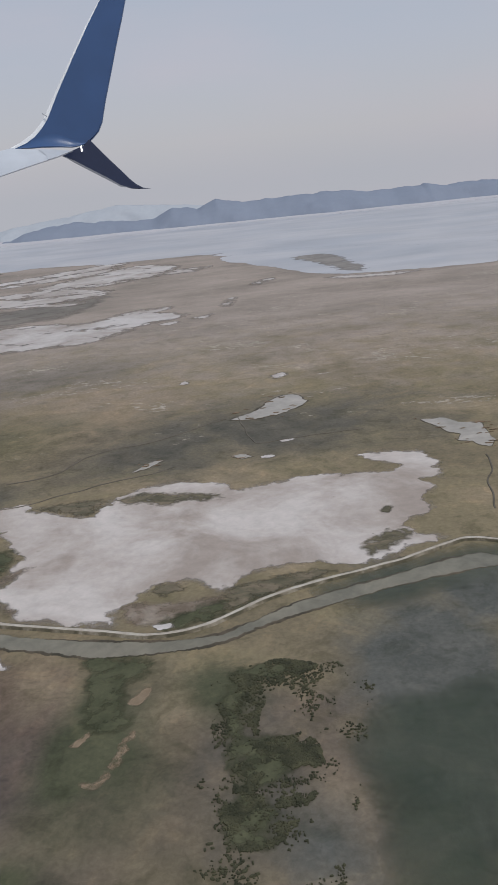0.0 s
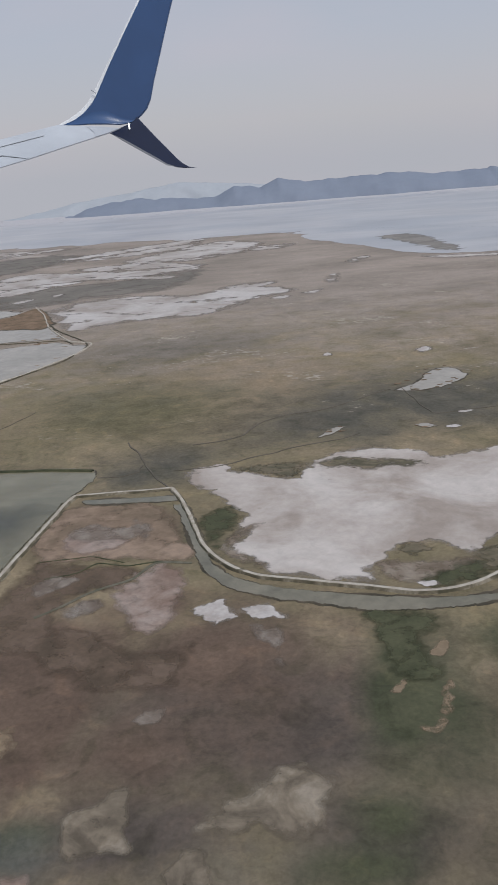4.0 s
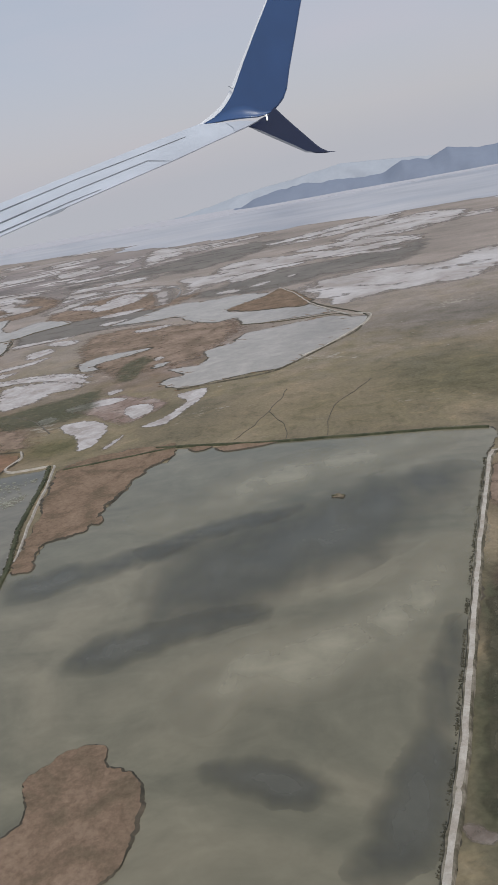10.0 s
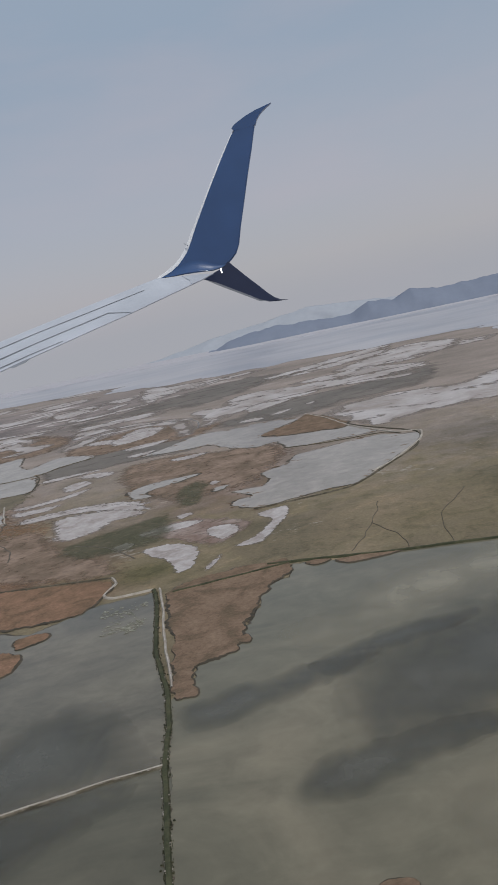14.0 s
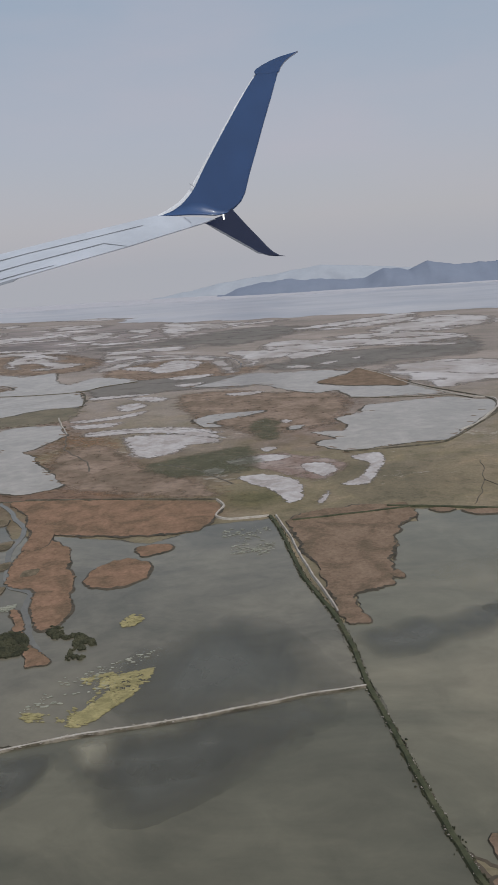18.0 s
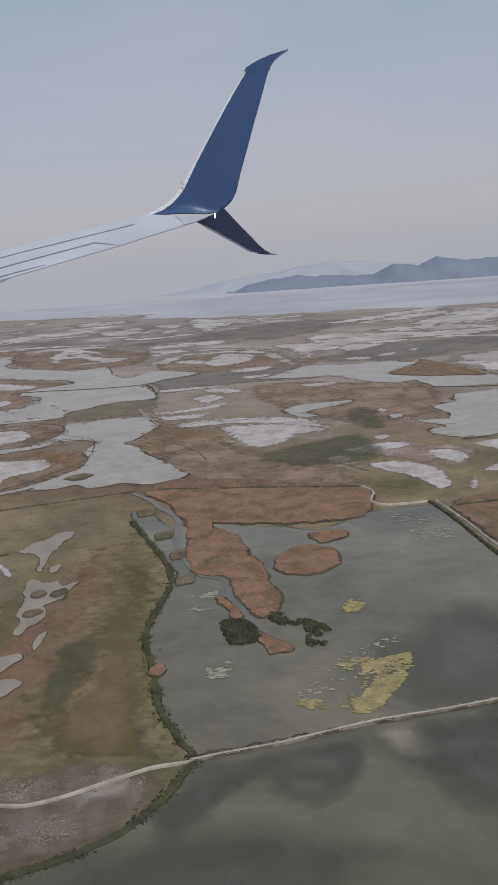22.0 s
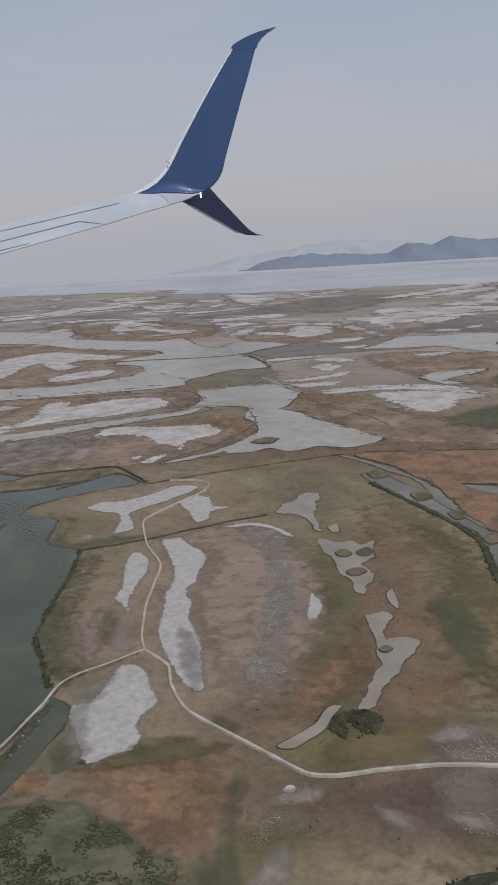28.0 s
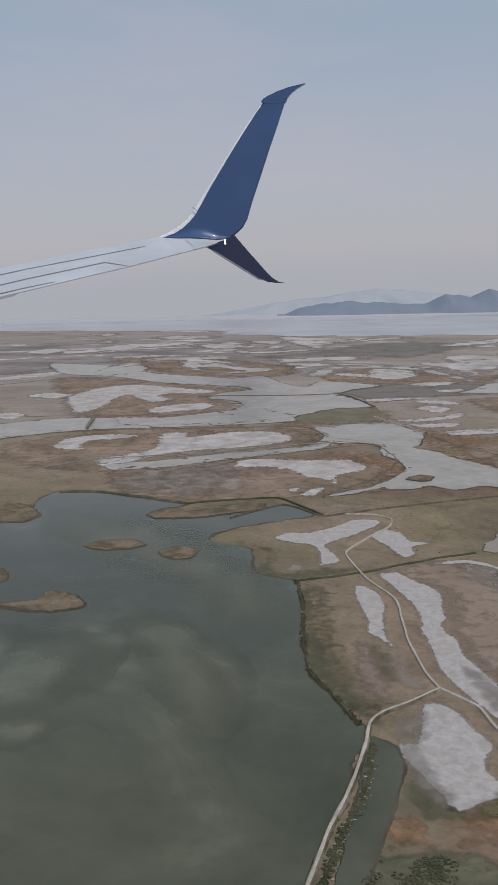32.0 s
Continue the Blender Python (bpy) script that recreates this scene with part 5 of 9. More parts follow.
ribbon("creek", M_creekmud, .3, .0, "dark creek line through the salt marsh",
       [(-100.9, 109.0), (-95.9, 112.9), (-90.8, 118.7), (-85.1, 125.4), (-77.1, 128.5), (-71.5, 131.5)])
ribbon("creek", M_creekmud, .25, .0, "thin dark creek by the green marsh",
       [(-35.3, 117.2), (-30.7, 114.3), (-26.5, 110.0), (-22.3, 104.4)])
ribbon("creek", M_creekmud, .25, .0, "thin dark creek through brown reeds",
       [(-57.8, 142.5), (-53.9, 129.7), (-47.2, 120.0), (-45.5, 114.2)])
ribbon("creek", M_creekmud, .3, .0, "dark muddy shore of the pale pool",
       [(-133.5, 140.0), (-125.3, 146.8), (-109.6, 148.9), (-93.6, 149.8), (-79.8, 150.1), (-74.8, 141.2)])
ribbon("creek", M_creekmud, .3, .0, "dark muddy shore of the pale pool",
       [(-143.7, 166.5), (-125.1, 166.0), (-107.1, 166.1), (-95.6, 170.6), (-90.4, 175.9)])
ribbon("dike", M_weedline, .2, .06, "dark bank between the pond and marsh",
       [(-93.6, 96.4), (-88.8, 97.9), (-82.6, 98.8), (-79.1, 94.4), (-77.0, 91.1)])
ribbon("creek", M_creekmud, .25, .0, "dark muddy shore of the winding pool",
       [(-77.4, 149.1), (-74.8, 139.6), (-67.8, 133.2), (-65.2, 120.4), (-67.9, 112.2), (-71.0, 107.3), (-76.8, 99.5)])

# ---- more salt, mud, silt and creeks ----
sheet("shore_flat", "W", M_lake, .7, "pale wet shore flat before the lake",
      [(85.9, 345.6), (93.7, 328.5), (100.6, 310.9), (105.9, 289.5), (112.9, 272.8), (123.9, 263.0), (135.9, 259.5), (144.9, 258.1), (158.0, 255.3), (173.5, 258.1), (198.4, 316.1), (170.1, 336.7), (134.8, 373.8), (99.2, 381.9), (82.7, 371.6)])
sheet("mud_flat", "R", M_shoremud, .5, "grey-brown mud arc on the lake shore",
      [(113.5, 337.8), (120.3, 342.9), (127.8, 338.8), (129.8, 320.5), (130.2, 302.7), (131.8, 279.6), (127.4, 269.5), (122.4, 277.0), (121.2, 290.1), (117.6, 308.7), (114.6, 323.4)])
sheet("salt_flat", "S", M_streaksalt, .4, "long white salt flat on the far plain",
      [(5.7, 203.0), (6.9, 210.0), (10.2, 215.8), (18.5, 220.4), (31.2, 219.3), (40.9, 214.5), (46.8, 218.6), (51.2, 225.9), (55.9, 229.0), (60.8, 229.8), (64.9, 230.0), (63.9, 224.7), (61.5, 221.6), (66.1, 217.0), (69.6, 210.1), (65.7, 206.2), (61.3, 202.7), (57.7, 199.9), (55.6, 194.8), (53.0, 190.3), (48.5, 185.3), (43.4, 182.3), (36.9, 182.1), (30.4, 182.0), (24.3, 179.6), (20.5, 176.5), (17.6, 175.1), (14.7, 180.1), (11.9, 188.8)])
sheet("salt_flat", "S", M_streaksalt, .4, "pale salt streak on the far plain",
      [(-28.3, 277.0), (-23.4, 287.3), (-11.0, 286.3), (5.4, 284.4), (22.3, 277.4), (29.9, 279.0), (37.5, 282.3), (42.2, 276.1), (37.4, 269.7), (31.6, 265.9), (26.1, 264.8), (36.5, 258.8), (30.6, 254.0), (19.1, 259.1), (5.4, 264.1), (1.7, 259.5), (-3.6, 254.7), (-8.6, 246.5), (-16.9, 239.5)])
sheet("salt_flat", "S", M_streaksalt, .5, "pale salt streak near the lake shore",
      [(13.5, 304.5), (21.5, 318.2), (27.2, 328.7), (31.0, 339.4), (42.8, 339.9), (57.0, 336.0), (68.8, 338.9), (78.3, 338.8), (70.6, 323.1), (61.6, 321.0), (53.7, 322.5), (46.3, 311.0), (40.3, 301.5), (27.5, 302.6)])
sheet("salt_flat", "S", M_streaksalt, .5, "thin pale salt streak near the lake shore",
      [(-18.5, 333.1), (-5.2, 343.0), (9.2, 360.5), (22.8, 376.1), (36.5, 387.9), (34.4, 358.8), (21.2, 342.0), (7.8, 336.0), (-5.2, 330.3)])
sheet("salt_flat", "S", M_streaksalt, .5, "thin pale salt streak near the lake shore",
      [(-65.6, 382.7), (-52.7, 393.6), (-38.2, 401.8), (-24.3, 402.4), (-30.0, 390.1), (-44.3, 382.4), (-57.7, 365.6)])
sheet("salt_flat", "S", M_streaksalt, .3, "small white salt patch on the plain",
      [(90.3, 262.8), (94.0, 271.9), (97.8, 274.6), (98.4, 270.6), (94.6, 264.8), (92.0, 258.5)])
sheet("salt_flat", "S", M_streaksalt, .3, "small broken salt patch on the plain",
      [(78.9, 221.1), (81.3, 231.6), (83.6, 236.6), (82.9, 227.0), (80.5, 218.0)])
sheet("salt_flat", "S", M_saltpatch, .3, "small white salt patch on the plain",
      [(62.7, 199.3), (64.9, 201.9), (67.7, 201.4), (65.4, 197.1)])
sheet("salt_flat", "S", M_saltpatch, .3, "small white salt patch on the plain",
      [(70.5, 204.7), (73.0, 205.4), (76.7, 209.4), (74.3, 202.8)])
sheet("salt_flat", "S", M_saltpatch, .4, "thin white salt line behind the plain",
      [(113.2, 260.3), (122.9, 258.5), (134.6, 255.2), (143.5, 253.8), (134.9, 250.0), (123.0, 251.8)])
sheet("salt_flat", "S", M_saltpatch, .2, "small white salt patch on the plain",
      [(84.8, 132.8), (86.2, 134.1), (87.4, 134.1), (86.7, 131.7), (85.2, 130.9)])
sheet("salt_flat", "S", M_saltpatch, .2, "tiny white salt patch on the plain",
      [(69.0, 133.8), (70.0, 135.2), (70.6, 133.7), (69.7, 132.7)])
sheet("pool", "W", M_sheen, .2, "narrow pale pool beside the creek",
      [(64.0, 90.9), (65.2, 92.8), (66.4, 94.1), (67.6, 94.2), (66.6, 92.7), (65.3, 91.5)])
sheet("salt_flat", "S", M_saltpatch, .2, "thin white salt rim on the plain",
      [(82.5, 96.8), (83.4, 97.6), (84.3, 97.1), (83.4, 96.4)])
sheet("salt_flat", "S", M_saltpatch, .2, "thin white salt rim on the plain",
      [(79.6, 91.3), (80.5, 92.0), (81.9, 91.4), (80.8, 91.0)])
ribbon("creek", M_creekmud, .2, .02, "dark creek winding over the plain",
       [(76.1, 109.4), (73.4, 107.8), (70.7, 105.7), (68.2, 103.6), (65.8, 102.1), (62.7, 101.4), (59.7, 100.4), (57.8, 99.1), (56.2, 96.7), (54.8, 93.9), (53.0, 92.6), (51.3, 91.8), (48.7, 91.5)])
ribbon("creek", M_creekmud, .14, .02, "thin dark creek joining the plain's creek",
       [(77.6, 109.6), (79.3, 97.2), (83.0, 97.4), (93.7, 98.4)])
ribbon("creek", M_creekmud, .14, .02, "dark creek branch before the salt pan",
       [(69.3, 91.4), (66.4, 89.6), (63.0, 88.7), (59.6, 87.5), (56.0, 85.6), (51.9, 83.6), (47.0, 83.3)])
ribbon("creek", M_creekmud, .16, .02, "dark ditch behind the dike corner",
       [(40.5, 94.4), (42.3, 89.9), (43.7, 85.7), (45.7, 80.8), (47.3, 77.4)])
ribbon("creek", M_creekmud, .14, .02, "dark ditch bend behind the dike corner",
       [(38.7, 82.9), (41.3, 82.7), (43.0, 83.7), (43.4, 85.9)])
sheet("salt_flat", "S", M_salt, .3, "broad pinkish white salt pan with ragged rim",
      [(48.3, 82.6), (49.5, 83.3), (51.3, 83.4), (52.8, 84.9), (53.7, 81.9), (55.8, 80.8), (58.3, 79.1), (60.7, 78.5), (61.5, 80.5), (62.2, 82.5), (64.1, 83.4), (65.0, 84.8), (67.4, 85.8), (70.0, 86.0), (72.5, 84.9), (75.1, 83.5), (76.4, 81.6), (78.9, 82.0), (81.4, 83.1), (85.5, 83.3), (90.2, 82.5), (93.4, 82.5), (94.5, 83.9), (92.6, 86.3), (90.8, 88.9), (94.2, 88.6), (98.0, 87.7), (98.5, 85.5), (99.0, 82.6), (97.9, 78.8), (96.1, 78.5), (96.7, 76.6), (96.1, 75.2), (94.7, 74.0), (95.1, 72.4), (94.2, 70.5), (92.8, 69.3), (91.4, 67.9), (92.1, 65.9), (94.4, 64.5), (92.7, 64.1), (90.5, 63.4), (88.5, 61.7), (85.9, 61.4), (81.2, 62.9), (79.1, 62.5), (76.7, 61.8), (74.9, 60.7), (74.20, 59.27), (72.7, 60.0), (72.0, 61.5), (70.2, 62.0), (68.4, 61.9), (67.6, 60.5), (68.46, 59.69), (67.15, 59.40), (65.88, 58.61), (64.79, 56.88), (65.02, 55.40), (62.92, 56.07), (60.69, 56.77), (58.87, 57.41), (57.25, 58.22), (56.50, 59.88), (55.3, 61.0), (54.1, 62.0), (54.2, 64.1), (55.0, 65.7), (54.4, 68.2), (55.1, 69.9), (54.0, 72.1), (52.6, 74.5), (50.9, 76.7), (49.5, 79.1)])
sheet("mud_flat", "S", M_stain, .3, "brown mud stain on the salt pan",
      [(65.93, 59.09), (67.80, 58.99), (69.56, 58.23), (72.41, 58.56), (74.37, 57.95), (73.48, 56.01), (71.43, 55.87), (69.04, 54.89), (66.86, 55.13), (65.69, 56.74)])
sheet("weed_patch", "S", M_weed, .2, "brown weed patch on the salt pan",
      [(67.6, 60.1), (68.1, 61.5), (69.4, 61.9), (70.5, 61.1), (70.8, 60.0), (69.76, 59.48), (68.56, 59.37)])
sheet("weed_patch", "S", M_greenfield, .3, "dark green weed patch at the salt pan's edge",
      [(67.95, 55.05), (69.68, 56.13), (72.19, 57.43), (74.66, 58.20), (76.39, 59.52), (79.0, 60.2), (81.7, 61.0), (82.06, 59.52), (79.32, 58.24), (76.60, 56.74), (73.93, 55.04), (71.53, 54.08), (69.32, 53.89)])
sheet("weed_patch", "S", M_greenfield, .3, "dark green weed fringe of the salt pan",
      [(50.4, 68.3), (50.8, 70.7), (52.2, 72.2), (54.0, 72.1), (54.7, 69.4), (54.2, 67.0), (52.9, 66.6), (52.6, 63.3), (51.9, 63.4)])
sheet("weed_patch", "S", M_stain, .25, "rust-brown rim of the salt pan",
      [(53.2, 65.4), (54.7, 67.5), (56.6, 68.0), (55.5, 66.2), (54.6, 64.1), (54.0, 63.1), (56.0, 60.7), (57.09, 58.82), (55.56, 59.44), (53.8, 61.3), (52.7, 62.2)])
sheet("weed_patch", "S", M_weed, .25, "brown weed patch on the salt pan's far rim",
      [(62.7, 82.4), (65.9, 83.9), (69.6, 82.7), (73.2, 81.6), (74.9, 79.9), (72.9, 79.3), (70.5, 79.8), (68.0, 79.1), (65.7, 80.8), (64.1, 80.4)])
sheet("weed_patch", "S", M_weed, .25, "brown weed fringe behind the salt pan",
      [(53.6, 82.1), (54.8, 83.0), (58.3, 83.4), (60.8, 83.5), (61.7, 82.1), (61.0, 79.4), (59.5, 78.7), (56.4, 80.7)])
sheet("salt_flat", "S", M_saltpatch, .15, "thin white crust line on the weed patch",
      [(68.16, 54.93), (69.51, 55.08), (70.00, 54.31), (68.94, 54.29)])
sheet("mud_flat", "S", M_pink, .4, "pinkish mud flat beside the ditch",
      [(44.12, 55.93), (44.68, 58.25), (46.4, 60.5), (48.1, 61.6), (49.6, 60.2), (50.00, 56.39), (49.92, 54.02), (48.89, 50.89), (47.36, 49.78), (45.49, 52.25)])
sheet("mud_flat", "S", M_pink, .3, "pinkish mud flat inside the dike corner",
      [(38.0, 65.7), (38.4, 69.1), (40.9, 69.9), (43.6, 67.6), (44.4, 65.4), (42.7, 64.4), (40.3, 63.9)])
sheet("salt_flat", "S", M_mudcrust, .2, "curled pale crust by the dike corner",
      [(43.5, 70.7), (44.5, 71.2), (46.2, 68.4), (46.3, 66.2), (45.5, 65.6), (44.5, 68.1)])
sheet("salt_flat", "S", M_saltpatch, .12, "small white crust patch beside the canal",
      [(50.66, 53.35), (51.46, 53.88), (52.40, 54.08), (52.93, 54.50), (53.42, 53.36), (54.14, 51.84), (53.40, 51.63), (52.69, 51.12), (51.67, 52.02)])
sheet("salt_flat", "S", M_saltpatch, .12, "small white crust patch beside the canal",
      [(54.50, 52.73), (55.42, 53.24), (56.36, 53.35), (57.17, 52.20), (57.78, 51.18), (56.34, 51.53), (55.52, 51.34)])
sheet("salt_flat", "S", M_mudcrust, .2, "pale crust patch beside the canal",
      [(39.97, 54.43), (41.46, 55.46), (43.01, 56.09), (43.41, 54.77), (42.42, 53.45), (41.16, 53.31)])
sheet("salt_flat", "S", M_mudcrust, .15, "pale crust patch beside the canal",
      [(54.75, 50.25), (55.55, 50.73), (56.20, 50.05), (57.42, 50.33), (57.58, 48.30), (56.98, 47.36), (57.42, 45.37), (56.58, 45.47), (56.70, 47.40), (55.66, 48.56)])
sheet("mud_flat", "S", M_sand, .12, "narrow tan mud streak in dark weed",
      [(64.85, 38.38), (65.64, 38.58), (66.31, 39.26), (66.76, 40.39), (66.96, 41.67), (67.52, 42.51), (67.92, 42.35), (67.45, 41.23), (67.21, 39.82), (66.60, 38.97), (66.20, 38.13), (65.36, 37.74)])
sheet("mud_flat", "S", M_sand, .12, "small tan mud patch in dark weed",
      [(67.08, 45.61), (67.71, 46.44), (68.27, 47.04), (68.68, 46.72), (68.24, 45.46), (67.67, 45.02)])
sheet("mud_flat", "S", M_sand, .1, "small tan mud patch in dark weed",
      [(63.73, 41.83), (64.30, 42.55), (65.02, 43.16), (65.02, 42.58), (64.35, 41.65)])
sheet("mud_flat", "S", M_tan, .35, "pale tan mud bar with a sharp dark edge",
      [(51.42, 31.92), (52.35, 33.00), (53.43, 33.81), (54.57, 34.49), (55.59, 35.13), (56.47, 36.14), (57.57, 36.38), (58.52, 35.85), (59.50, 34.65), (58.95, 33.20), (58.69, 31.74), (57.99, 30.93), (56.88, 30.59), (56.00, 31.29), (55.10, 31.90), (54.28, 31.51), (52.87, 31.40)])
sheet("mud_flat", "S", M_tan, .35, "pale tan mud bar on the dark flat",
      [(44.86, 33.41), (46.46, 34.10), (47.15, 34.94), (48.15, 35.38), (48.50, 34.69), (48.44, 33.37), (48.54, 31.97), (49.02, 30.89), (47.95, 30.72), (45.72, 30.68)])
sheet("mud_flat", "S", M_tan, .35, "pale tan mud bar on the dark flat",
      [(50.61, 29.29), (51.33, 30.52), (52.24, 30.94), (52.79, 30.06), (52.91, 28.33), (51.23, 28.17)])
sheet("mud_flat", "S", M_mudcrust, .3, "thin pale mud veil on the dark flat",
      [(47.43, 40.60), (48.28, 41.55), (49.62, 41.93), (49.50, 40.63), (48.37, 40.24)])
ribbon("creek", M_braid, .3, .0, "grey-green braided creek over red mud",
       [(50.3, 61.1), (47.2, 61.3), (45.25, 58.91), (42.78, 57.44), (40.53, 55.60), (38.40, 53.85)])
ribbon("creek", M_weedline, .14, .0, "dark green creek over red mud",
       [(47.6, 61.7), (44.8, 61.4), (42.2, 62.1), (40.6, 60.6), (37.9, 60.0)])
ribbon("creek", M_weedline, .1, .0, "dark green creek over red mud",
       [(44.2, 61.8), (41.4, 63.3), (38.9, 63.3), (36.5, 63.0)])
sheet("salt_flat", "S", M_streaksalt, .4, "pale salt flat near the lake",
      [(-92.3, 418.7), (-86.8, 428.4), (-73.5, 408.8), (-63.0, 406.3), (-51.1, 402.3), (-42.4, 401.2), (-50.0, 387.3), (-54.8, 378.5), (-61.5, 378.1), (-66.3, 361.2), (-69.6, 347.6), (-74.0, 343.2), (-79.3, 357.8), (-86.7, 390.2)])
sheet("salt_flat", "S", M_streaksalt, .4, "thin white salt streak on the far marsh",
      [(-91.9, 289.7), (-87.1, 294.0), (-79.7, 294.9), (-71.8, 299.4), (-63.1, 299.5), (-55.1, 294.2), (-56.4, 283.8), (-65.1, 283.9), (-73.0, 281.8), (-80.4, 279.4), (-82.9, 269.5), (-86.6, 281.4)])
sheet("salt_flat", "S", M_streaksalt, .4, "thin white salt line on the far marsh",
      [(-169.0, 344.7), (-162.1, 353.9), (-148.8, 361.8), (-134.1, 366.8), (-126.8, 374.7), (-126.8, 356.5), (-145.6, 352.4), (-157.4, 341.9), (-164.2, 333.3)])
sheet("salt_flat", "S", M_streaksalt, .4, "thin white salt line on the far marsh",
      [(-156.5, 315.0), (-148.9, 320.2), (-134.1, 319.1), (-117.9, 313.1), (-103.1, 311.7), (-103.4, 304.1), (-118.6, 307.7), (-134.9, 308.1), (-144.1, 307.9), (-151.5, 303.1)])
sheet("salt_flat", "S", M_streaksalt, .4, "thin white salt line on the far marsh",
      [(-106.7, 333.2), (-93.4, 328.6), (-84.8, 334.1), (-75.5, 336.9), (-69.7, 342.4), (-72.3, 332.1), (-80.6, 324.2), (-91.2, 318.4), (-102.6, 321.7)])
sheet("salt_flat", "S", M_streaksalt, .4, "thin pale salt streak on the far marsh",
      [(-121.7, 376.5), (-114.8, 388.5), (-104.8, 377.7), (-104.3, 360.7), (-110.9, 355.3)])
sheet("salt_flat", "S", M_streaksalt, .4, "thin pale salt streak on the far marsh",
      [(-95.2, 351.4), (-88.7, 362.4), (-85.1, 356.9), (-88.1, 341.2)])
sheet("salt_flat", "S", M_streaksalt, .4, "pale salt streak near the lake",
      [(-184.5, 411.3), (-181.1, 427.4), (-172.6, 402.7), (-172.7, 388.7)])
sheet("salt_flat", "S", M_streaksalt, .4, "pale salt streak near the lake",
      [(-207.8, 480.4), (-197.3, 491.5), (-187.2, 474.9), (-193.5, 461.2)])
sheet("salt_flat", "S", M_streaksalt, .4, "pale salt streak near the lake",
      [(-160.4, 438.0), (-146.3, 451.5), (-123.5, 439.2), (-131.8, 421.4), (-148.7, 415.2)])
sheet("salt_flat", "S", M_streaksalt, .4, "pale salt streak near the lake",
      [(-187.9, 532.2), (-158.0, 522.8), (-127.6, 488.2), (-148.5, 485.9), (-169.6, 496.7)])
sheet("salt_flat", "S", M_streaksalt, .4, "pale salt streak near the lake",
      [(-104.2, 392.1), (-90.0, 393.0), (-88.9, 370.9), (-97.2, 371.8)])
sheet("salt_flat", "S", M_streaksalt, .3, "curled pale salt crust on the far marsh",
      [(-122.9, 285.5), (-121.9, 296.9), (-112.9, 295.2), (-101.2, 279.9), (-101.5, 272.1), (-110.6, 282.0), (-115.8, 281.6), (-108.4, 268.3), (-114.6, 268.6)])
sheet("salt_flat", "S", M_streaksalt, .3, "long thin white salt line on the marsh",
      [(-84.1, 268.6), (-78.9, 270.4), (-71.0, 270.6), (-59.1, 269.9), (-44.7, 261.2), (-36.6, 251.8), (-40.0, 250.8), (-52.2, 261.0), (-67.9, 264.0), (-76.8, 260.0), (-79.0, 256.8)])
sheet("salt_flat", "S", M_streaksalt, .3, "white salt streak on the marsh",
      [(-76.4, 245.8), (-74.1, 254.1), (-70.7, 258.1), (-65.5, 261.1), (-65.7, 251.0), (-70.1, 245.1), (-72.9, 241.4)])
sheet("salt_flat", "S", M_saltpatch, .3, "pinkish white salt crust on the marsh",
      [(-59.0, 243.3), (-56.4, 253.0), (-49.9, 249.3), (-45.3, 243.9), (-47.4, 237.0), (-52.2, 232.0), (-56.5, 235.4)])
sheet("salt_flat", "S", M_saltpatch, .3, "thin salt streak on the marsh",
      [(-70.5, 240.1), (-63.9, 240.6), (-55.5, 231.2), (-60.0, 229.8), (-67.2, 234.7)])
sheet("salt_flat", "S", M_saltpatch, .25, "small white salt patch in brown marsh",
      [(-54.7, 170.4), (-53.4, 173.5), (-50.9, 174.0), (-48.2, 170.8), (-49.1, 167.1), (-50.9, 164.5), (-52.9, 165.8)])
sheet("salt_flat", "S", M_saltpatch, .25, "thin grey salt streak in brown marsh",
      [(-54.1, 180.4), (-51.5, 182.4), (-47.7, 180.9), (-44.7, 178.2), (-46.2, 175.1), (-50.3, 176.7)])
sheet("salt_flat", "S", M_saltpatch, .25, "thin white salt line in brown marsh",
      [(-59.6, 151.4), (-55.5, 151.7), (-52.2, 152.3), (-49.4, 152.0), (-50.8, 148.7), (-54.6, 147.7), (-57.4, 147.5)])
sheet("salt_flat", "S", M_saltpatch, .25, "long white salt line across the marsh",
      [(-55.0, 143.2), (-50.8, 145.0), (-45.5, 146.0), (-39.0, 145.5), (-33.4, 143.3), (-28.0, 138.6), (-31.0, 138.1), (-36.5, 142.2), (-43.0, 143.7), (-48.2, 142.7), (-52.3, 142.0)])
sheet("salt_flat", "S", M_saltpatch, .25, "thin pale salt line across the marsh",
      [(-61.2, 156.3), (-56.7, 157.2), (-51.3, 160.2), (-48.3, 163.5), (-46.6, 164.2), (-48.0, 159.1), (-53.6, 155.1), (-58.8, 153.9)])
sheet("salt_flat", "S", M_streaksalt, .4, "long pale salt flat beside the far inlet",
      [(-21.2, 343.2), (-7.2, 360.6), (9.3, 378.5), (26.9, 394.3), (39.5, 396.5), (30.5, 370.6), (15.5, 361.5), (2.1, 348.7), (-10.4, 339.5)])
sheet("salt_flat", "S", M_streaksalt, .4, "long pale salt flat on the far plain",
      [(10.1, 318.7), (19.8, 335.0), (31.9, 354.7), (44.9, 373.4), (56.5, 367.8), (64.8, 350.5), (56.6, 316.7), (42.9, 313.0), (32.8, 303.9), (22.8, 307.6), (13.8, 303.0)])
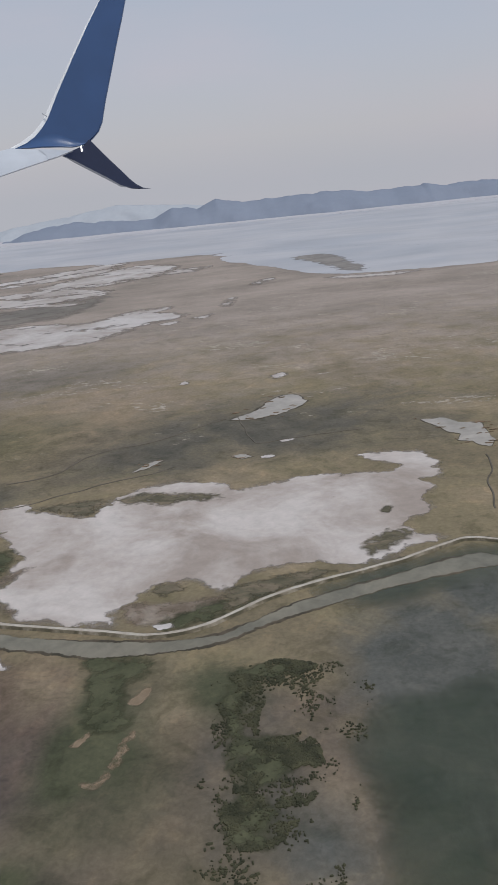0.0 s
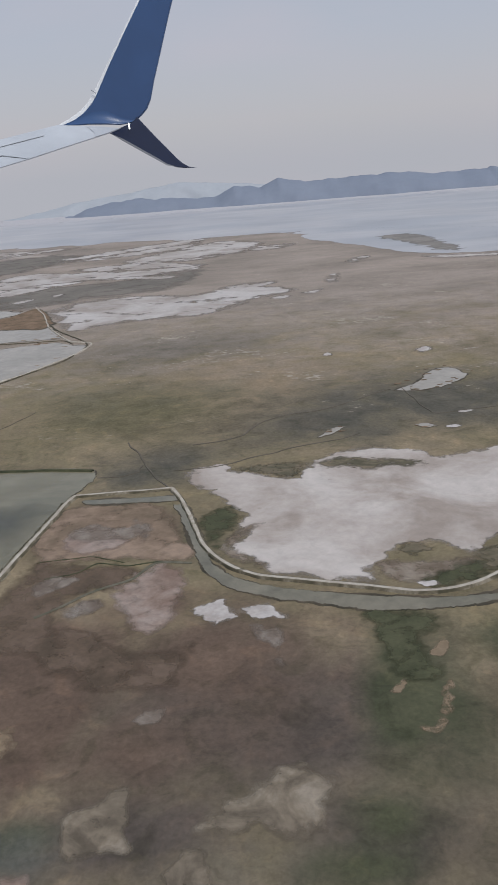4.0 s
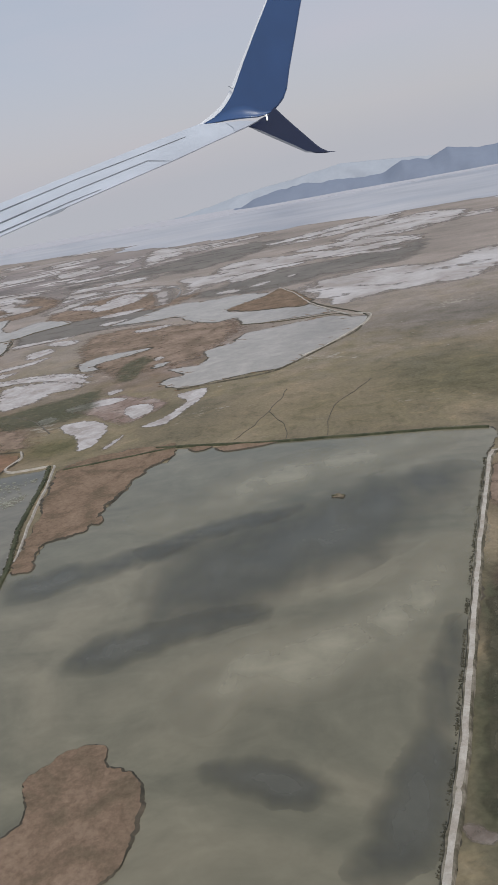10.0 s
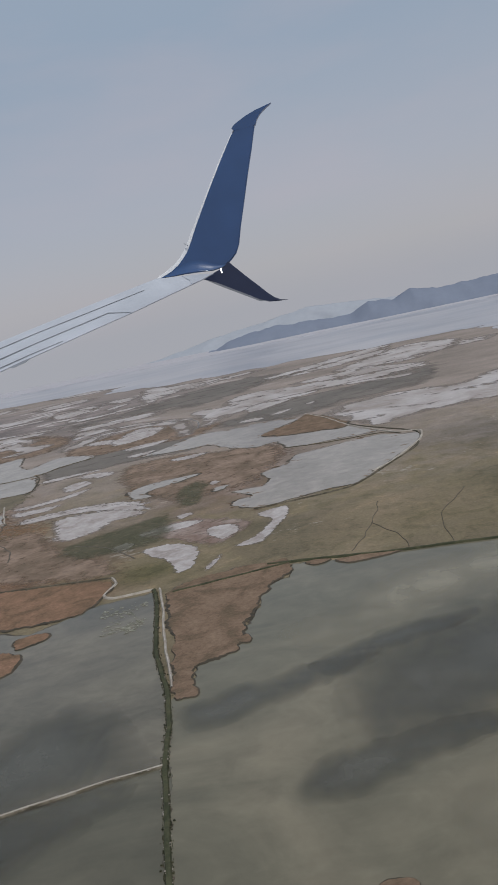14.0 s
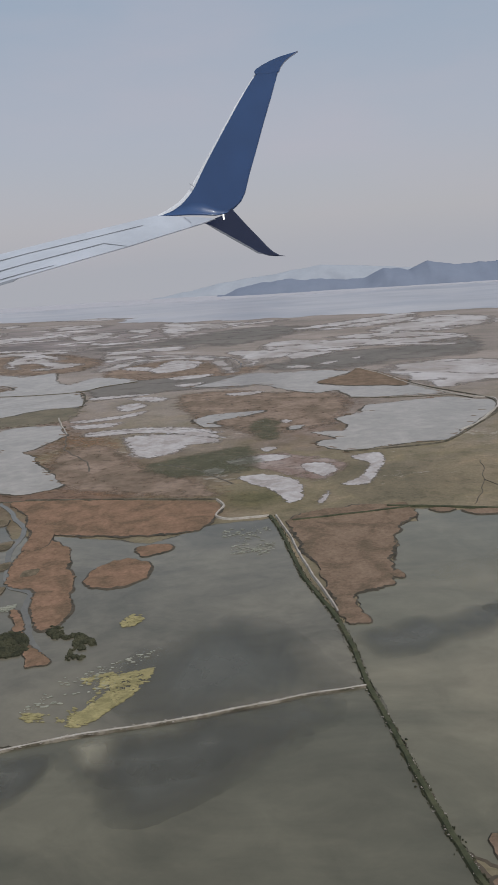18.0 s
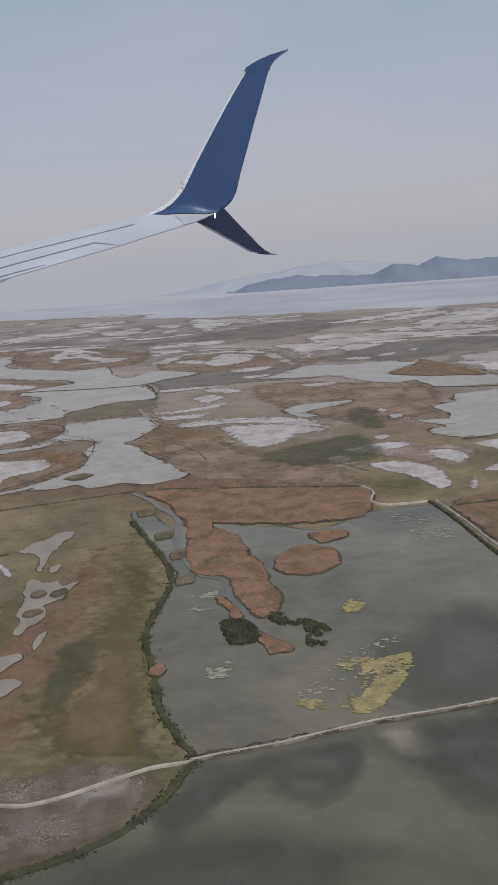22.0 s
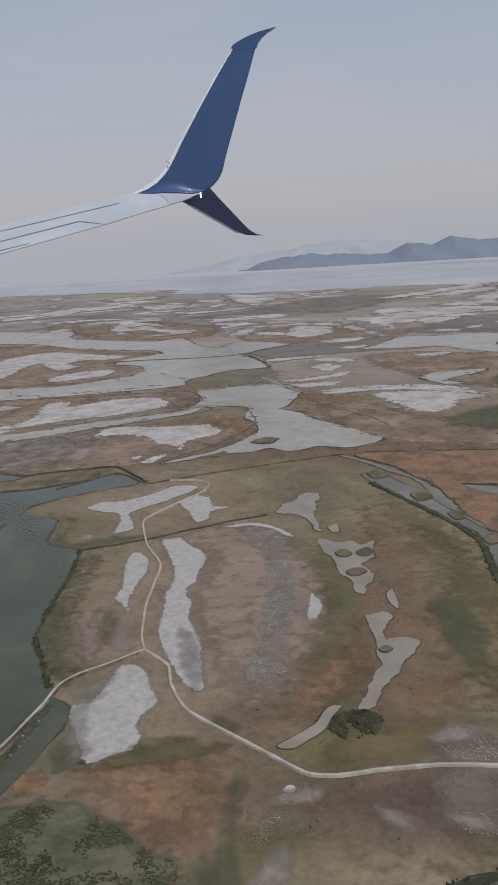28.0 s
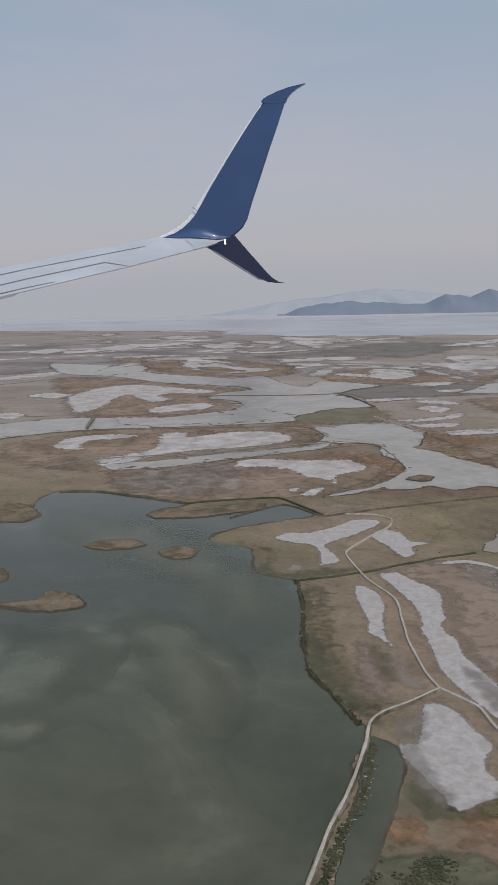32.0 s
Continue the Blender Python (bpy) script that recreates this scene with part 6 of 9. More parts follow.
sheet("salt_flat", "S", M_streaksalt, .3, "long pale wet flat on the far plain",
      [(-41.1, 267.2), (-36.8, 272.9), (-30.8, 269.1), (-29.7, 282.7), (-26.5, 294.3), (-18.1, 296.6), (-5.9, 289.6), (9.9, 286.0), (25.1, 282.4), (39.9, 288.0), (42.7, 283.3), (34.4, 270.9), (26.1, 265.6), (15.1, 266.1), (5.6, 263.8), (-3.6, 263.1), (-13.0, 260.8), (-18.6, 251.6), (-23.9, 240.0), (-28.0, 232.9), (-30.7, 226.8), (-32.8, 241.0), (-36.4, 254.7)])
sheet("salt_flat", "S", M_streaksalt, .3, "thin white salt streak on the far plain",
      [(-7.5, 299.4), (9.9, 306.3), (26.2, 302.2), (39.9, 288.0), (43.2, 285.2), (32.9, 282.6), (19.6, 284.7), (6.2, 288.8)])
sheet("salt_flat", "S", M_saltpatch, .2, "small white pool on the dark marsh",
      [(-19.3, 221.9), (-15.7, 224.9), (-12.0, 221.6), (-14.3, 218.1)])
sheet("salt_flat", "S", M_saltpatch, .2, "small white pool on the dark marsh",
      [(-10.2, 224.3), (-7.5, 229.2), (-4.2, 230.0), (-6.2, 224.6)])
sheet("salt_flat", "S", M_saltpatch, .2, "small white pool on the dark marsh",
      [(-0.3, 234.5), (2.9, 236.8), (1.6, 231.9)])
sheet("salt_flat", "S", M_streaksalt, .3, "white curl of salt on the marsh",
      [(-40.0, 250.8), (-37.1, 244.8), (-33.8, 232.2), (-31.9, 227.4), (-33.2, 220.9), (-35.4, 218.6), (-33.8, 227.2), (-36.0, 236.1)])
sheet("salt_flat", "S", M_saltpatch, .2, "thin white pool line in the dark marsh",
      [(-65.0, 184.6), (-59.9, 186.5), (-54.4, 186.8), (-49.1, 187.9), (-52.6, 184.5), (-58.8, 182.9), (-62.9, 181.5)])
sheet("salt_flat", "S", M_saltpatch, .2, "thin white pool line in the dark marsh",
      [(-51.2, 212.1), (-46.6, 215.3), (-38.9, 215.8), (-41.7, 209.7), (-47.7, 208.4)])
sheet("salt_flat", "S", M_saltpatch, .2, "thin white pool line in the dark marsh",
      [(-46.6, 199.1), (-42.4, 201.1), (-39.2, 201.5), (-41.2, 196.8), (-44.7, 195.6)])
sheet("salt_flat", "S", M_saltpatch, .2, "thin white pool line in the dark marsh",
      [(-31.8, 180.8), (-27.3, 182.1), (-22.7, 181.8), (-25.8, 177.6), (-29.7, 178.4)])
sheet("salt_flat", "S", M_saltpatch, .2, "small salt patch in brown marsh",
      [(-17.5, 146.0), (-16.4, 147.3), (-15.4, 145.9), (-16.3, 144.0)])
sheet("salt_flat", "S", M_saltpatch, .2, "white salt patch among green marsh",
      [(-20.1, 124.2), (-18.2, 125.7), (-17.2, 124.2), (-18.7, 122.3)])
sheet("dark_flat", "F", M_darkfield, .4, "dark grey-green band across the far marsh",
      [(-100.8, 314.3), (-85.3, 312.4), (-69.7, 330.2), (-57.8, 354.3), (-48.0, 363.4), (-27.7, 370.1), (-17.3, 363.7), (-7.8, 345.8), (-17.8, 321.8), (-30.8, 299.6), (-42.4, 285.7), (-55.1, 296.2), (-74.3, 301.0), (-91.1, 292.9)])
sheet("dark_flat", "F", M_darkfield, .4, "dark marsh band before the pale inlet",
      [(-30.0, 221.6), (-22.1, 236.3), (-11.5, 251.8), (3.2, 256.8), (18.0, 260.4), (33.7, 267.5), (46.2, 273.8), (35.4, 229.1), (25.1, 224.5), (15.4, 222.4), (5.2, 214.5), (-4.1, 211.4), (-19.0, 215.9)])
sheet("dark_flat", "F", M_darkfield, .3, "dark marsh band between pale pools",
      [(-71.8, 199.9), (-65.9, 207.7), (-59.1, 212.7), (-50.0, 214.7), (-40.8, 216.8), (-34.2, 211.4), (-25.1, 213.4), (-27.5, 189.8), (-35.5, 189.0), (-41.2, 189.7), (-49.1, 186.3), (-56.7, 182.9), (-64.2, 182.7)])
sheet("grass_belt", "R", M_olivedark, .3, "olive grass bank between two pools",
      [(-82.2, 161.9), (-78.0, 167.9), (-72.4, 175.4), (-65.2, 175.7), (-61.6, 165.6), (-62.5, 156.8), (-66.4, 154.0), (-72.0, 153.0), (-76.6, 152.8), (-81.2, 155.8)])
sheet("weed_bed", "V", M_darksilt, .4, "dark deep part of the weedy pond",
      [(-24.70, 54.91), (-20.80, 59.24), (-17.0, 62.0), (-13.67, 58.60), (-10.98, 53.85), (-9.56, 50.95), (-12.41, 50.02), (-15.60, 48.79), (-18.71, 47.27), (-21.68, 47.10), (-24.02, 49.32)])
sheet("weed_bed", "V", M_darksilt, .4, "dark weed bed below the stone dike",
      [(-26.33, 42.76), (-24.17, 44.58), (-20.96, 45.15), (-18.06, 45.93), (-15.16, 46.22), (-11.98, 45.17), (-13.87, 43.03), (-16.49, 40.58), (-19.18, 38.39), (-21.50, 37.33), (-22.91, 38.51), (-24.97, 40.81)])
sheet("weed_bed", "V", M_darksilt, .4, "dark weed bed below the stone dike",
      [(-32.86, 38.61), (-31.99, 40.56), (-29.88, 42.08), (-28.43, 42.85), (-27.96, 40.67), (-28.99, 38.72), (-31.02, 37.62)])
sheet("weed_bed", "V", M_darksilt, .4, "dark weed bed near the grassy bank",
      [(-39.49, 36.96), (-37.88, 38.77), (-35.64, 40.18), (-32.58, 41.64), (-34.66, 39.15), (-36.71, 37.33), (-38.16, 36.05)])
sheet("silt_reflection", "V", M_palesilt, .4, "pale silt cloud in the pond",
      [(-26.63, 44.10), (-24.90, 44.86), (-23.79, 44.20), (-23.20, 42.34), (-23.99, 41.19), (-25.39, 41.89)])
sheet("salt_flat", "S", M_saltpatch, .25, "pale salt crust on the tongue of land",
      [(-137.3, 195.2), (-135.1, 210.2), (-131.3, 217.7), (-124.0, 220.0), (-114.6, 213.7), (-107.2, 208.2), (-100.8, 204.2), (-104.7, 199.3), (-110.9, 201.1), (-114.8, 196.4), (-110.3, 189.7), (-114.7, 185.7), (-122.5, 198.6), (-124.8, 191.8), (-124.5, 178.5), (-128.1, 170.5)])
sheet("salt_flat", "S", M_saltpatch, .25, "white salt crust on the tongue of land",
      [(-113.1, 174.2), (-110.3, 178.9), (-106.9, 181.2), (-101.4, 183.0), (-98.9, 179.1), (-100.5, 173.3), (-105.7, 170.9), (-108.9, 168.8), (-111.3, 169.4)])
sheet("salt_flat", "S", M_streaksalt, .25, "curled salt ring on the far marsh",
      [(-121.2, 280.6), (-117.7, 288.7), (-111.1, 285.9), (-100.5, 268.5), (-92.1, 261.7), (-87.2, 256.4), (-91.6, 248.7), (-97.3, 244.8), (-103.4, 250.0), (-98.6, 254.4), (-107.8, 266.3), (-113.3, 265.1), (-107.2, 251.5), (-112.0, 253.3), (-118.1, 265.2)])
sheet("salt_flat", "S", M_streaksalt, .3, "thin salt line on the far marsh",
      [(-139.7, 302.3), (-127.9, 307.8), (-114.8, 308.5), (-102.1, 298.3), (-114.8, 295.5), (-135.7, 294.4)])
sheet("salt_flat", "S", M_streaksalt, .3, "thin salt line on the far marsh",
      [(-186.8, 349.5), (-172.9, 353.6), (-161.1, 358.9), (-166.2, 339.8), (-178.7, 333.1)])
sheet("salt_flat", "S", M_streaksalt, .3, "thin salt line on the far marsh",
      [(-170.6, 381.9), (-150.6, 390.8), (-130.4, 389.6), (-140.5, 369.0), (-156.6, 359.5)])
sheet("salt_flat", "S", M_streaksalt, .3, "pale salt patch on the far marsh",
      [(-128.4, 375.0), (-115.4, 377.6), (-102.7, 363.8), (-110.4, 344.1), (-122.1, 356.1)])
sheet("salt_flat", "S", M_streaksalt, .3, "white salt patch on the far marsh",
      [(-86.0, 273.3), (-80.1, 278.3), (-73.9, 275.6), (-68.2, 267.5), (-73.4, 262.6), (-80.2, 263.7)])
sheet("salt_flat", "S", M_streaksalt, .3, "white salt patch on the far marsh",
      [(-78.8, 236.6), (-75.7, 248.7), (-71.6, 256.8), (-67.9, 252.0), (-70.6, 237.8), (-75.8, 232.7)])
sheet("salt_flat", "S", M_streaksalt, .3, "thin white salt curve round the marsh",
      [(-73.0, 250.8), (-62.5, 259.8), (-51.6, 260.4), (-43.8, 255.4), (-38.0, 241.6), (-33.7, 226.7), (-32.7, 217.1), (-36.4, 217.2), (-39.5, 231.8), (-45.2, 247.6), (-55.4, 255.1), (-66.1, 254.6)])
sheet("salt_flat", "S", M_saltpatch, .25, "pinkish salt crust on the marsh",
      [(-60.1, 233.9), (-55.8, 242.5), (-50.5, 245.0), (-47.1, 239.1), (-46.2, 232.9), (-51.2, 225.1), (-57.1, 224.6)])
sheet("salt_flat", "S", M_saltpatch, .25, "long white salt flat in brown marsh",
      [(-103.5, 131.9), (-104.5, 139.5), (-104.4, 144.6), (-100.5, 144.9), (-99.6, 140.6), (-96.7, 142.0), (-93.5, 144.6), (-90.0, 145.5), (-84.7, 144.9), (-81.1, 140.0), (-81.9, 135.7), (-85.8, 132.7), (-90.2, 130.4), (-94.7, 129.4), (-98.6, 128.0), (-102.1, 125.3), (-105.4, 121.5), (-110.0, 119.3), (-111.5, 123.3), (-106.8, 125.7)])
sheet("salt_flat", "S", M_saltpatch, .2, "white salt flat beside the creek",
      [(-89.2, 116.7), (-88.7, 120.7), (-85.9, 122.2), (-80.3, 120.5), (-76.3, 120.6), (-72.4, 120.7), (-70.0, 115.8), (-71.1, 113.5), (-73.6, 111.9), (-74.8, 109.8), (-74.6, 106.0), (-76.7, 108.8), (-79.3, 110.8), (-80.9, 114.4), (-84.4, 116.3)])
sheet("salt_flat", "S", M_mudcrust, .3, "grey salt crust on the marsh",
      [(-105.8, 108.0), (-104.0, 112.2), (-101.6, 118.0), (-97.2, 121.0), (-90.4, 118.4), (-87.5, 111.0), (-90.7, 109.0), (-95.0, 107.1), (-99.4, 105.9)])
sheet("salt_flat", "S", M_crustfield, .3, "pale curled crust on the marsh",
      [(-98.6, 105.8), (-95.3, 110.9), (-90.5, 111.5), (-87.7, 110.4), (-85.9, 105.8), (-87.0, 103.1), (-89.7, 101.8), (-93.2, 103.4)])
sheet("salt_flat", "S", M_saltpatch, .15, "small white salt patch in brown marsh",
      [(-79.4, 100.4), (-78.7, 102.6), (-77.7, 103.5), (-76.6, 104.0), (-77.3, 101.3), (-78.3, 99.8)])
sheet("salt_flat", "S", M_saltpatch, .15, "small white salt patch in brown marsh",
      [(-81.4, 102.4), (-80.5, 103.9), (-79.7, 104.1), (-80.3, 102.2)])
sheet("salt_flat", "S", M_saltpatch, .2, "long white salt arc across the marsh",
      [(-54.8, 140.8), (-48.5, 143.8), (-42.4, 144.1), (-34.6, 142.4), (-28.9, 137.4), (-26.9, 133.9), (-30.3, 135.2), (-37.1, 139.7), (-44.7, 141.3), (-50.9, 140.0)])
sheet("salt_flat", "S", M_saltisle, .12, "white salt strip beside the gravel track",
      [(-72.5, 72.3), (-71.6, 72.6), (-70.7, 72.8), (-69.6, 70.7), (-68.5, 69.4), (-67.8, 68.0), (-67.8, 66.0), (-68.1, 64.3), (-68.2, 62.5), (-68.7, 61.4), (-68.60, 59.92), (-67.99, 58.47), (-68.07, 56.19), (-67.43, 54.37), (-66.80, 52.25), (-66.42, 49.91), (-66.12, 47.42), (-65.83, 45.97), (-66.54, 45.99), (-67.40, 47.07), (-68.12, 48.54), (-68.72, 50.02), (-69.45, 51.82), (-70.15, 54.69), (-70.14, 56.77), (-70.4, 60.2), (-70.1, 63.3), (-70.5, 65.9), (-71.5, 69.1)])
sheet("salt_flat", "S", M_saltisle, .1, "thin white salt patch beside the track",
      [(-74.8, 69.4), (-73.8, 69.1), (-72.9, 67.4), (-72.7, 65.1), (-73.0, 63.0), (-73.2, 61.0), (-73.19, 59.19), (-72.71, 57.20), (-73.35, 58.20), (-73.97, 59.24), (-74.53, 59.88), (-74.3, 61.6), (-74.5, 63.8), (-74.9, 66.3)])
sheet("salt_flat", "S", M_crustfield, .12, "grey salt crust beside the track",
      [(-73.54, 56.96), (-72.72, 56.45), (-71.76, 52.90), (-71.22, 51.43), (-72.31, 51.33), (-73.41, 52.17), (-73.50, 54.26)])
sheet("salt_flat", "S", M_crustfield, .15, "grey salt crust on the shore flat",
      [(-75.87, 54.64), (-75.06, 55.85), (-74.30, 54.30), (-73.66, 51.79), (-74.31, 50.65), (-75.28, 52.26)])
sheet("salt_flat", "S", M_saltisle, .12, "white salt patch below the track fork",
      [(-71.97, 49.21), (-71.15, 49.61), (-70.16, 48.70), (-69.39, 46.76), (-68.67, 44.83), (-69.41, 43.54), (-69.52, 42.36), (-69.05, 41.26), (-69.42, 40.19), (-70.41, 39.68), (-71.73, 39.08), (-72.30, 40.18), (-72.98, 41.76), (-73.93, 43.64), (-73.93, 44.90), (-72.95, 45.11), (-72.39, 46.88)])
sheet("salt_flat", "S", M_saltisle, .12, "white salt patch crossed by the track",
      [(-82.3, 82.8), (-81.1, 84.6), (-78.8, 84.7), (-76.3, 86.4), (-74.0, 88.9), (-72.6, 89.6), (-70.7, 88.8), (-71.7, 86.6), (-73.9, 84.0), (-75.7, 82.3), (-77.1, 80.4), (-76.1, 77.1), (-76.0, 75.5), (-77.7, 74.7), (-77.6, 78.1), (-78.5, 80.6), (-80.2, 81.3)])
sheet("salt_flat", "S", M_saltisle, .1, "small white salt patch in the track loop",
      [(-72.2, 83.1), (-71.5, 84.7), (-70.6, 85.8), (-69.0, 84.5), (-68.3, 81.7), (-66.2, 81.2), (-68.5, 79.9), (-68.4, 77.9), (-69.4, 76.8), (-70.2, 78.0), (-70.8, 80.2)])
sheet("salt_flat", "S", M_crustfield, .1, "small pale crust patch by the pond",
      [(-80.9, 73.3), (-80.4, 75.1), (-79.3, 74.3), (-79.4, 72.9)])
sheet("salt_flat", "S", M_saltisle, .08, "thin white salt arc on the dry flat",
      [(-66.8, 75.1), (-65.3, 75.9), (-63.8, 76.1), (-62.3, 75.3), (-60.8, 73.6), (-59.8, 71.8), (-60.6, 72.1), (-62.1, 74.2), (-64.1, 75.2), (-65.7, 75.0)])
sheet("salt_flat", "S", M_saltisle, .1, "small white salt patch on the dry flat",
      [(-58.64, 59.50), (-58.12, 58.26), (-57.88, 56.99), (-58.34, 55.45), (-58.91, 54.43), (-59.11, 55.68), (-58.95, 57.53)])
sheet("salt_flat", "S", M_crustfield, .2, "pale crust streaks on the dry grassland",
      [(-56.54, 35.44), (-55.43, 34.83), (-54.28, 33.97), (-53.83, 33.13), (-55.22, 33.26), (-56.25, 34.01)])
sheet("salt_flat", "S", M_crustfield, .2, "white crust veil on the dry grassland",
      [(-62.76, 29.56), (-62.16, 31.72), (-61.48, 32.80), (-60.46, 32.65), (-60.25, 31.37), (-60.91, 29.54)])
sheet("salt_flat", "S", M_saltisle, .06, "small white crust patch beside the track",
      [(-60.98, 36.56), (-60.67, 36.98), (-60.28, 36.80), (-60.36, 36.38), (-60.77, 36.27)])
sheet("salt_flat", "S", M_crustfield, .15, "grey salt crust beside the track",
      [(-61.69, 35.75), (-60.89, 36.56), (-59.59, 36.87), (-58.77, 36.51), (-59.41, 35.62), (-60.54, 35.40)])
sheet("salt_flat", "S", M_crustfield, .15, "pale crust rim on the grassland",
      [(-62.90, 34.21), (-62.70, 35.77), (-62.17, 36.80), (-61.29, 37.22), (-61.75, 36.50), (-62.36, 35.56), (-62.55, 34.20)])
sheet("grass_belt", "R", M_olivedark, .25, "dark green weed patch on the salt marsh",
      [(-97.5, 115.2), (-95.8, 119.2), (-94.0, 122.3), (-92.4, 121.7), (-91.1, 114.6), (-92.1, 110.4), (-94.7, 109.2)])
sheet("creek_pool", "W", M_poolgrey, .06, "grey creek pool beside the thicket",
      [(-61.29, 40.16), (-60.17, 41.15), (-59.07, 42.18), (-58.35, 43.62), (-57.82, 43.95), (-57.40, 43.82), (-58.10, 42.81), (-58.55, 41.63), (-59.42, 40.71), (-60.40, 39.94)])
sheet("islet", "R", M_isle, .04, "tiny bare islet in the pool",
      [(-56.3, 67.3), (-55.9, 67.9), (-55.3, 67.9), (-54.9, 67.1), (-55.3, 66.4), (-56.0, 66.5)])
sheet("islet", "R", M_isle, .04, "tiny bare islet in the pool",
      [(-55.6, 63.3), (-55.0, 63.8), (-54.3, 63.8), (-54.0, 63.2), (-54.7, 62.4), (-55.4, 62.5)])
sheet("islet", "R", M_isle, .04, "tiny bare islet in the pool",
      [(-54.46, 50.32), (-53.95, 50.68), (-53.55, 50.35), (-53.92, 49.92), (-54.29, 49.94)])
sheet("islet", "R", M_isle, .04, "low bare islet in the pool",
      [(-54.4, 67.5), (-53.4, 68.2), (-53.0, 67.4), (-53.6, 66.4), (-54.3, 66.7)])
ribbon("trail", M_sand, .03, .0, "pale worn trail over the rust grass",
       [(-67.79, 37.95), (-66.92, 38.95), (-66.06, 38.84), (-64.85, 39.14), (-64.46, 38.42)])
ribbon("trail", M_sand, .03, .0, "pale worn trail over the rust grass",
       [(-67.60, 37.59), (-66.61, 38.20), (-65.70, 37.90), (-65.30, 38.35)])
ribbon("trail", M_sand, .03, .0, "pale worn trail over the rust grass",
       [(-65.97, 39.90), (-65.20, 40.12), (-63.96, 40.24)])
ribbon("trail", M_sand, .03, .0, "pale worn trail over the rust grass",
       [(-65.89, 36.34), (-65.05, 36.74), (-64.68, 36.14)])
ribbon("trail", M_sand, .03, .0, "pale worn trail over the rust grass",
       [(-65.04, 36.66), (-64.80, 35.01), (-64.86, 33.87)])
sheet("weed_bed", "V", M_darksilt, .5, "dark weed streak under the murky pond",
      [(6.66, 54.48), (7.6, 60.2), (10.6, 64.0), (15.1, 67.5), (21.1, 71.3), (26.6, 74.0), (32.3, 74.6), (34.6, 73.5), (32.7, 68.4), (28.6, 62.2), (24.48, 57.84), (20.64, 55.15), (15.49, 51.87), (10.98, 49.55), (8.84, 48.45)])
sheet("weed_bed", "V", M_darksilt, .5, "thin dark weed streak under the pond",
      [(3.6, 63.0), (7.7, 66.6), (13.8, 68.4), (18.6, 69.0), (15.3, 66.5), (10.5, 64.4), (5.3, 61.1)])
sheet("silt_reflection", "V", M_palesilt, .5, "pale silt streak across the murky pond",
      [(11.98, 39.72), (13.02, 43.12), (15.97, 46.43), (19.58, 48.42), (24.60, 51.36), (28.72, 56.42), (32.1, 62.8), (33.5, 64.8), (32.82, 56.60), (31.57, 51.64), (29.32, 47.54), (25.73, 42.94), (21.64, 40.93), (17.47, 40.37), (14.52, 38.43)])
sheet("silt_reflection", "V", M_palesilt, .5, "pale silt streak along the pond's far side",
      [(0.9, 70.5), (5.8, 73.4), (10.9, 79.6), (18.5, 83.5), (27.4, 85.6), (35.2, 84.9), (31.3, 80.1), (24.1, 76.3), (17.4, 73.5), (11.2, 70.2), (5.4, 67.1)])
sheet("weed_bed", "V", M_darksilt, .5, "dark weed streak along the gravel dike",
      [(27.26, 36.09), (28.31, 42.60), (30.50, 48.06), (30.89, 46.62), (29.79, 39.14), (28.93, 33.78), (28.23, 29.44), (25.97, 27.48), (23.83, 27.65), (24.80, 30.42)])
sheet("weed_bed", "V", M_darksilt, .5, "dark weed patch under the murky pond",
      [(15.18, 34.34), (17.43, 35.37), (20.80, 34.60), (23.35, 32.36), (21.38, 31.80), (18.23, 32.47)])
sheet("weed_bed", "V", M_darksilt, .5, "dark weed streak beside the reed peninsula",
      [(-7.67, 58.53), (-4.31, 59.94), (-0.2, 62.1), (4.7, 63.1), (8.6, 63.0), (4.8, 60.1), (0.32, 57.40), (-3.54, 55.50), (-6.31, 55.65)])
sheet("weed_bed", "V", M_darksilt, .5, "dark weed bed under the murky pond",
      [(2.26, 46.37), (4.40, 48.77), (8.31, 49.83), (12.30, 50.91), (16.32, 51.67), (16.82, 50.06), (12.78, 48.08), (8.96, 46.20), (6.04, 44.77), (3.53, 44.36)])
sheet("salt_flat", "S", M_pink, .3, "pinkish salt crust on the marsh",
      [(-24.9, 116.9), (-21.9, 120.4), (-17.4, 121.6), (-13.2, 119.3), (-8.4, 115.9), (-5.8, 113.2), (-7.8, 107.3), (-10.4, 104.0), (-13.3, 105.6), (-17.0, 109.4), (-20.2, 112.1), (-23.1, 113.4)])
sheet("salt_flat", "S", M_saltpatch, .12, "white salt patch among green marsh",
      [(-21.8, 107.4), (-19.4, 108.7), (-16.7, 108.1), (-14.1, 105.7), (-12.7, 102.0), (-12.8, 95.8), (-14.3, 94.7), (-15.5, 97.9), (-17.3, 101.4), (-19.9, 104.1)])
sheet("salt_flat", "S", M_saltpatch, .12, "white salt patch among brown marsh",
      [(-13.0, 113.0), (-10.9, 114.1), (-8.7, 112.9), (-8.0, 109.2), (-9.7, 106.5), (-11.1, 108.0), (-12.2, 109.6)])
sheet("salt_flat", "S", M_saltpatch, .12, "white salt streak among green marsh",
      [(-24.4, 116.8), (-21.4, 119.2), (-17.5, 120.1), (-14.5, 118.6), (-16.8, 116.3), (-20.2, 115.7), (-22.7, 114.6)])
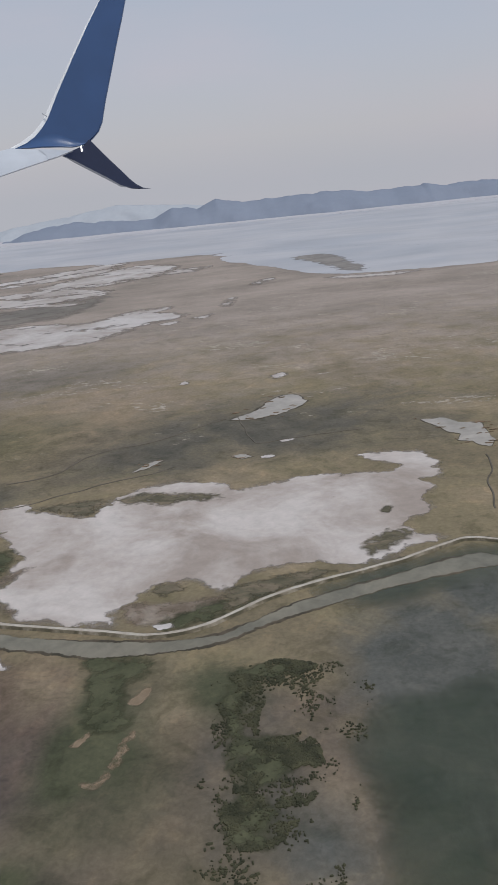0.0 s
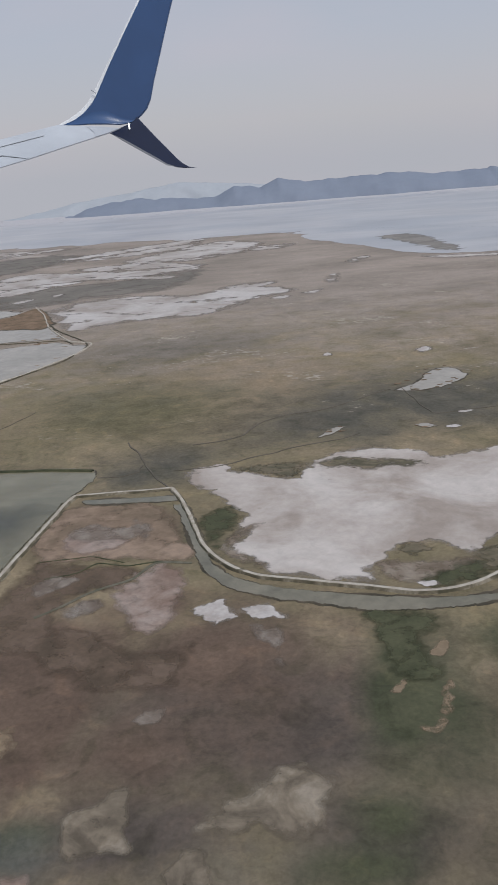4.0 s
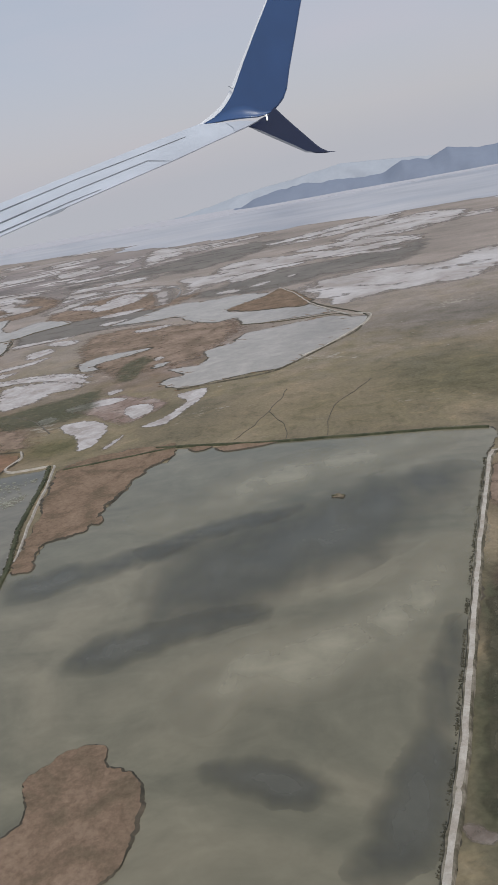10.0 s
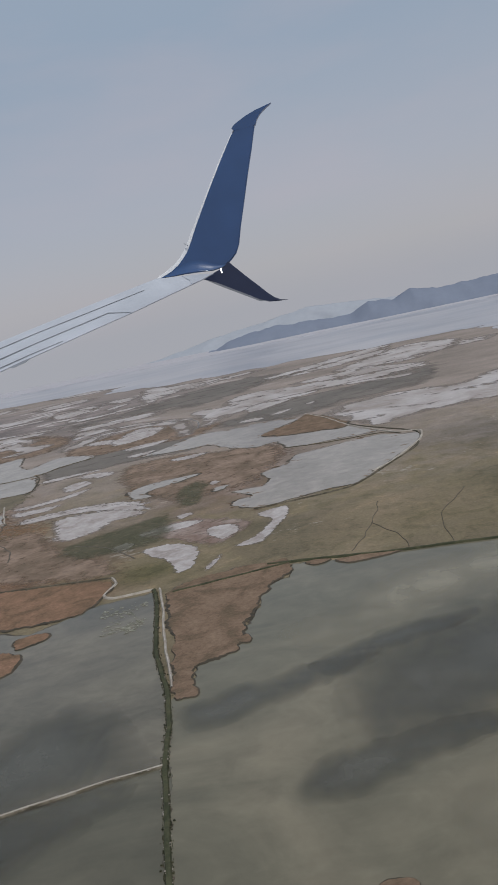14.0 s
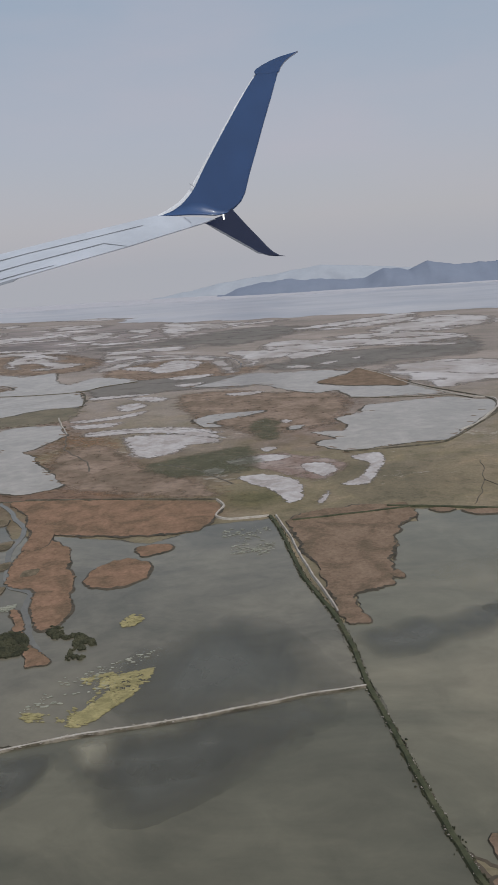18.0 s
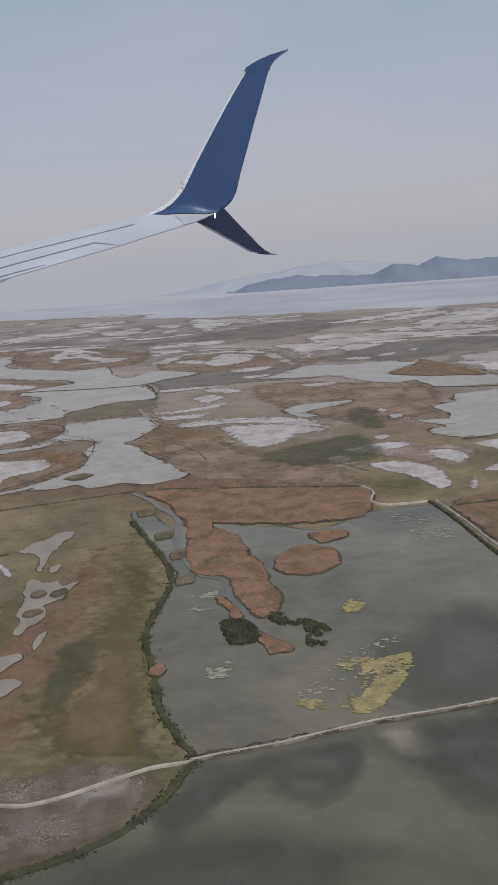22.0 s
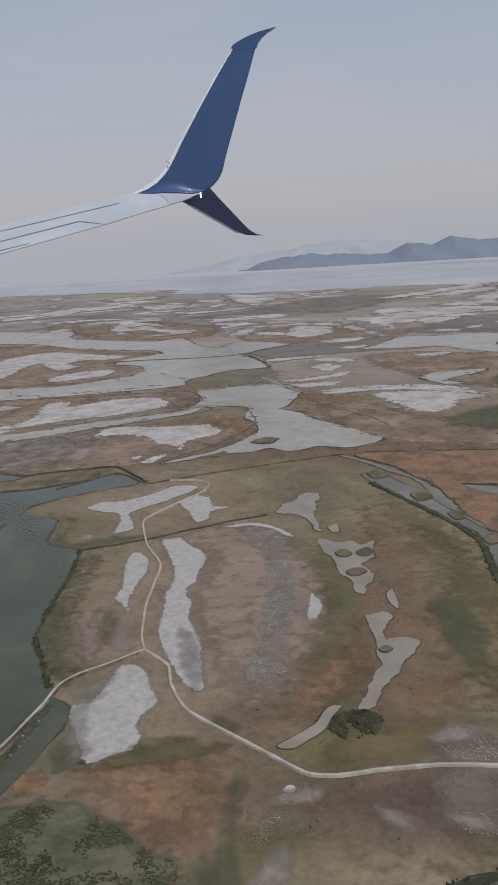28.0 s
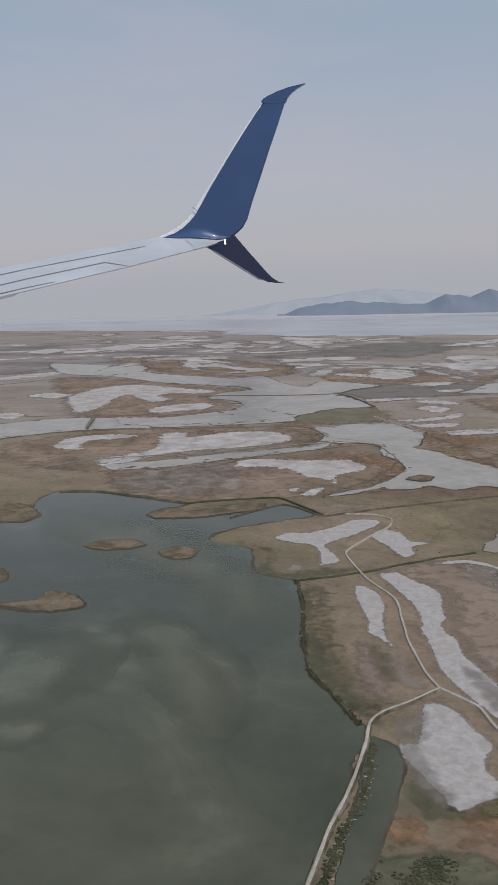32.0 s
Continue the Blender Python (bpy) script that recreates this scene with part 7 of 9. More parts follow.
sheet("salt_flat", "S", M_saltpatch, .12, "white crescent of salt on the marsh",
      [(-5.6, 116.6), (-3.5, 118.3), (-1.2, 118.4), (-0.8, 114.0), (-2.2, 107.8), (-4.0, 101.8), (-5.9, 101.4), (-7.5, 102.0), (-5.4, 104.4), (-4.0, 107.6), (-3.1, 112.5), (-4.3, 114.2)])
sheet("salt_flat", "S", M_saltpatch, .1, "small white salt patch in green marsh",
      [(-27.6, 111.8), (-26.0, 113.4), (-24.1, 111.7), (-25.5, 109.5)])
sheet("salt_flat", "S", M_saltpatch, .1, "thin white salt streak in the marsh",
      [(-10.6, 94.9), (-9.3, 99.2), (-9.1, 97.6), (-10.3, 93.4)])
sheet("reed_island", "R", M_brown, .1, "low rust islet along the pond's far bank",
      [(2.3, 89.8), (3.4, 90.3), (5.2, 89.6), (4.5, 88.7), (3.3, 88.6)])
sheet("reed_island", "R", M_brown, .1, "long low rust islet along the pond's far bank",
      [(6.0, 88.9), (8.6, 89.2), (11.9, 88.8), (13.8, 88.6), (12.2, 87.9), (9.5, 87.4), (7.4, 87.3)])
sheet("islet", "R", M_brown, .06, "small brown islet beside the reed peninsula",
      [(-4.0, 70.8), (-3.6, 71.4), (-2.7, 70.7), (-2.8, 69.8), (-3.6, 70.0)])
sheet("mud_flat", "S", M_mudcrust, .2, "pinkish crust inside the dike corner",
      [(37.8, 68.8), (40.4, 70.6), (42.9, 69.0), (45.4, 69.7), (45.7, 67.0), (44.0, 66.2), (42.0, 66.4), (39.4, 66.6)])
sheet("mud_flat", "S", M_mudcrust, .2, "pinkish crust by the braided creek",
      [(37.11, 58.88), (38.7, 60.4), (40.92, 59.45), (39.29, 57.77), (37.84, 57.08)])
sheet("salt_flat", "S", M_mudcrust, .2, "pale crust beside the braided creek",
      [(40.57, 54.28), (41.89, 55.66), (43.88, 55.66), (43.37, 54.22), (41.71, 53.38)])
sheet("mud_flat", "S", M_mudcrust, .2, "pale mud patch beside the gravel dike",
      [(28.89, 30.40), (29.87, 30.38), (30.97, 29.60), (30.42, 29.09), (29.33, 29.34)])
sheet("weed_patch", "S", M_weed, .2, "brown weed specks on the salt pan",
      [(89.8, 71.7), (90.5, 72.8), (91.3, 72.7), (91.1, 71.5), (90.3, 70.9)])
sheet("weed_patch", "S", M_weed, .25, "brown weed strip inside the salt pan's rim",
      [(86.7, 65.1), (89.2, 67.2), (91.4, 67.2), (91.7, 65.5), (90.1, 64.2), (88.8, 63.1), (87.1, 62.4), (86.6, 63.3)])
sheet("weed_patch", "S", M_weed, .25, "brown weed strip at the salt pan's rim",
      [(74.14, 59.35), (76.6, 60.5), (79.5, 61.1), (82.0, 61.2), (83.8, 60.5), (81.67, 59.01), (79.21, 58.15), (76.33, 56.96), (74.01, 56.15)])
sheet("pool", "W", M_sheen, .15, "small pale pool on the dark plain",
      [(101.5, 99.2), (103.4, 99.1), (104.6, 99.1), (105.8, 96.6), (108.1, 95.7), (108.0, 93.7), (107.7, 90.5), (107.5, 88.3), (106.3, 86.5), (105.3, 87.3), (104.9, 88.8), (103.5, 89.7), (104.5, 91.7), (103.5, 93.0), (102.8, 95.7)])
sheet("shallow_water", "S", M_shallow, .5, "teal shallow water over weedy mud",
      [(80.21, 38.01), (81.87, 41.29), (84.42, 43.07), (87.37, 43.09), (91.91, 43.40), (85.75, 27.31), (81.26, 27.98), (81.42, 31.95), (80.94, 35.18)])
ribbon("creek", M_creekmud, .16, .02, "thin dark shore creek on the plain",
       [(104.8, 83.8), (104.1, 79.8), (102.3, 76.2), (101.5, 72.6), (100.6, 69.3)])
ribbon("creek", M_creekwater, .62, .01, "grey winding creek between reed spits",
       [(-53.4, 99.2), (-50.6, 95.2), (-47.1, 90.0), (-45.4, 85.6), (-45.0, 80.8), (-43.5, 76.4), (-42.2, 72.4), (-40.6, 70.1), (-38.4, 68.7), (-37.3, 64.8), (-36.1, 61.6), (-34.52, 58.65), (-33.18, 56.32), (-32.63, 55.10)])
sheet("pool", "W", M_sheen, .12, "shallow pale pool in the reed bed",
      [(-43.6, 91.7), (-42.4, 92.8), (-40.4, 90.7), (-38.1, 87.7), (-38.8, 85.0), (-40.7, 86.5), (-42.3, 88.0)])
sheet("reed_island", "R", M_rust, .1, "rust reed patch beside the creek",
      [(-44.6, 89.6), (-43.0, 90.2), (-41.6, 86.0), (-41.1, 82.1), (-42.1, 80.2), (-43.6, 80.6), (-44.1, 84.4)])
sheet("salt_flat", "S", M_crustfield, .2, "pale purple crust band on the dry grassland",
      [(-50.58, 35.00), (-49.43, 35.87), (-47.73, 36.49), (-45.38, 37.02), (-42.97, 37.20), (-41.16, 38.36), (-40.26, 39.93), (-39.91, 38.79), (-41.01, 37.12), (-42.62, 35.97), (-45.21, 35.31), (-47.43, 34.50), (-49.40, 34.25)])
sheet("salt_flat", "S", M_crustfield, .15, "white crust patch on the dry grassland",
      [(-52.76, 34.35), (-51.83, 34.72), (-50.74, 33.82), (-50.14, 33.05), (-50.90, 32.71), (-51.92, 33.40)])
sheet("reed_island", "R", M_isle, .2, "low grassy spit at the pond's far shore",
      [(-119.5, 93.7), (-114.4, 95.2), (-111.6, 93.6), (-110.6, 91.2), (-111.2, 89.2), (-114.1, 88.7), (-116.8, 87.5)])
sheet("salt_flat", "S", M_saltpatch, .2, "curled salt crust on the tongue of land",
      [(-122.1, 133.8), (-121.1, 139.9), (-117.8, 143.0), (-112.3, 143.8), (-108.8, 141.9), (-112.3, 139.4), (-116.2, 138.6), (-117.6, 134.6), (-115.4, 130.2), (-119.4, 130.8)])
sheet("salt_flat", "S", M_saltpatch, .2, "white salt crust on the tongue of land",
      [(-110.1, 118.5), (-107.4, 122.0), (-106.8, 127.5), (-104.3, 124.8), (-105.7, 120.3), (-108.0, 116.9)])
sheet("salt_flat", "S", M_mudcrust, .3, "grey salt crust on the marsh",
      [(-106.7, 106.6), (-104.0, 112.5), (-100.0, 117.8), (-95.5, 118.8), (-89.6, 110.4), (-90.4, 103.2), (-94.1, 99.8), (-98.6, 101.0), (-102.6, 102.3)])
sheet("salt_flat", "S", M_saltpatch, .2, "thin pale salt line on the far marsh",
      [(-175.0, 239.7), (-165.8, 254.4), (-156.3, 260.0), (-147.0, 262.2), (-157.0, 249.9), (-167.0, 237.2)])
sheet("salt_flat", "S", M_saltpatch, .2, "small salt patch on the far marsh",
      [(-200.8, 347.0), (-195.0, 365.0), (-183.9, 356.0), (-188.2, 335.5)])
sheet("salt_flat", "S", M_saltpatch, .2, "small salt patch on the far marsh",
      [(-172.5, 360.0), (-166.5, 379.7), (-153.5, 369.4), (-157.9, 347.2)])
sheet("salt_flat", "S", M_saltpatch, .2, "small salt patch on the tongue of land",
      [(-148.6, 198.9), (-145.5, 205.1), (-137.2, 199.9), (-140.5, 194.0)])
sheet("salt_flat", "S", M_saltpatch, .2, "small salt patch on the tongue of land",
      [(-146.2, 166.7), (-143.4, 172.7), (-138.5, 167.7), (-139.5, 161.9)])
sheet("pool", "W", M_sheen, .2, "thin pale pools on the far marsh",
      [(-145.6, 251.6), (-145.3, 269.4), (-140.3, 282.6), (-130.9, 267.1), (-132.2, 253.1), (-138.2, 247.3)])
sheet("pool", "W", M_sheen, .2, "thin pale pool on the far marsh",
      [(-144.2, 273.1), (-141.3, 287.0), (-136.1, 281.9), (-139.1, 272.3)])
sheet("weed_bed", "V", M_darksilt, .5, "dark weed bed below the stone dike",
      [(-39.19, 34.64), (-38.14, 37.55), (-37.28, 40.66), (-34.58, 41.75), (-31.88, 42.27), (-27.81, 42.90), (-28.67, 39.75), (-31.65, 40.24), (-34.29, 39.37), (-35.74, 38.85), (-36.69, 36.61), (-37.76, 34.99)])
sheet("weed_bed", "V", M_darksilt, .5, "dark weed bed at the pond's near side",
      [(-43.47, 30.49), (-41.17, 32.45), (-38.39, 34.03), (-35.58, 34.52), (-32.12, 34.03), (-29.94, 33.22), (-31.05, 29.32), (-42.15, 28.94)])
sheet("weed_bed", "V", M_darksilt, .5, "dark weed bed beside the earth dike",
      [(-24.63, 43.69), (-20.97, 45.06), (-16.94, 47.16), (-12.53, 48.70), (-9.86, 49.35), (-10.02, 46.75), (-13.47, 44.73), (-16.58, 42.27), (-20.44, 41.02), (-23.35, 40.36)])
sheet("weed_patch", "S", M_greenfield, .3, "dark green weed mat under the shrubs",
      [(74.07, 47.34), (75.72, 48.56), (78.44, 47.86), (78.07, 46.40), (76.30, 46.04), (75.20, 45.63), (74.75, 43.20), (74.89, 40.98), (76.36, 40.71), (77.64, 39.85), (77.64, 37.99), (76.17, 36.35), (74.51, 36.19), (73.25, 37.75), (73.48, 40.21), (73.02, 43.42), (73.56, 46.34)])
sheet("weed_patch", "S", M_greenfield, .3, "dark green weed mat under the shrubs",
      [(73.10, 35.46), (74.82, 36.14), (76.00, 34.69), (75.51, 32.17), (74.23, 31.94), (73.06, 32.49)])
sheet("weed_patch", "S", M_greenfield, .3, "dark green weed mat by the ditch",
      [(63.37, 52.01), (65.50, 51.56), (68.46, 50.57), (68.27, 48.18), (66.92, 46.83), (67.47, 44.60), (68.10, 43.33), (66.38, 42.56), (64.64, 42.34)])
sheet("brown_flat", "F", M_brownflat, .3, "brown marsh flat between the pale pools",
      [(-43.2, 182.3), (-36.8, 186.1), (-30.1, 186.7), (-19.4, 180.5), (-9.2, 179.3), (-4.0, 167.9), (-4.0, 154.6), (-6.7, 141.4), (-11.9, 138.1), (-20.0, 133.5), (-26.0, 139.0), (-33.8, 148.7), (-41.4, 167.0)])
sheet("brown_flat", "F", M_brownflat, .3, "brown tongue of marsh behind the pool",
      [(-153.5, 307.8), (-132.3, 314.1), (-111.7, 299.8), (-93.4, 280.4), (-80.5, 257.6), (-81.0, 241.7), (-89.3, 235.9), (-100.7, 243.8), (-113.0, 247.3), (-133.3, 259.8)])
sheet("brown_flat", "F", M_brownflat, .3, "brown marsh ring round pink salt",
      [(-75.0, 236.1), (-63.7, 239.1), (-46.2, 239.0), (-33.5, 227.1), (-24.6, 231.1), (-28.2, 215.0), (-37.2, 210.7), (-51.2, 212.1), (-60.4, 211.2), (-70.5, 220.1)])
sheet("brown_flat", "F", M_brownflat, .3, "brown tongue of land in the long pool",
      [(-155.6, 240.1), (-138.0, 239.5), (-117.8, 227.6), (-102.1, 213.1), (-92.7, 208.0), (-92.2, 199.6), (-99.5, 192.1), (-93.4, 180.1), (-96.4, 168.7), (-106.7, 160.2), (-121.0, 160.9), (-125.6, 160.6)])
sheet("brown_flat", "F", M_brownflat, .3, "brown tongue of land beside the creek",
      [(-122.2, 151.5), (-106.3, 150.5), (-90.0, 151.7), (-77.3, 144.4), (-74.6, 138.7), (-75.3, 134.0), (-85.6, 126.1), (-94.3, 123.6), (-105.6, 116.8), (-108.3, 114.8)])
sheet("brown_flat", "F", M_brownflat, .3, "brown tongue of land by the winding pool",
      [(-108.4, 117.2), (-98.1, 121.1), (-89.7, 123.6), (-80.6, 122.8), (-69.8, 119.8), (-66.8, 114.3), (-69.0, 106.5), (-74.7, 101.4), (-79.5, 98.9), (-87.9, 97.3), (-102.3, 100.7)])
sheet("brown_flat", "F", M_brownflat, .3, "brown marsh ring on the far plain",
      [(-138.5, 295.6), (-125.9, 298.4), (-103.3, 288.4), (-87.6, 274.0), (-80.3, 257.0), (-81.0, 241.7), (-89.1, 233.4), (-104.5, 236.1), (-120.7, 247.5), (-132.3, 270.8)])
sheet("brown_flat", "F", M_brownflat, .3, "brown marsh ring on the far plain",
      [(-73.4, 238.8), (-59.0, 254.9), (-44.9, 252.4), (-37.7, 236.9), (-33.5, 216.2), (-44.8, 211.6), (-59.6, 214.3), (-70.4, 219.1)])
sheet("brown_flat", "F", M_brownflat, .3, "brown marsh on the tongue of land",
      [(-131.4, 134.2), (-127.4, 140.2), (-118.4, 145.3), (-103.8, 146.2), (-91.3, 147.2), (-76.8, 143.0), (-75.0, 137.5), (-78.9, 130.9), (-89.4, 123.4), (-99.3, 118.9), (-108.3, 113.3), (-119.4, 116.5), (-127.0, 122.7)])
sheet("brown_flat", "F", M_brownflat, .3, "brown mud flat inside the dike corner",
      [(34.6, 69.1), (36.4, 74.6), (40.3, 75.3), (46.3, 74.2), (49.2, 66.7), (51.0, 62.0), (47.7, 61.5), (43.5, 62.6), (39.5, 62.7), (36.6, 62.7)])
sheet("brown_flat", "F", M_brownflat, .3, "brown grass flat behind the reed bed",
      [(-54.8, 130.1), (-47.3, 132.4), (-40.8, 121.9), (-35.4, 114.3), (-27.3, 106.3), (-23.3, 99.4), (-29.1, 98.5), (-37.7, 101.2), (-46.2, 104.5), (-52.0, 111.6)])
sheet("weed_patch", "S", M_greenmid, .4, "dark green marsh between salt patches",
      [(-38.2, 116.5), (-33.8, 120.7), (-27.2, 125.0), (-22.2, 128.0), (-19.8, 121.5), (-19.2, 112.5), (-23.7, 108.8), (-30.2, 108.4), (-34.5, 110.4)])
sheet("weed_patch", "S", M_greenmid, .3, "dark green marsh behind the salt patch",
      [(-23.5, 144.8), (-20.4, 151.0), (-17.0, 143.3), (-17.4, 130.2), (-20.8, 130.4)])
sheet("weed_patch", "S", M_greenmid, .25, "dark green grass on the open pond's shore",
      [(-79.9, 68.6), (-78.9, 67.8), (-78.4, 61.8), (-77.71, 56.73), (-77.28, 53.86), (-76.21, 50.74), (-74.90, 48.34), (-74.98, 46.71), (-76.34, 48.40), (-78.14, 51.45), (-79.24, 53.70), (-79.27, 56.36), (-79.3, 61.9)])
sheet("weed_patch", "S", M_greenmid, .25, "dark green grass rim of the shore flat",
      [(-89.1, 82.3), (-85.7, 80.9), (-83.3, 78.9), (-83.1, 75.6), (-83.9, 73.5), (-82.1, 71.3), (-80.0, 70.3), (-77.1, 71.5), (-74.3, 72.9), (-74.7, 74.0), (-78.1, 74.1), (-80.4, 72.8), (-82.1, 73.7), (-81.9, 76.8), (-82.2, 79.3), (-85.3, 81.4)])
sheet("weed_patch", "S", M_greenmid, .25, "dark green grass patch on the shore flat",
      [(-75.04, 57.34), (-74.10, 57.95), (-73.38, 56.30), (-73.14, 53.39), (-73.26, 51.77), (-74.25, 53.20), (-75.02, 55.66)])
sheet("weed_patch", "S", M_greenmid, .25, "dark green ditch grass through the rust field",
      [(-63.95, 36.85), (-63.33, 38.48), (-62.86, 37.30), (-63.09, 34.59), (-62.89, 32.41), (-62.47, 30.15), (-63.82, 30.16), (-64.08, 32.77)])
sheet("weed_patch", "S", M_greenmid, .25, "dark green grass beside the salt patch",
      [(-74.29, 39.88), (-74.08, 41.69), (-73.20, 41.39), (-72.28, 39.34), (-71.07, 38.68), (-72.34, 38.16), (-73.62, 38.42)])
sheet("weed_patch", "S", M_greenmid, .25, "dark green grass beside the track",
      [(-65.33, 42.78), (-64.69, 43.49), (-63.02, 41.88), (-63.66, 41.36), (-64.80, 41.82)])
sheet("grass_belt", "R", M_olive, .3, "olive grass ring round the dry flat",
      [(-57.8, 70.2), (-57.1, 63.8), (-56.88, 56.47), (-57.59, 51.39), (-59.38, 47.82), (-60.94, 45.27), (-63.02, 42.98), (-63.35, 43.86), (-61.42, 46.24), (-59.63, 49.60), (-58.47, 53.89), (-58.03, 59.46), (-58.6, 65.1)])

sheet("creek_pool", "W", M_poolgrey, .24, "pale shallow pool at the head of the creek",
      [(-61.6, 78.8), (-60.9, 81.2), (-59.6, 82.4), (-59.0, 84.4), (-57.1, 84.5), (-57.1, 82.4), (-57.6, 81.4), (-57.4, 79.3), (-57.8, 78.0), (-57.5, 75.7), (-57.3, 72.9), (-57.8, 73.6), (-58.3, 75.8), (-59.3, 77.5), (-60.3, 78.1)])
sheet("creek_pool", "W", M_poolgrey, .24, "pale shallow pool with bare islets",
      [(-57.7, 71.0), (-56.0, 70.0), (-54.8, 70.1), (-53.9, 68.9), (-52.6, 70.1), (-52.9, 68.2), (-53.1, 66.3), (-53.7, 65.4), (-54.1, 64.5), (-53.5, 62.8), (-53.8, 61.3), (-54.4, 60.3), (-54.52, 58.77), (-55.24, 59.54), (-55.4, 61.7), (-56.4, 63.3), (-56.4, 65.4), (-57.3, 68.0)])
sheet("creek_pool", "W", M_poolgrey, .24, "brown marsh pool with a bare islet narrowing to a creek",
      [(-54.78, 55.31), (-53.48, 55.84), (-52.94, 54.90), (-53.47, 53.65), (-53.86, 52.68), (-53.84, 51.63), (-53.13, 51.98), (-51.98, 51.58), (-51.62, 51.16), (-52.15, 49.90), (-52.89, 48.85), (-53.30, 47.89), (-54.00, 46.78), (-54.67, 45.71), (-55.12, 44.61), (-55.71, 43.50), (-56.58, 43.20), (-56.25, 44.13), (-55.58, 45.64), (-55.07, 47.25), (-54.48, 48.46), (-54.64, 50.45), (-54.51, 52.40), (-54.76, 54.09)])
sheet("creek_pool", "W", M_poolgrey, .06, "small brown pool in rust-brown grass",
      [(-52.88, 58.93), (-52.35, 59.59), (-52.22, 57.50), (-52.35, 56.20), (-52.85, 57.46)])
sheet("creek_pool", "W", M_poolgrey, .06, "small pool in rust-brown grass",
      [(-56.6, 73.9), (-55.7, 74.7), (-55.6, 72.7), (-56.2, 72.4)])
sheet("reed_bed", "R", M_rustfield, .4, "rust-brown grass strip beside the pool chain",
      [(-53.4, 68.9), (-53.4, 77.7), (-51.2, 81.7), (-49.5, 71.8), (-49.3, 62.4), (-49.67, 57.28), (-49.83, 53.70), (-49.52, 48.28), (-47.82, 45.51), (-47.92, 43.56), (-49.85, 43.49), (-51.33, 42.99), (-54.08, 43.42), (-53.36, 46.48), (-51.93, 48.79), (-51.26, 52.16), (-51.69, 58.43), (-51.9, 63.8)])
sheet("reed_bed", "R", M_rustfield, .3, "rust grass fringe below the dry flat",
      [(-60.92, 44.37), (-59.80, 47.54), (-58.19, 49.93), (-55.69, 52.08), (-54.75, 50.08), (-55.21, 47.81), (-56.10, 45.48), (-57.45, 43.89), (-59.03, 42.24), (-60.58, 42.59)])
sheet("weed_patch", "S", M_greenmid, .3, "dark green marsh grass amid the olive belt",
      [(-50.19, 57.14), (-48.71, 57.87), (-46.74, 55.92), (-46.49, 52.21), (-47.35, 49.58), (-47.31, 46.45), (-48.59, 47.67), (-49.71, 50.87), (-50.02, 54.15)])
sheet("weed_patch", "S", M_gold, .3, "yellow-olive grass on the pond bank",
      [(-46.32, 56.06), (-44.50, 54.57), (-43.10, 50.78), (-42.23, 46.47), (-40.98, 43.03), (-42.82, 42.16), (-45.56, 42.52), (-47.02, 43.93), (-47.01, 47.09), (-46.10, 51.00)])
sheet("weed_patch", "S", M_gold, .3, "yellow-olive grass strip beside the track",
      [(-59.06, 39.59), (-57.22, 41.06), (-54.33, 41.73), (-52.51, 42.76), (-47.55, 42.07), (-43.87, 42.89), (-44.49, 41.91), (-47.70, 40.62), (-50.96, 42.01), (-52.72, 40.08), (-53.19, 38.71), (-55.70, 38.48), (-58.54, 38.26)])
sheet("dry_flat", "R", M_mauve, .3, "mauve-brown dry grassland with salt crust",
      [(-53.43, 40.89), (-52.28, 42.52), (-48.32, 40.39), (-45.20, 42.28), (-42.82, 42.05), (-39.85, 40.78), (-38.97, 39.08), (-39.98, 36.52), (-42.30, 34.66), (-44.48, 33.45), (-48.49, 32.47), (-52.52, 32.04), (-54.19, 34.71), (-53.83, 37.02), (-53.03, 38.13)])
sheet("salt_flat", "S", M_greycrust, .2, "grey speckled salt crust on the dry flat",
      [(-64.6, 75.2), (-61.3, 73.6), (-60.2, 67.6), (-59.8, 60.6), (-60.15, 54.80), (-60.42, 49.98), (-60.99, 46.54), (-62.81, 45.42), (-63.47, 46.56), (-63.14, 50.76), (-62.66, 55.72), (-62.3, 61.7), (-62.8, 67.9), (-64.6, 71.1)])
sheet("salt_flat", "S", M_greycrust, .2, "grey crust fringe of the white salt patch",
      [(-74.16, 46.34), (-73.07, 47.98), (-72.13, 49.02), (-71.69, 47.29), (-72.50, 44.77), (-72.32, 41.94), (-71.52, 39.89), (-72.46, 39.18), (-73.45, 40.90), (-74.04, 43.04)])
sheet("salt_flat", "S", M_greycrust, .15, "grey speckled crust beside the white salt strip",
      [(-68.81, 54.91), (-67.36, 53.60), (-66.33, 50.05), (-65.88, 47.24), (-66.33, 45.64), (-67.42, 47.59), (-68.28, 50.82)])
sheet("weed_patch", "S", M_pinkflat, .2, "pinkish dry earth on the shore flat",
      [(-75.75, 57.76), (-74.68, 58.73), (-74.08, 54.11), (-73.57, 50.12), (-74.87, 50.13), (-75.87, 53.29)])
sheet("weed_patch", "S", M_olivesoft, .3, "olive grass between the salt patch and rust field",
      [(-72.48, 38.72), (-70.31, 39.89), (-68.98, 40.87), (-67.01, 41.64), (-65.30, 40.85), (-63.28, 40.33), (-65.66, 39.14), (-68.05, 38.92), (-70.46, 38.38)])
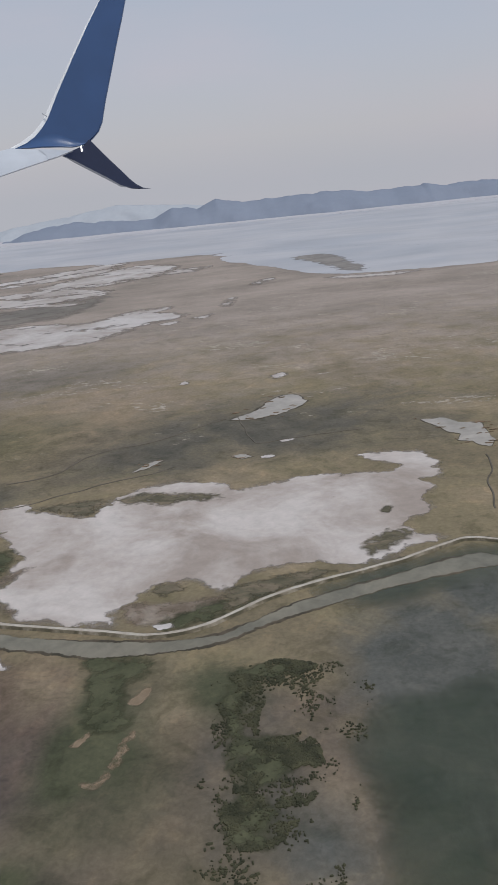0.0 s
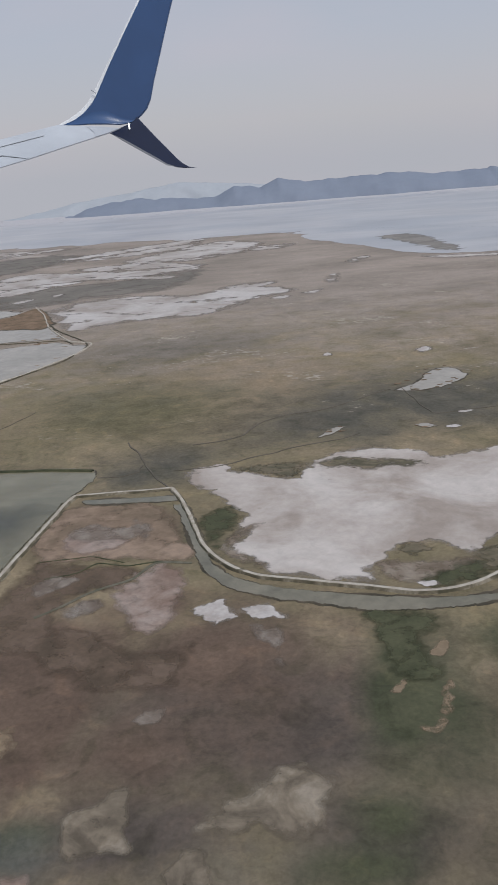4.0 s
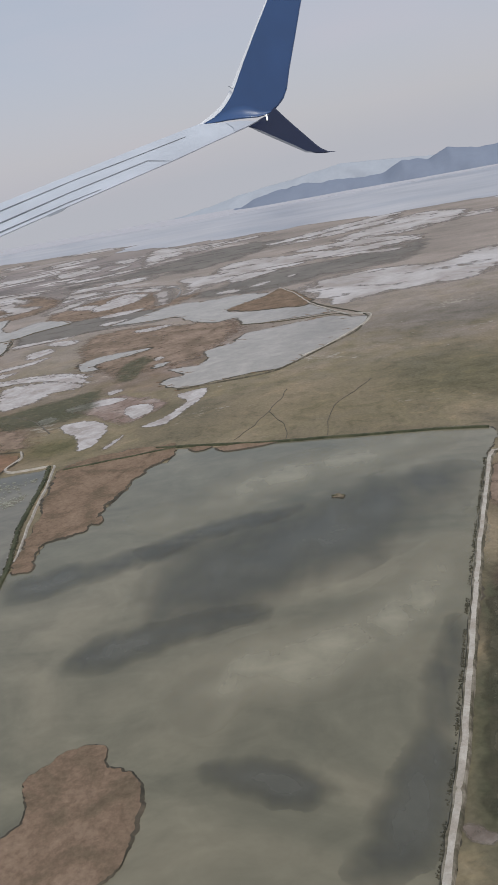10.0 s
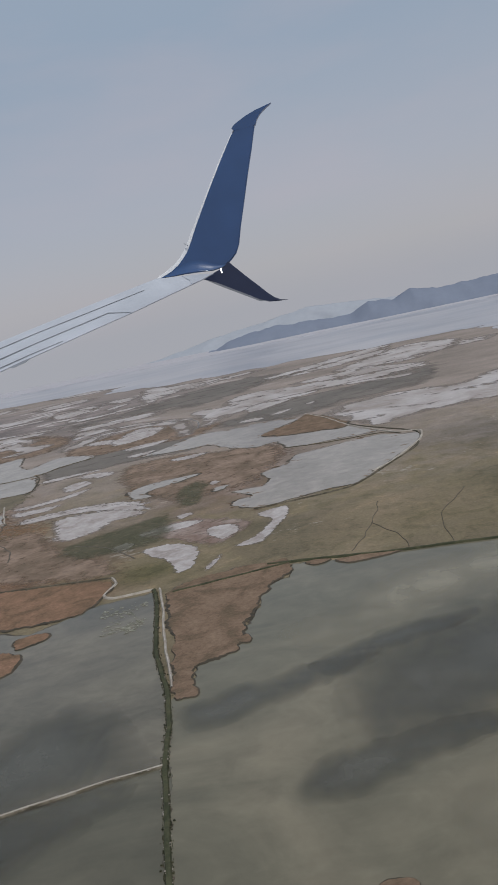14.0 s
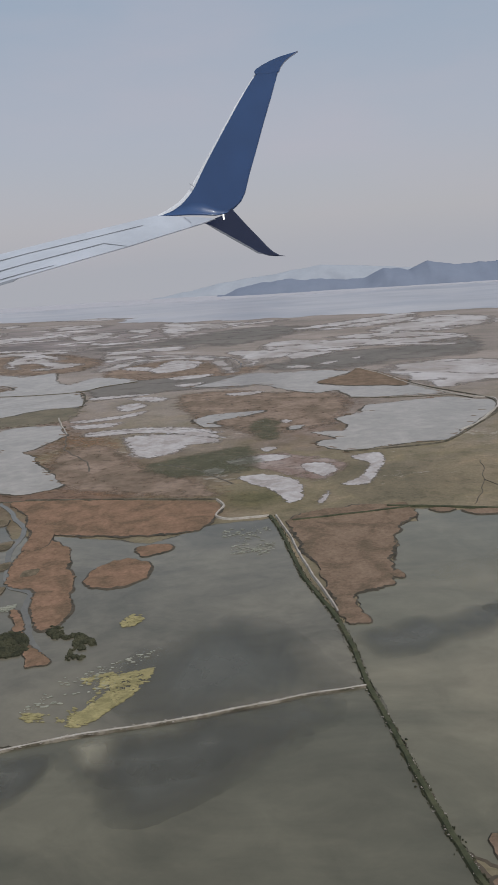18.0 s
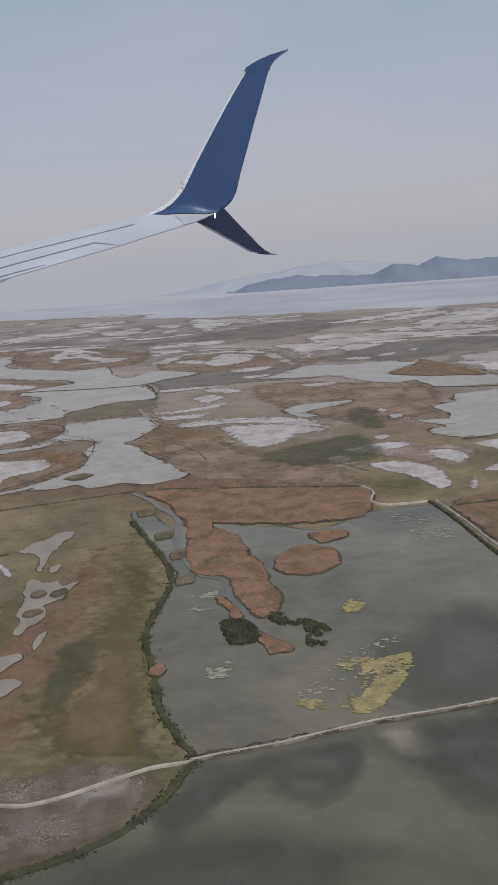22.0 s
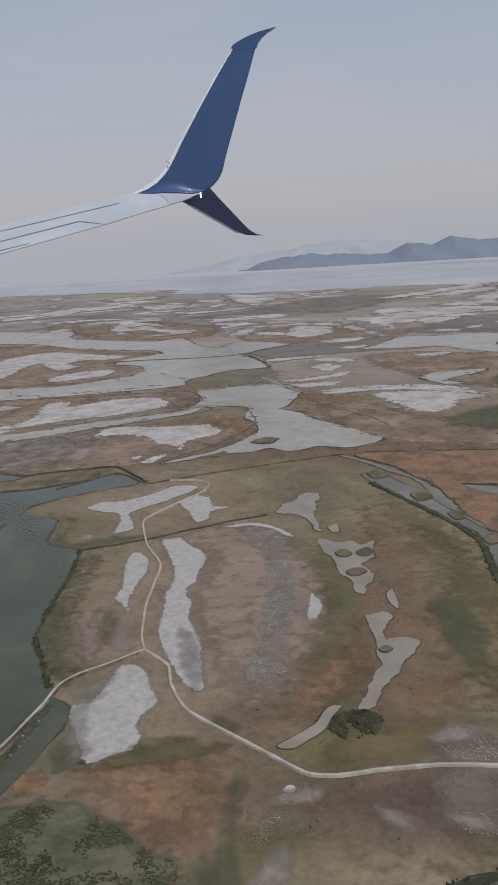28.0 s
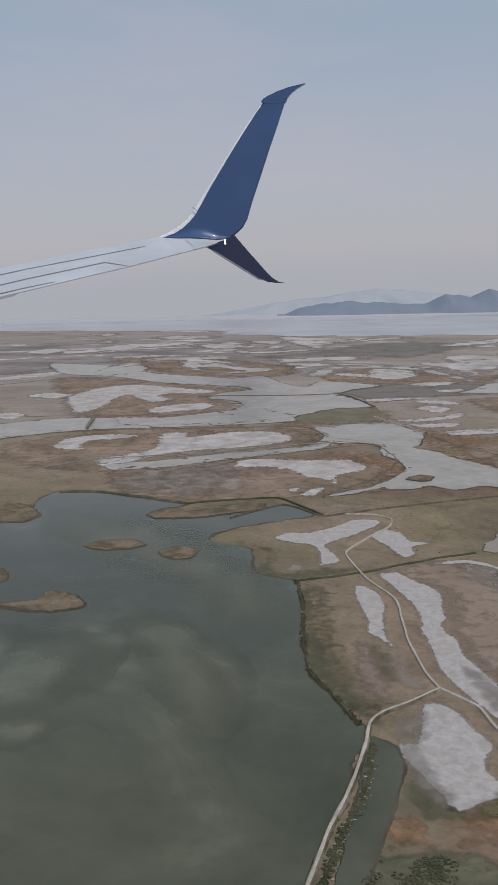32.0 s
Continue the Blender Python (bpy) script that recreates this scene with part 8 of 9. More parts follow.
# Two more sheets whose pale colour imitates reflected sky on the open pond.
sheet("silt_reflection", "V", M_palereflect, .5, "pale green reflection painted on the open pond",
      [(-93.1, 63.3), (-89.3, 61.0), (-86.29, 56.03), (-84.23, 50.23), (-83.85, 46.10), (-85.10, 45.49), (-86.94, 47.43), (-88.94, 51.04), (-90.67, 56.08)])
sheet("silt_reflection", "V", M_palereflect, .6, "pale sky reflection painted along the open pond's far side",
      [(-109.5, 93.5), (-100.3, 89.8), (-91.5, 84.3), (-83.5, 73.7), (-80.7, 65.4), (-81.51, 59.84), (-85.6, 63.2), (-92.0, 70.9), (-99.1, 77.2), (-104.9, 80.8)])
sheet("brown_flat", "F", M_redbrown, .3, "dark red-brown mud between the braided creeks",
      [(34.80, 57.60), (36.5, 63.4), (39.2, 62.3), (42.1, 62.3), (45.8, 61.0), (44.74, 56.74), (42.54, 57.14), (39.96, 53.15), (42.38, 51.94), (44.96, 49.96), (47.75, 48.06), (51.16, 48.98), (49.75, 43.79), (45.38, 43.78), (41.32, 46.25), (38.42, 48.75), (35.21, 47.13), (32.90, 46.12), (32.96, 50.31)])
sheet("brown_flat", "F", M_darkgreen2, .3, "dark green grass along the gravel dike",
      [(33.55, 51.76), (35.24, 51.89), (36.02, 48.40), (34.83, 44.59), (33.41, 41.83), (33.22, 37.28), (33.96, 33.36), (32.91, 30.52), (30.68, 30.36), (30.20, 32.18), (31.00, 36.60), (31.85, 44.37)])
sheet("mud_flat", "S", M_sand, .15, "shallow tan puddle on the red mud",
      [(34.53, 45.00), (35.96, 45.31), (36.96, 43.82), (38.11, 42.26), (39.07, 40.97), (40.10, 40.90), (40.80, 39.24), (39.92, 38.15), (38.80, 39.17), (37.97, 41.05), (36.92, 42.64), (35.56, 43.28)])
sheet("mud_flat", "S", M_pink, .3, "pinkish mud bar on the dark flat",
      [(38.23, 27.91), (39.93, 29.11), (42.15, 29.75), (44.05, 29.92), (44.47, 28.90), (43.16, 28.23), (41.06, 27.93), (39.15, 26.90)])

# ---- the wing of the aircraft ----
WING_Y = 4500.0


EYE = Vector((-69.5, 2.6, 26.6))


def slab(name, outline, y, thick, mat, parent, bulge=0.0, label="", tilt=0.0):
    """A panel with the given outline, seen along y, its middle bulging toward the viewer, edges rounded."""
    line = np.array(outline, float)
    k = len(line)
    c = line.mean(0)
    tris = tessellate_polygon([[Vector((x, z, 0)) for x, z in line]])
    v = [(x, y, z) for x, z in line] + [(x, y + thick, z) for x, z in line]
    f = [tuple(t) for t in tris] + [tuple(k + a for a in reversed(t)) for t in tris] + [(i, (i + 1) % k, k + (i + 1) % k, k + i) for i in range(k)]
    if tilt:
        v = [(x, yy + tilt * (z - 330.0), z) for x, yy, z in v]
        v = [tuple(EYE + (Vector(q) - EYE) * ((q[1] - EYE.y) / (yy - EYE.y))) for q, yy in zip(v, [y] * k + [y + thick] * k)]
    ob = mesh_object(name, v, f, mat, parent)
    bm = bmesh.new()
    bm.from_mesh(ob.data)
    bmesh.ops.recalc_face_normals(bm, faces=bm.faces)
    if bulge:
        bmesh.ops.bevel(bm, geom=[e for e in bm.edges if len(e.link_faces) == 2 and e.calc_face_angle() > 1.0 and abs(e.verts[0].co.y - e.verts[1].co.y) < 1e-3],
                        offset=bulge, segments=3, affect="EDGES", clamp_overlap=True)
    bm.to_mesh(ob.data)
    bm.free()
    if label:
        tagged(ob, label)
    return ob


wing = tagged(new("aircraft_wing"), "white aircraft wing with a blue split winglet", "wing")
slab("wing_panel", [(-2906, -74.2), (-2345, 33.8), (-1538, 187.8), (-1222, 246.5), (-1065, 274.2), (-862, 309.9), (-785, 300.2), (-663, 287.1), (-531, 267.9), (-602, 245.2), (-790, 200.1), (-995, 148.9), (-1232, 97.6), (-1553, 25.5), (-2371, -160.2), (-2942, -293.4)], WING_Y, 60, M_white, wing, 4, "white painted wing skin", 1.2)
slab("panel_gap", [(-2914, -123.8), (-1541, 153.2), (-1224, 208.0), (-926, 260.8), (-926, 258.4), (-1225, 205.1), (-1542, 149.6), (-2915, -130.1)], WING_Y - 6, 4, M_gap, wing, 0, "", 1.2)
slab("panel_gap", [(-2927, -205.1), (-1546, 96.5), (-1127, 178.7), (-991, 151.9), (-1127, 174.2), (-1547, 92.0), (-2929, -212.9)], WING_Y - 6, 4, M_gap, wing, 0, "", 1.2)
slab("panel_gap", [(-2936, -255.4), (-1551, 46.7), (-1375, 79.6), (-1375, 77.2), (-1551, 43.0), (-2937, -263.3)], WING_Y - 6, 4, M_gap, wing, 0, "", 1.2)
winglet = slab("winglet", [(-838, 306.5), (-772, 327.0), (-723, 354.5), (-683, 388.5), (-649, 426.0), (-620, 472.0), (-568, 557.0), (-470, 705.0), (-376, 842.0), (-299, 948.0), (-266, 986.7), (-208, 996.5), (-149, 995.6), (-194, 869.1), (-241, 746.0), (-288, 615.5), (-336, 485.6), (-365, 394.1), (-390, 350.9), (-422, 322.2), (-447, 305.0), (-478, 290.7), (-539, 285.6), (-601, 292.2), (-693, 299.1), (-754, 299.9)], WING_Y - 25, 30, M_blue, wing, 5, "blue painted upper winglet")
def root_fairing():
    """The curved foot of the winglet, sweeping round from the wing's upper skin into the upright blade."""
    n, m = 36, 8
    foot = spline([(-815, 306.0), (-755, 301.0), (-693, 299.6), (-601, 293.5), (-539, 287.0), (-482, 292.5), (-452, 304.0)], False, 12.0)
    at = np.linspace(0, len(foot) - 1, n + 1)
    foot = np.stack([np.interp(at, np.arange(len(foot)), foot[:, k]) for k in (0, 1)], 1)
    v, f = [], []
    for i, (x, z) in enumerate(foot):
        h = 3 + 60 * math.sin(math.pi * i / n) ** 1.2
        for j in range(m + 1):
            u = j / m
            v.append((x + 0.25 * h * u * u, WING_Y - 26 - 0.55 * h * (1 - u) ** 2, z + h * u))
    for i in range(n):
        for j in range(m):
            a, b = i * (m + 1) + j, (i + 1) * (m + 1) + j
            f.append((a, b, b + 1, a + 1))
    k = len(v)
    v += [(x, WING_Y - 20, z) for x, z in foot]
    f += [(i * (m + 1), k + i, k + i + 1, (i + 1) * (m + 1)) for i in range(n)]
    mesh_object("root_fairing", v, f, M_blue, winglet, True)


root_fairing()
slab("tip_cap", [(-278, 994.9), (-266, 1008.2), (-236, 1023.8), (-192, 1041.9), (-134, 1059.6), (-43, 1076.8), (-87, 1053.6), (-116, 1032.7), (-137, 1008.9), (-146, 987.5), (-208, 980.4), (-269, 984.0)], WING_Y - 25.6, 30, M_blue, winglet, 0.6, "blue swept tip cap")
slab("leading_edge", [(-862, 309.9), (-799, 335.5), (-736, 369.6), (-695, 403.9), (-656, 449.6), (-630, 489.4), (-576, 568.5), (-472, 718.7), (-379, 852.7), (-281, 978.8), (-269, 986.7), (-255, 973.0), (-282, 941.0), (-355, 833.1), (-448, 696.1), (-543, 551.0), (-598, 463.2), (-627, 414.6), (-659, 377.4), (-697, 340.1), (-748, 314.4), (-797, 303.3)], WING_Y - 16, 14, M_bare, winglet, 0.8, "bare pale leading edge")
slab("static_wick", [(-663, 464.0), (-641, 446.5), (-643, 443.7), (-665, 461.2)], WING_Y - 30, 4, M_gap, winglet)
slab("static_wick", [(-1040, 273.9), (-990, 286.2), (-990, 283.9), (-1040, 270.9)], WING_Y - 6, 4, M_gap, wing)
slab("wing_tip", [(-706, 290.5), (-632, 283.8), (-531, 266.4), (-602, 245.2), (-652, 234.0), (-664, 257.7)], WING_Y - 8, 6, M_tipgrey, wing, 2, "pale grey wing tip panel", 1.2)
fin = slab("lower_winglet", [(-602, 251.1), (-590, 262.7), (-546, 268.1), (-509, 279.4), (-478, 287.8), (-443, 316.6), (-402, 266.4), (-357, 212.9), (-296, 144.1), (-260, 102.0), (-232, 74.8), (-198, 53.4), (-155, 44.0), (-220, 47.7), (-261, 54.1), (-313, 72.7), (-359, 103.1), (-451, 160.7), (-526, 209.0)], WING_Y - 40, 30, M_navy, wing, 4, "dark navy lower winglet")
slab("fin_edge", [(-596, 251.0), (-526, 214.9), (-450, 166.6), (-359, 109.1), (-313, 77.1), (-260, 57.1), (-313, 68.2), (-359, 97.1), (-451, 154.8), (-527, 203.1)], WING_Y - 44, 6, M_gap, fin, 0, "grey leading edge strip")
slab("tip_lamp", [(-493, 288.0), (-486, 289.7), (-484, 261.5), (-491, 259.8)], WING_Y - 48, 8, M_lamp, wing, 0.5, "small bright tip light")
slab("hinge_fairing", [(-1669, -0.7), (-1585, 19.7), (-1543, 26.9), (-1573, 7.4), (-1638, -7.1)], WING_Y - 14, 10, M_gap, wing, 1, "", 1.2)

# ---- small growth and floating weed ----
A_BANK = [(-51.0, 87.2), (-45.7, 75.9), (-43.4, 69.1), (-43.7, 62.5), (-43.73, 57.85), (-42.09, 52.44), (-40.62, 47.19), (-38.53, 43.35), (-37.64, 41.90), (-38.43, 39.34), (-39.19, 37.73), (-41.12, 35.31), (-43.77, 33.64), (-46.49, 32.38), (-49.10, 31.58), (-51.61, 30.74), (-54.03, 29.90)]
A_SHRUB = [(73.05, 45.40), (74.91, 48.07), (77.56, 48.45), (80.09, 47.16), (77.27, 45.65), (75.68, 42.85), (75.64, 40.36), (78.60, 40.43), (78.89, 36.67), (76.11, 32.48), (73.59, 32.26), (72.70, 35.78), (73.95, 40.36), (73.19, 43.25)]
A_SHRUB_B = [(72.53, 50.05), (80.42, 48.77), (83.36, 44.24), (78.28, 27.91), (71.04, 28.69), (70.80, 35.59), (72.56, 39.06)]
A_WEED = [(-76.63, 34.63), (-76.12, 35.69), (-71.71, 36.14), (-69.48, 34.58), (-67.45, 32.80), (-65.53, 31.75), (-65.78, 29.61), (-78.96, 28.89), (-78.46, 31.61)]
A_ALGAE = [(-28.50, 52.41), (-26.48, 53.43), (-24.81, 53.83), (-23.47, 54.08), (-23.54, 51.71), (-24.95, 49.02), (-26.21, 46.82), (-27.42, 46.17), (-28.83, 46.75), (-31.03, 46.99), (-31.33, 47.96), (-28.78, 47.96), (-26.73, 50.37)]
A_ALGAE_B = [(-27.8, 62.2), (-27.1, 63.6), (-25.9, 63.5), (-26.3, 61.6), (-27.5, 61.0)]
A_TREES = [(-37.83, 59.89), (-36.1, 60.3), (-34.68, 58.35), (-34.84, 56.46), (-36.67, 56.22)]
A_TREES_B = [(-34.3, 61.4), (-31.9, 61.0), (-30.08, 59.28), (-28.97, 58.69), (-28.94, 55.86), (-30.79, 55.54), (-30.99, 58.36), (-33.27, 59.53)]
A_SPECKS = [(-64.1, 74.8), (-61.4, 73.2), (-60.3, 67.4), (-59.9, 60.6), (-60.27, 54.80), (-60.49, 49.98), (-61.09, 46.67), (-62.74, 45.61), (-63.40, 46.56), (-63.06, 50.76), (-62.58, 55.72), (-62.1, 61.7), (-62.6, 68.2), (-64.3, 71.4)]
A_THICKET = [(-58.25, 41.63), (-57.73, 42.93), (-56.32, 43.39), (-55.22, 42.73), (-55.75, 41.03), (-57.12, 40.51)]
A_FAR_A = [(-327.3, 589.5), (-247.8, 550.2), (-111.4, 434.3), (-68.9, 349.2), (-52.8, 289.6), (-83.2, 243.9), (-114.4, 262.1), (-153.4, 289.7), (-218.6, 332.9)]
A_FAR_B = [(-95.8, 322.8), (-76.5, 371.9), (-40.3, 333.2), (-39.2, 226.5), (-40.5, 204.5), (-67.3, 218.9)]
A_MID = [(29.1, 173.0), (79.6, 202.5), (146.6, 193.6), (112.6, 101.5), (82.4, 92.7), (52.9, 102.9)]
A_PALE_A = [(-18.5, 83.6), (-15.1, 81.3), (-16.5, 75.1), (-19.6, 76.4)]
A_PALE_B = [(-41.6, 64.9), (-38.8, 66.4), (-38.6, 62.8), (-40.8, 61.9)]
A_PALE_C = [(-38.40, 53.03), (-36.36, 53.57), (-36.43, 51.16), (-37.84, 51.08)]
A_PALE_D = [(-22.0, 85.6), (-16.2, 86.5), (-14.7, 76.0), (-19.6, 75.9)]
A_PALE_E = [(-30.20, 52.52), (-23.14, 57.28), (-22.79, 53.69), (-28.72, 49.37), (-31.78, 47.77)]
A_SHORE = [(-80.0, 70.6), (-79.4, 64.8), (-79.43, 58.24), (-79.04, 53.67), (-77.57, 50.47), (-76.10, 46.95)]
A_DIKE = [(-16.4, 89.6), (-14.9, 84.2), (-12.2, 70.9), (-9.6, 62.9), (-8.26, 56.88), (-7.38, 51.07), (-6.09, 45.03), (-5.05, 40.15), (-4.17, 36.54), (-3.06, 32.78)]
A_STONES = [(-7.38, 50.85), (-11.87, 49.66), (-15.62, 48.39), (-21.06, 46.63), (-26.41, 45.32), (-32.42, 43.22), (-35.80, 42.28), (-37.77, 41.64)]
A_TUFTS_B = [(-84.0, 98.2), (-50.5, 95.0), (-43.7, 67.5), (-38.28, 42.48), (-40.83, 35.43), (-59.67, 31.21)]
A_ALGAE_CORE = [(-26.96, 52.48), (-24.85, 53.49), (-23.36, 53.98), (-23.46, 51.71), (-24.87, 49.02), (-26.21, 46.82), (-28.49, 46.41), (-29.10, 47.30), (-27.27, 48.16), (-26.01, 50.55), (-26.84, 51.36)]
A_CAUSE = [(-75.48, 44.82), (-75.87, 42.12), (-76.50, 39.71), (-77.43, 37.53), (-78.10, 35.57), (-78.67, 33.63)]
A_BRIDGE = [(-120.4, 150.1), (-122.2, 162.8)]
A_BLIND = [(21.1, 70.5), (22.1, 70.6)]
A_CRUST_A = [(-52.69, 40.21), (-50.59, 42.08), (-48.84, 40.82), (-44.65, 39.87), (-43.28, 41.62), (-40.18, 40.43), (-40.45, 38.38), (-42.88, 38.20), (-46.54, 38.25), (-51.85, 38.70)]
A_CRUST_B = [(-53.25, 34.93), (-51.32, 34.56), (-48.88, 36.32), (-44.74, 37.27), (-42.44, 36.32), (-44.83, 34.44), (-48.14, 33.32), (-50.83, 32.84), (-52.57, 33.44)]
A_CRUST_C = [(-62.92, 35.01), (-61.84, 36.61), (-59.22, 37.17), (-58.70, 36.08), (-60.41, 35.32), (-61.76, 32.74), (-62.81, 32.77)]


def scatter(poly, count, seed, clump=0.0):
    rnd = random.Random(seed)
    xs, ys = [q[0] for q in poly], [q[1] for q in poly]
    out, tries = [], 0
    while len(out) < count and tries < count * 60:
        tries += 1
        x, y = rnd.uniform(min(xs), max(xs)), rnd.uniform(min(ys), max(ys))
        dense = 0.5 + noise.noise((x * 0.4, y * 0.4, seed)) + 0.5 * noise.noise((x * 1.3, y * 1.3, seed))
        if inside(poly, x, y) and (not clump or dense > clump + rnd.random() * 0.7):
            out.append((x, y, rnd.random()))
    return out


def rounded(poly):
    return [tuple(q) for q in spline(poly, True, 0.4)]


def along(line, count, seed, spread, gaps=-9.0):
    """Spots strewn along a line, thinning out where noise is low."""
    rnd = random.Random(seed)
    p = spline(line, False, 0.2)
    out = []
    for _ in range(count):
        q = p[rnd.randrange(len(p))]
        x, y = q[0] + rnd.gauss(0, spread), q[1] + rnd.gauss(0, spread)
        if noise.noise((x * 0.5, y * 0.5, seed)) + 0.5 * noise.noise((x * 1.7, y * 1.7, seed)) > gaps - 0.35 * rnd.random():
            out.append((x, y, rnd.random()))
    return out


def clumps(name, spots, size, tall, mat, label, category, z=0.05, seed=1):
    """Many small uneven bushes, joined: each a squat faceted mound of jittered points."""
    rnd = random.Random(seed)
    v, f = [], []
    for x, y, q in spots:
        s = size * (0.4 + 1.2 * q * q)
        n0, m = len(v), 7
        turn, st = rnd.random() * 6.3, rnd.uniform(0.7, 1.5)
        for ring, (rr, hh) in enumerate(((1.0, 0.0), (0.85, 0.55), (0.4, 1.0))):
            for i in range(m):
                a = turn + (i + 0.4 * ring) * 2 * math.pi / m
                r = s * rr * rnd.uniform(0.6, 1.3)
                v.append((x + r * math.cos(a) * st, y + r * math.sin(a) / st, z - 0.06 * (ring == 0) + tall * s * hh * rnd.uniform(0.6, 1.2)))
        v.append((x, y, z + tall * s * 1.1))
        for ring in range(2):
            for i in range(m):
                a, b = n0 + ring * m + i, n0 + ring * m + (i + 1) % m
                f.append((a, b, b + m, a + m))
        for i in range(m):
            f.append((n0 + 2 * m + i, n0 + 2 * m + (i + 1) % m, n0 + 3 * m))
    return tagged(mesh_object(name, v, f, mat), label, category, "", "stuff")


def flakes(name, spots, size, mat, label, category, z=0.08, seed=1):
    """Many thin irregular floating or lying flakes, joined."""
    rnd = random.Random(seed)
    v, f = [], []
    for x, y, q in spots:
        s = size * (0.3 + 1.4 * q * q)
        n0, m = len(v), rnd.randrange(6, 10)
        turn, st = rnd.random() * 6.3, rnd.uniform(0.9, 1.9)
        zz = z + rnd.random() * 0.012
        ring = [(s * st * rnd.uniform(0.55, 1.3) * math.cos(turn + i * 6.283 / m), s / st * rnd.uniform(0.55, 1.3) * math.sin(turn + i * 6.283 / m)) for i in range(m)]
        v += [(x + a, y + b, zz) for a, b in ring] + [(x + a * 1.05, y + b * 1.05, zz - 0.02) for a, b in ring]
        f.append(tuple(range(n0, n0 + m)))
        f += [(n0 + i, n0 + m + i, n0 + m + (i + 1) % m, n0 + (i + 1) % m) for i in range(m)]
    return tagged(mesh_object(name, v, f, mat), label, category, "", "stuff")


ribbon("bank_grass", M_weedline, 0.42, 0.01, "dark green grass strip along the pond bank", A_BANK)
ribbon("bank_grass", M_weedline, 0.1, 0.0, "dark green grass strip on the open pond's shore", A_SHORE)
clumps("bank_shrubs", along(A_BANK, 3500, 1, 0.1, -0.2) + along(A_BANK, 7000, 71, 0.22, 0.03), 0.055, 0.8, M_shrub, "dark green shrubs along the pond bank", "shrubs", 0.05, 1)
clumps("marsh_shrubs", scatter(rounded(A_SHRUB), 6500, 2, 0.42) + scatter(A_SHRUB_B, 1700, 3, 0.55), 0.075, 0.6, M_shrub, "dark shrubs scattered over the wet flat", "shrubs", 0.05, 2)
clumps("weed_clumps", scatter(A_WEED, 2600, 4, 0.4), 0.06, 0.25, M_weedline, "dark weed clumps on the marsh pan", "weeds", 0.04, 3)
clumps("thicket", scatter(rounded(A_THICKET), 900, 5, 0.1), 0.1, 0.7, M_thicket, "dark thicket at the marsh edge", "shrubs", 0.05, 4)
clumps("tree_clump", scatter(rounded(A_TREES), 800, 6), 0.16, 0.9, M_shrub, "dark rounded clump of trees on the spit", "trees", 0.09, 5)
clumps("tree_clump", scatter(rounded(A_TREES_B), 600, 7, 0.4), 0.14, 0.9, M_shrub, "dark broken clump of trees on the spit", "trees", 0.09, 6)
flakes("algae_mat", scatter(A_ALGAE_CORE, 1500, 8, 0.05) + scatter(rounded(A_ALGAE), 900, 18, 0.2), 0.11, M_algae, "broken yellow algae mat floating on the pond", "algae", 0.085, 7)
flakes("algae_mat", scatter(rounded(A_ALGAE_B), 160, 9, 0.2), 0.13, M_algae, "small yellow algae mat floating on the pond", "algae", 0.085, 8)
for _i, _a in enumerate((A_PALE_A, A_PALE_B, A_PALE_C, A_PALE_D, A_PALE_E)):
    flakes("floating_weed", scatter(_a, 160, 40 + _i, 0.3), 0.10, M_paleflake, "pale weed flecks floating on the pond", "weeds", 0.085, 50 + _i)
flakes("salt_specks", scatter(rounded(A_SPECKS), 5200, 10, 0.15), 0.032, M_crust, "white salt specks on the dry flat", "salt", 0.04, 9)
for _i, _a in enumerate((A_CRUST_A, A_CRUST_B, A_CRUST_C)):
    flakes("salt_flecks", scatter(_a, (1700, 1700, 300)[_i], 80 + _i, 0.12), 0.022, M_crust, "white salt flecks strewn over brown grassland", "salt", 0.03, 80 + _i)
clumps("shore_shrubs", along(A_SHORE, 2200, 31, 0.11, 0.0), 0.05, 0.9, M_shrub, "dark shrubs along the open pond's shore", "shrubs", 0.05, 31)
clumps("dike_weeds", along(A_DIKE, 3600, 32, 0.14), 0.05, 0.8, M_shrub, "dark weeds along the earth dike", "weeds", 0.1, 32)
flakes("dike_stones", along(A_DIKE, 500, 33, 0.12) + along(A_STONES, 1400, 34, 0.08), 0.05, M_crust, "pale stones along the dikes", "stones", 0.17, 33)
clumps("plain_tufts", scatter(A_TUFTS_B, 700, 36, 0.45), 0.04, 0.6, M_weedline, "dark tufts scattered over the marsh", "tufts", 0.03, 35)

A_ROAD = [(28.0, 27.4), (28.8, 31.9), (29.8, 37.7), (30.5, 42.3), (31.6, 49.4), (33.0, 58.0), (34.6, 67.0), (36.2, 76.2)]
clumps("road_weeds", along([(x - 0.16, y) for x, y in A_ROAD], 2200, 65, 0.07, 0.05) + along([(x + 0.42, y) for x, y in A_ROAD], 900, 66, 0.07, 0.15), 0.05, 0.6, M_thicket, "dark weeds along the gravel dike road", "weeds", 0.05, 65)
clumps("causeway_weeds", along(A_CAUSE, 900, 61, 0.13), 0.08, 0.7, M_weedline, "dark weeds between the causeway and canal", "weeds", 0.02, 61)
flakes("causeway_stones", along(A_CAUSE, 160, 62, 0.16), 0.045, M_crust, "pale stones below the causeway", "stones", 0.05, 62)
clumps("reed_tuft", along([(q[0], q[1]) for q in A_BLIND], 26, 63, 0.12), 0.11, 0.6, M_weedline, "dark reed tuft on a tiny islet", "reeds", 0.09, 63)


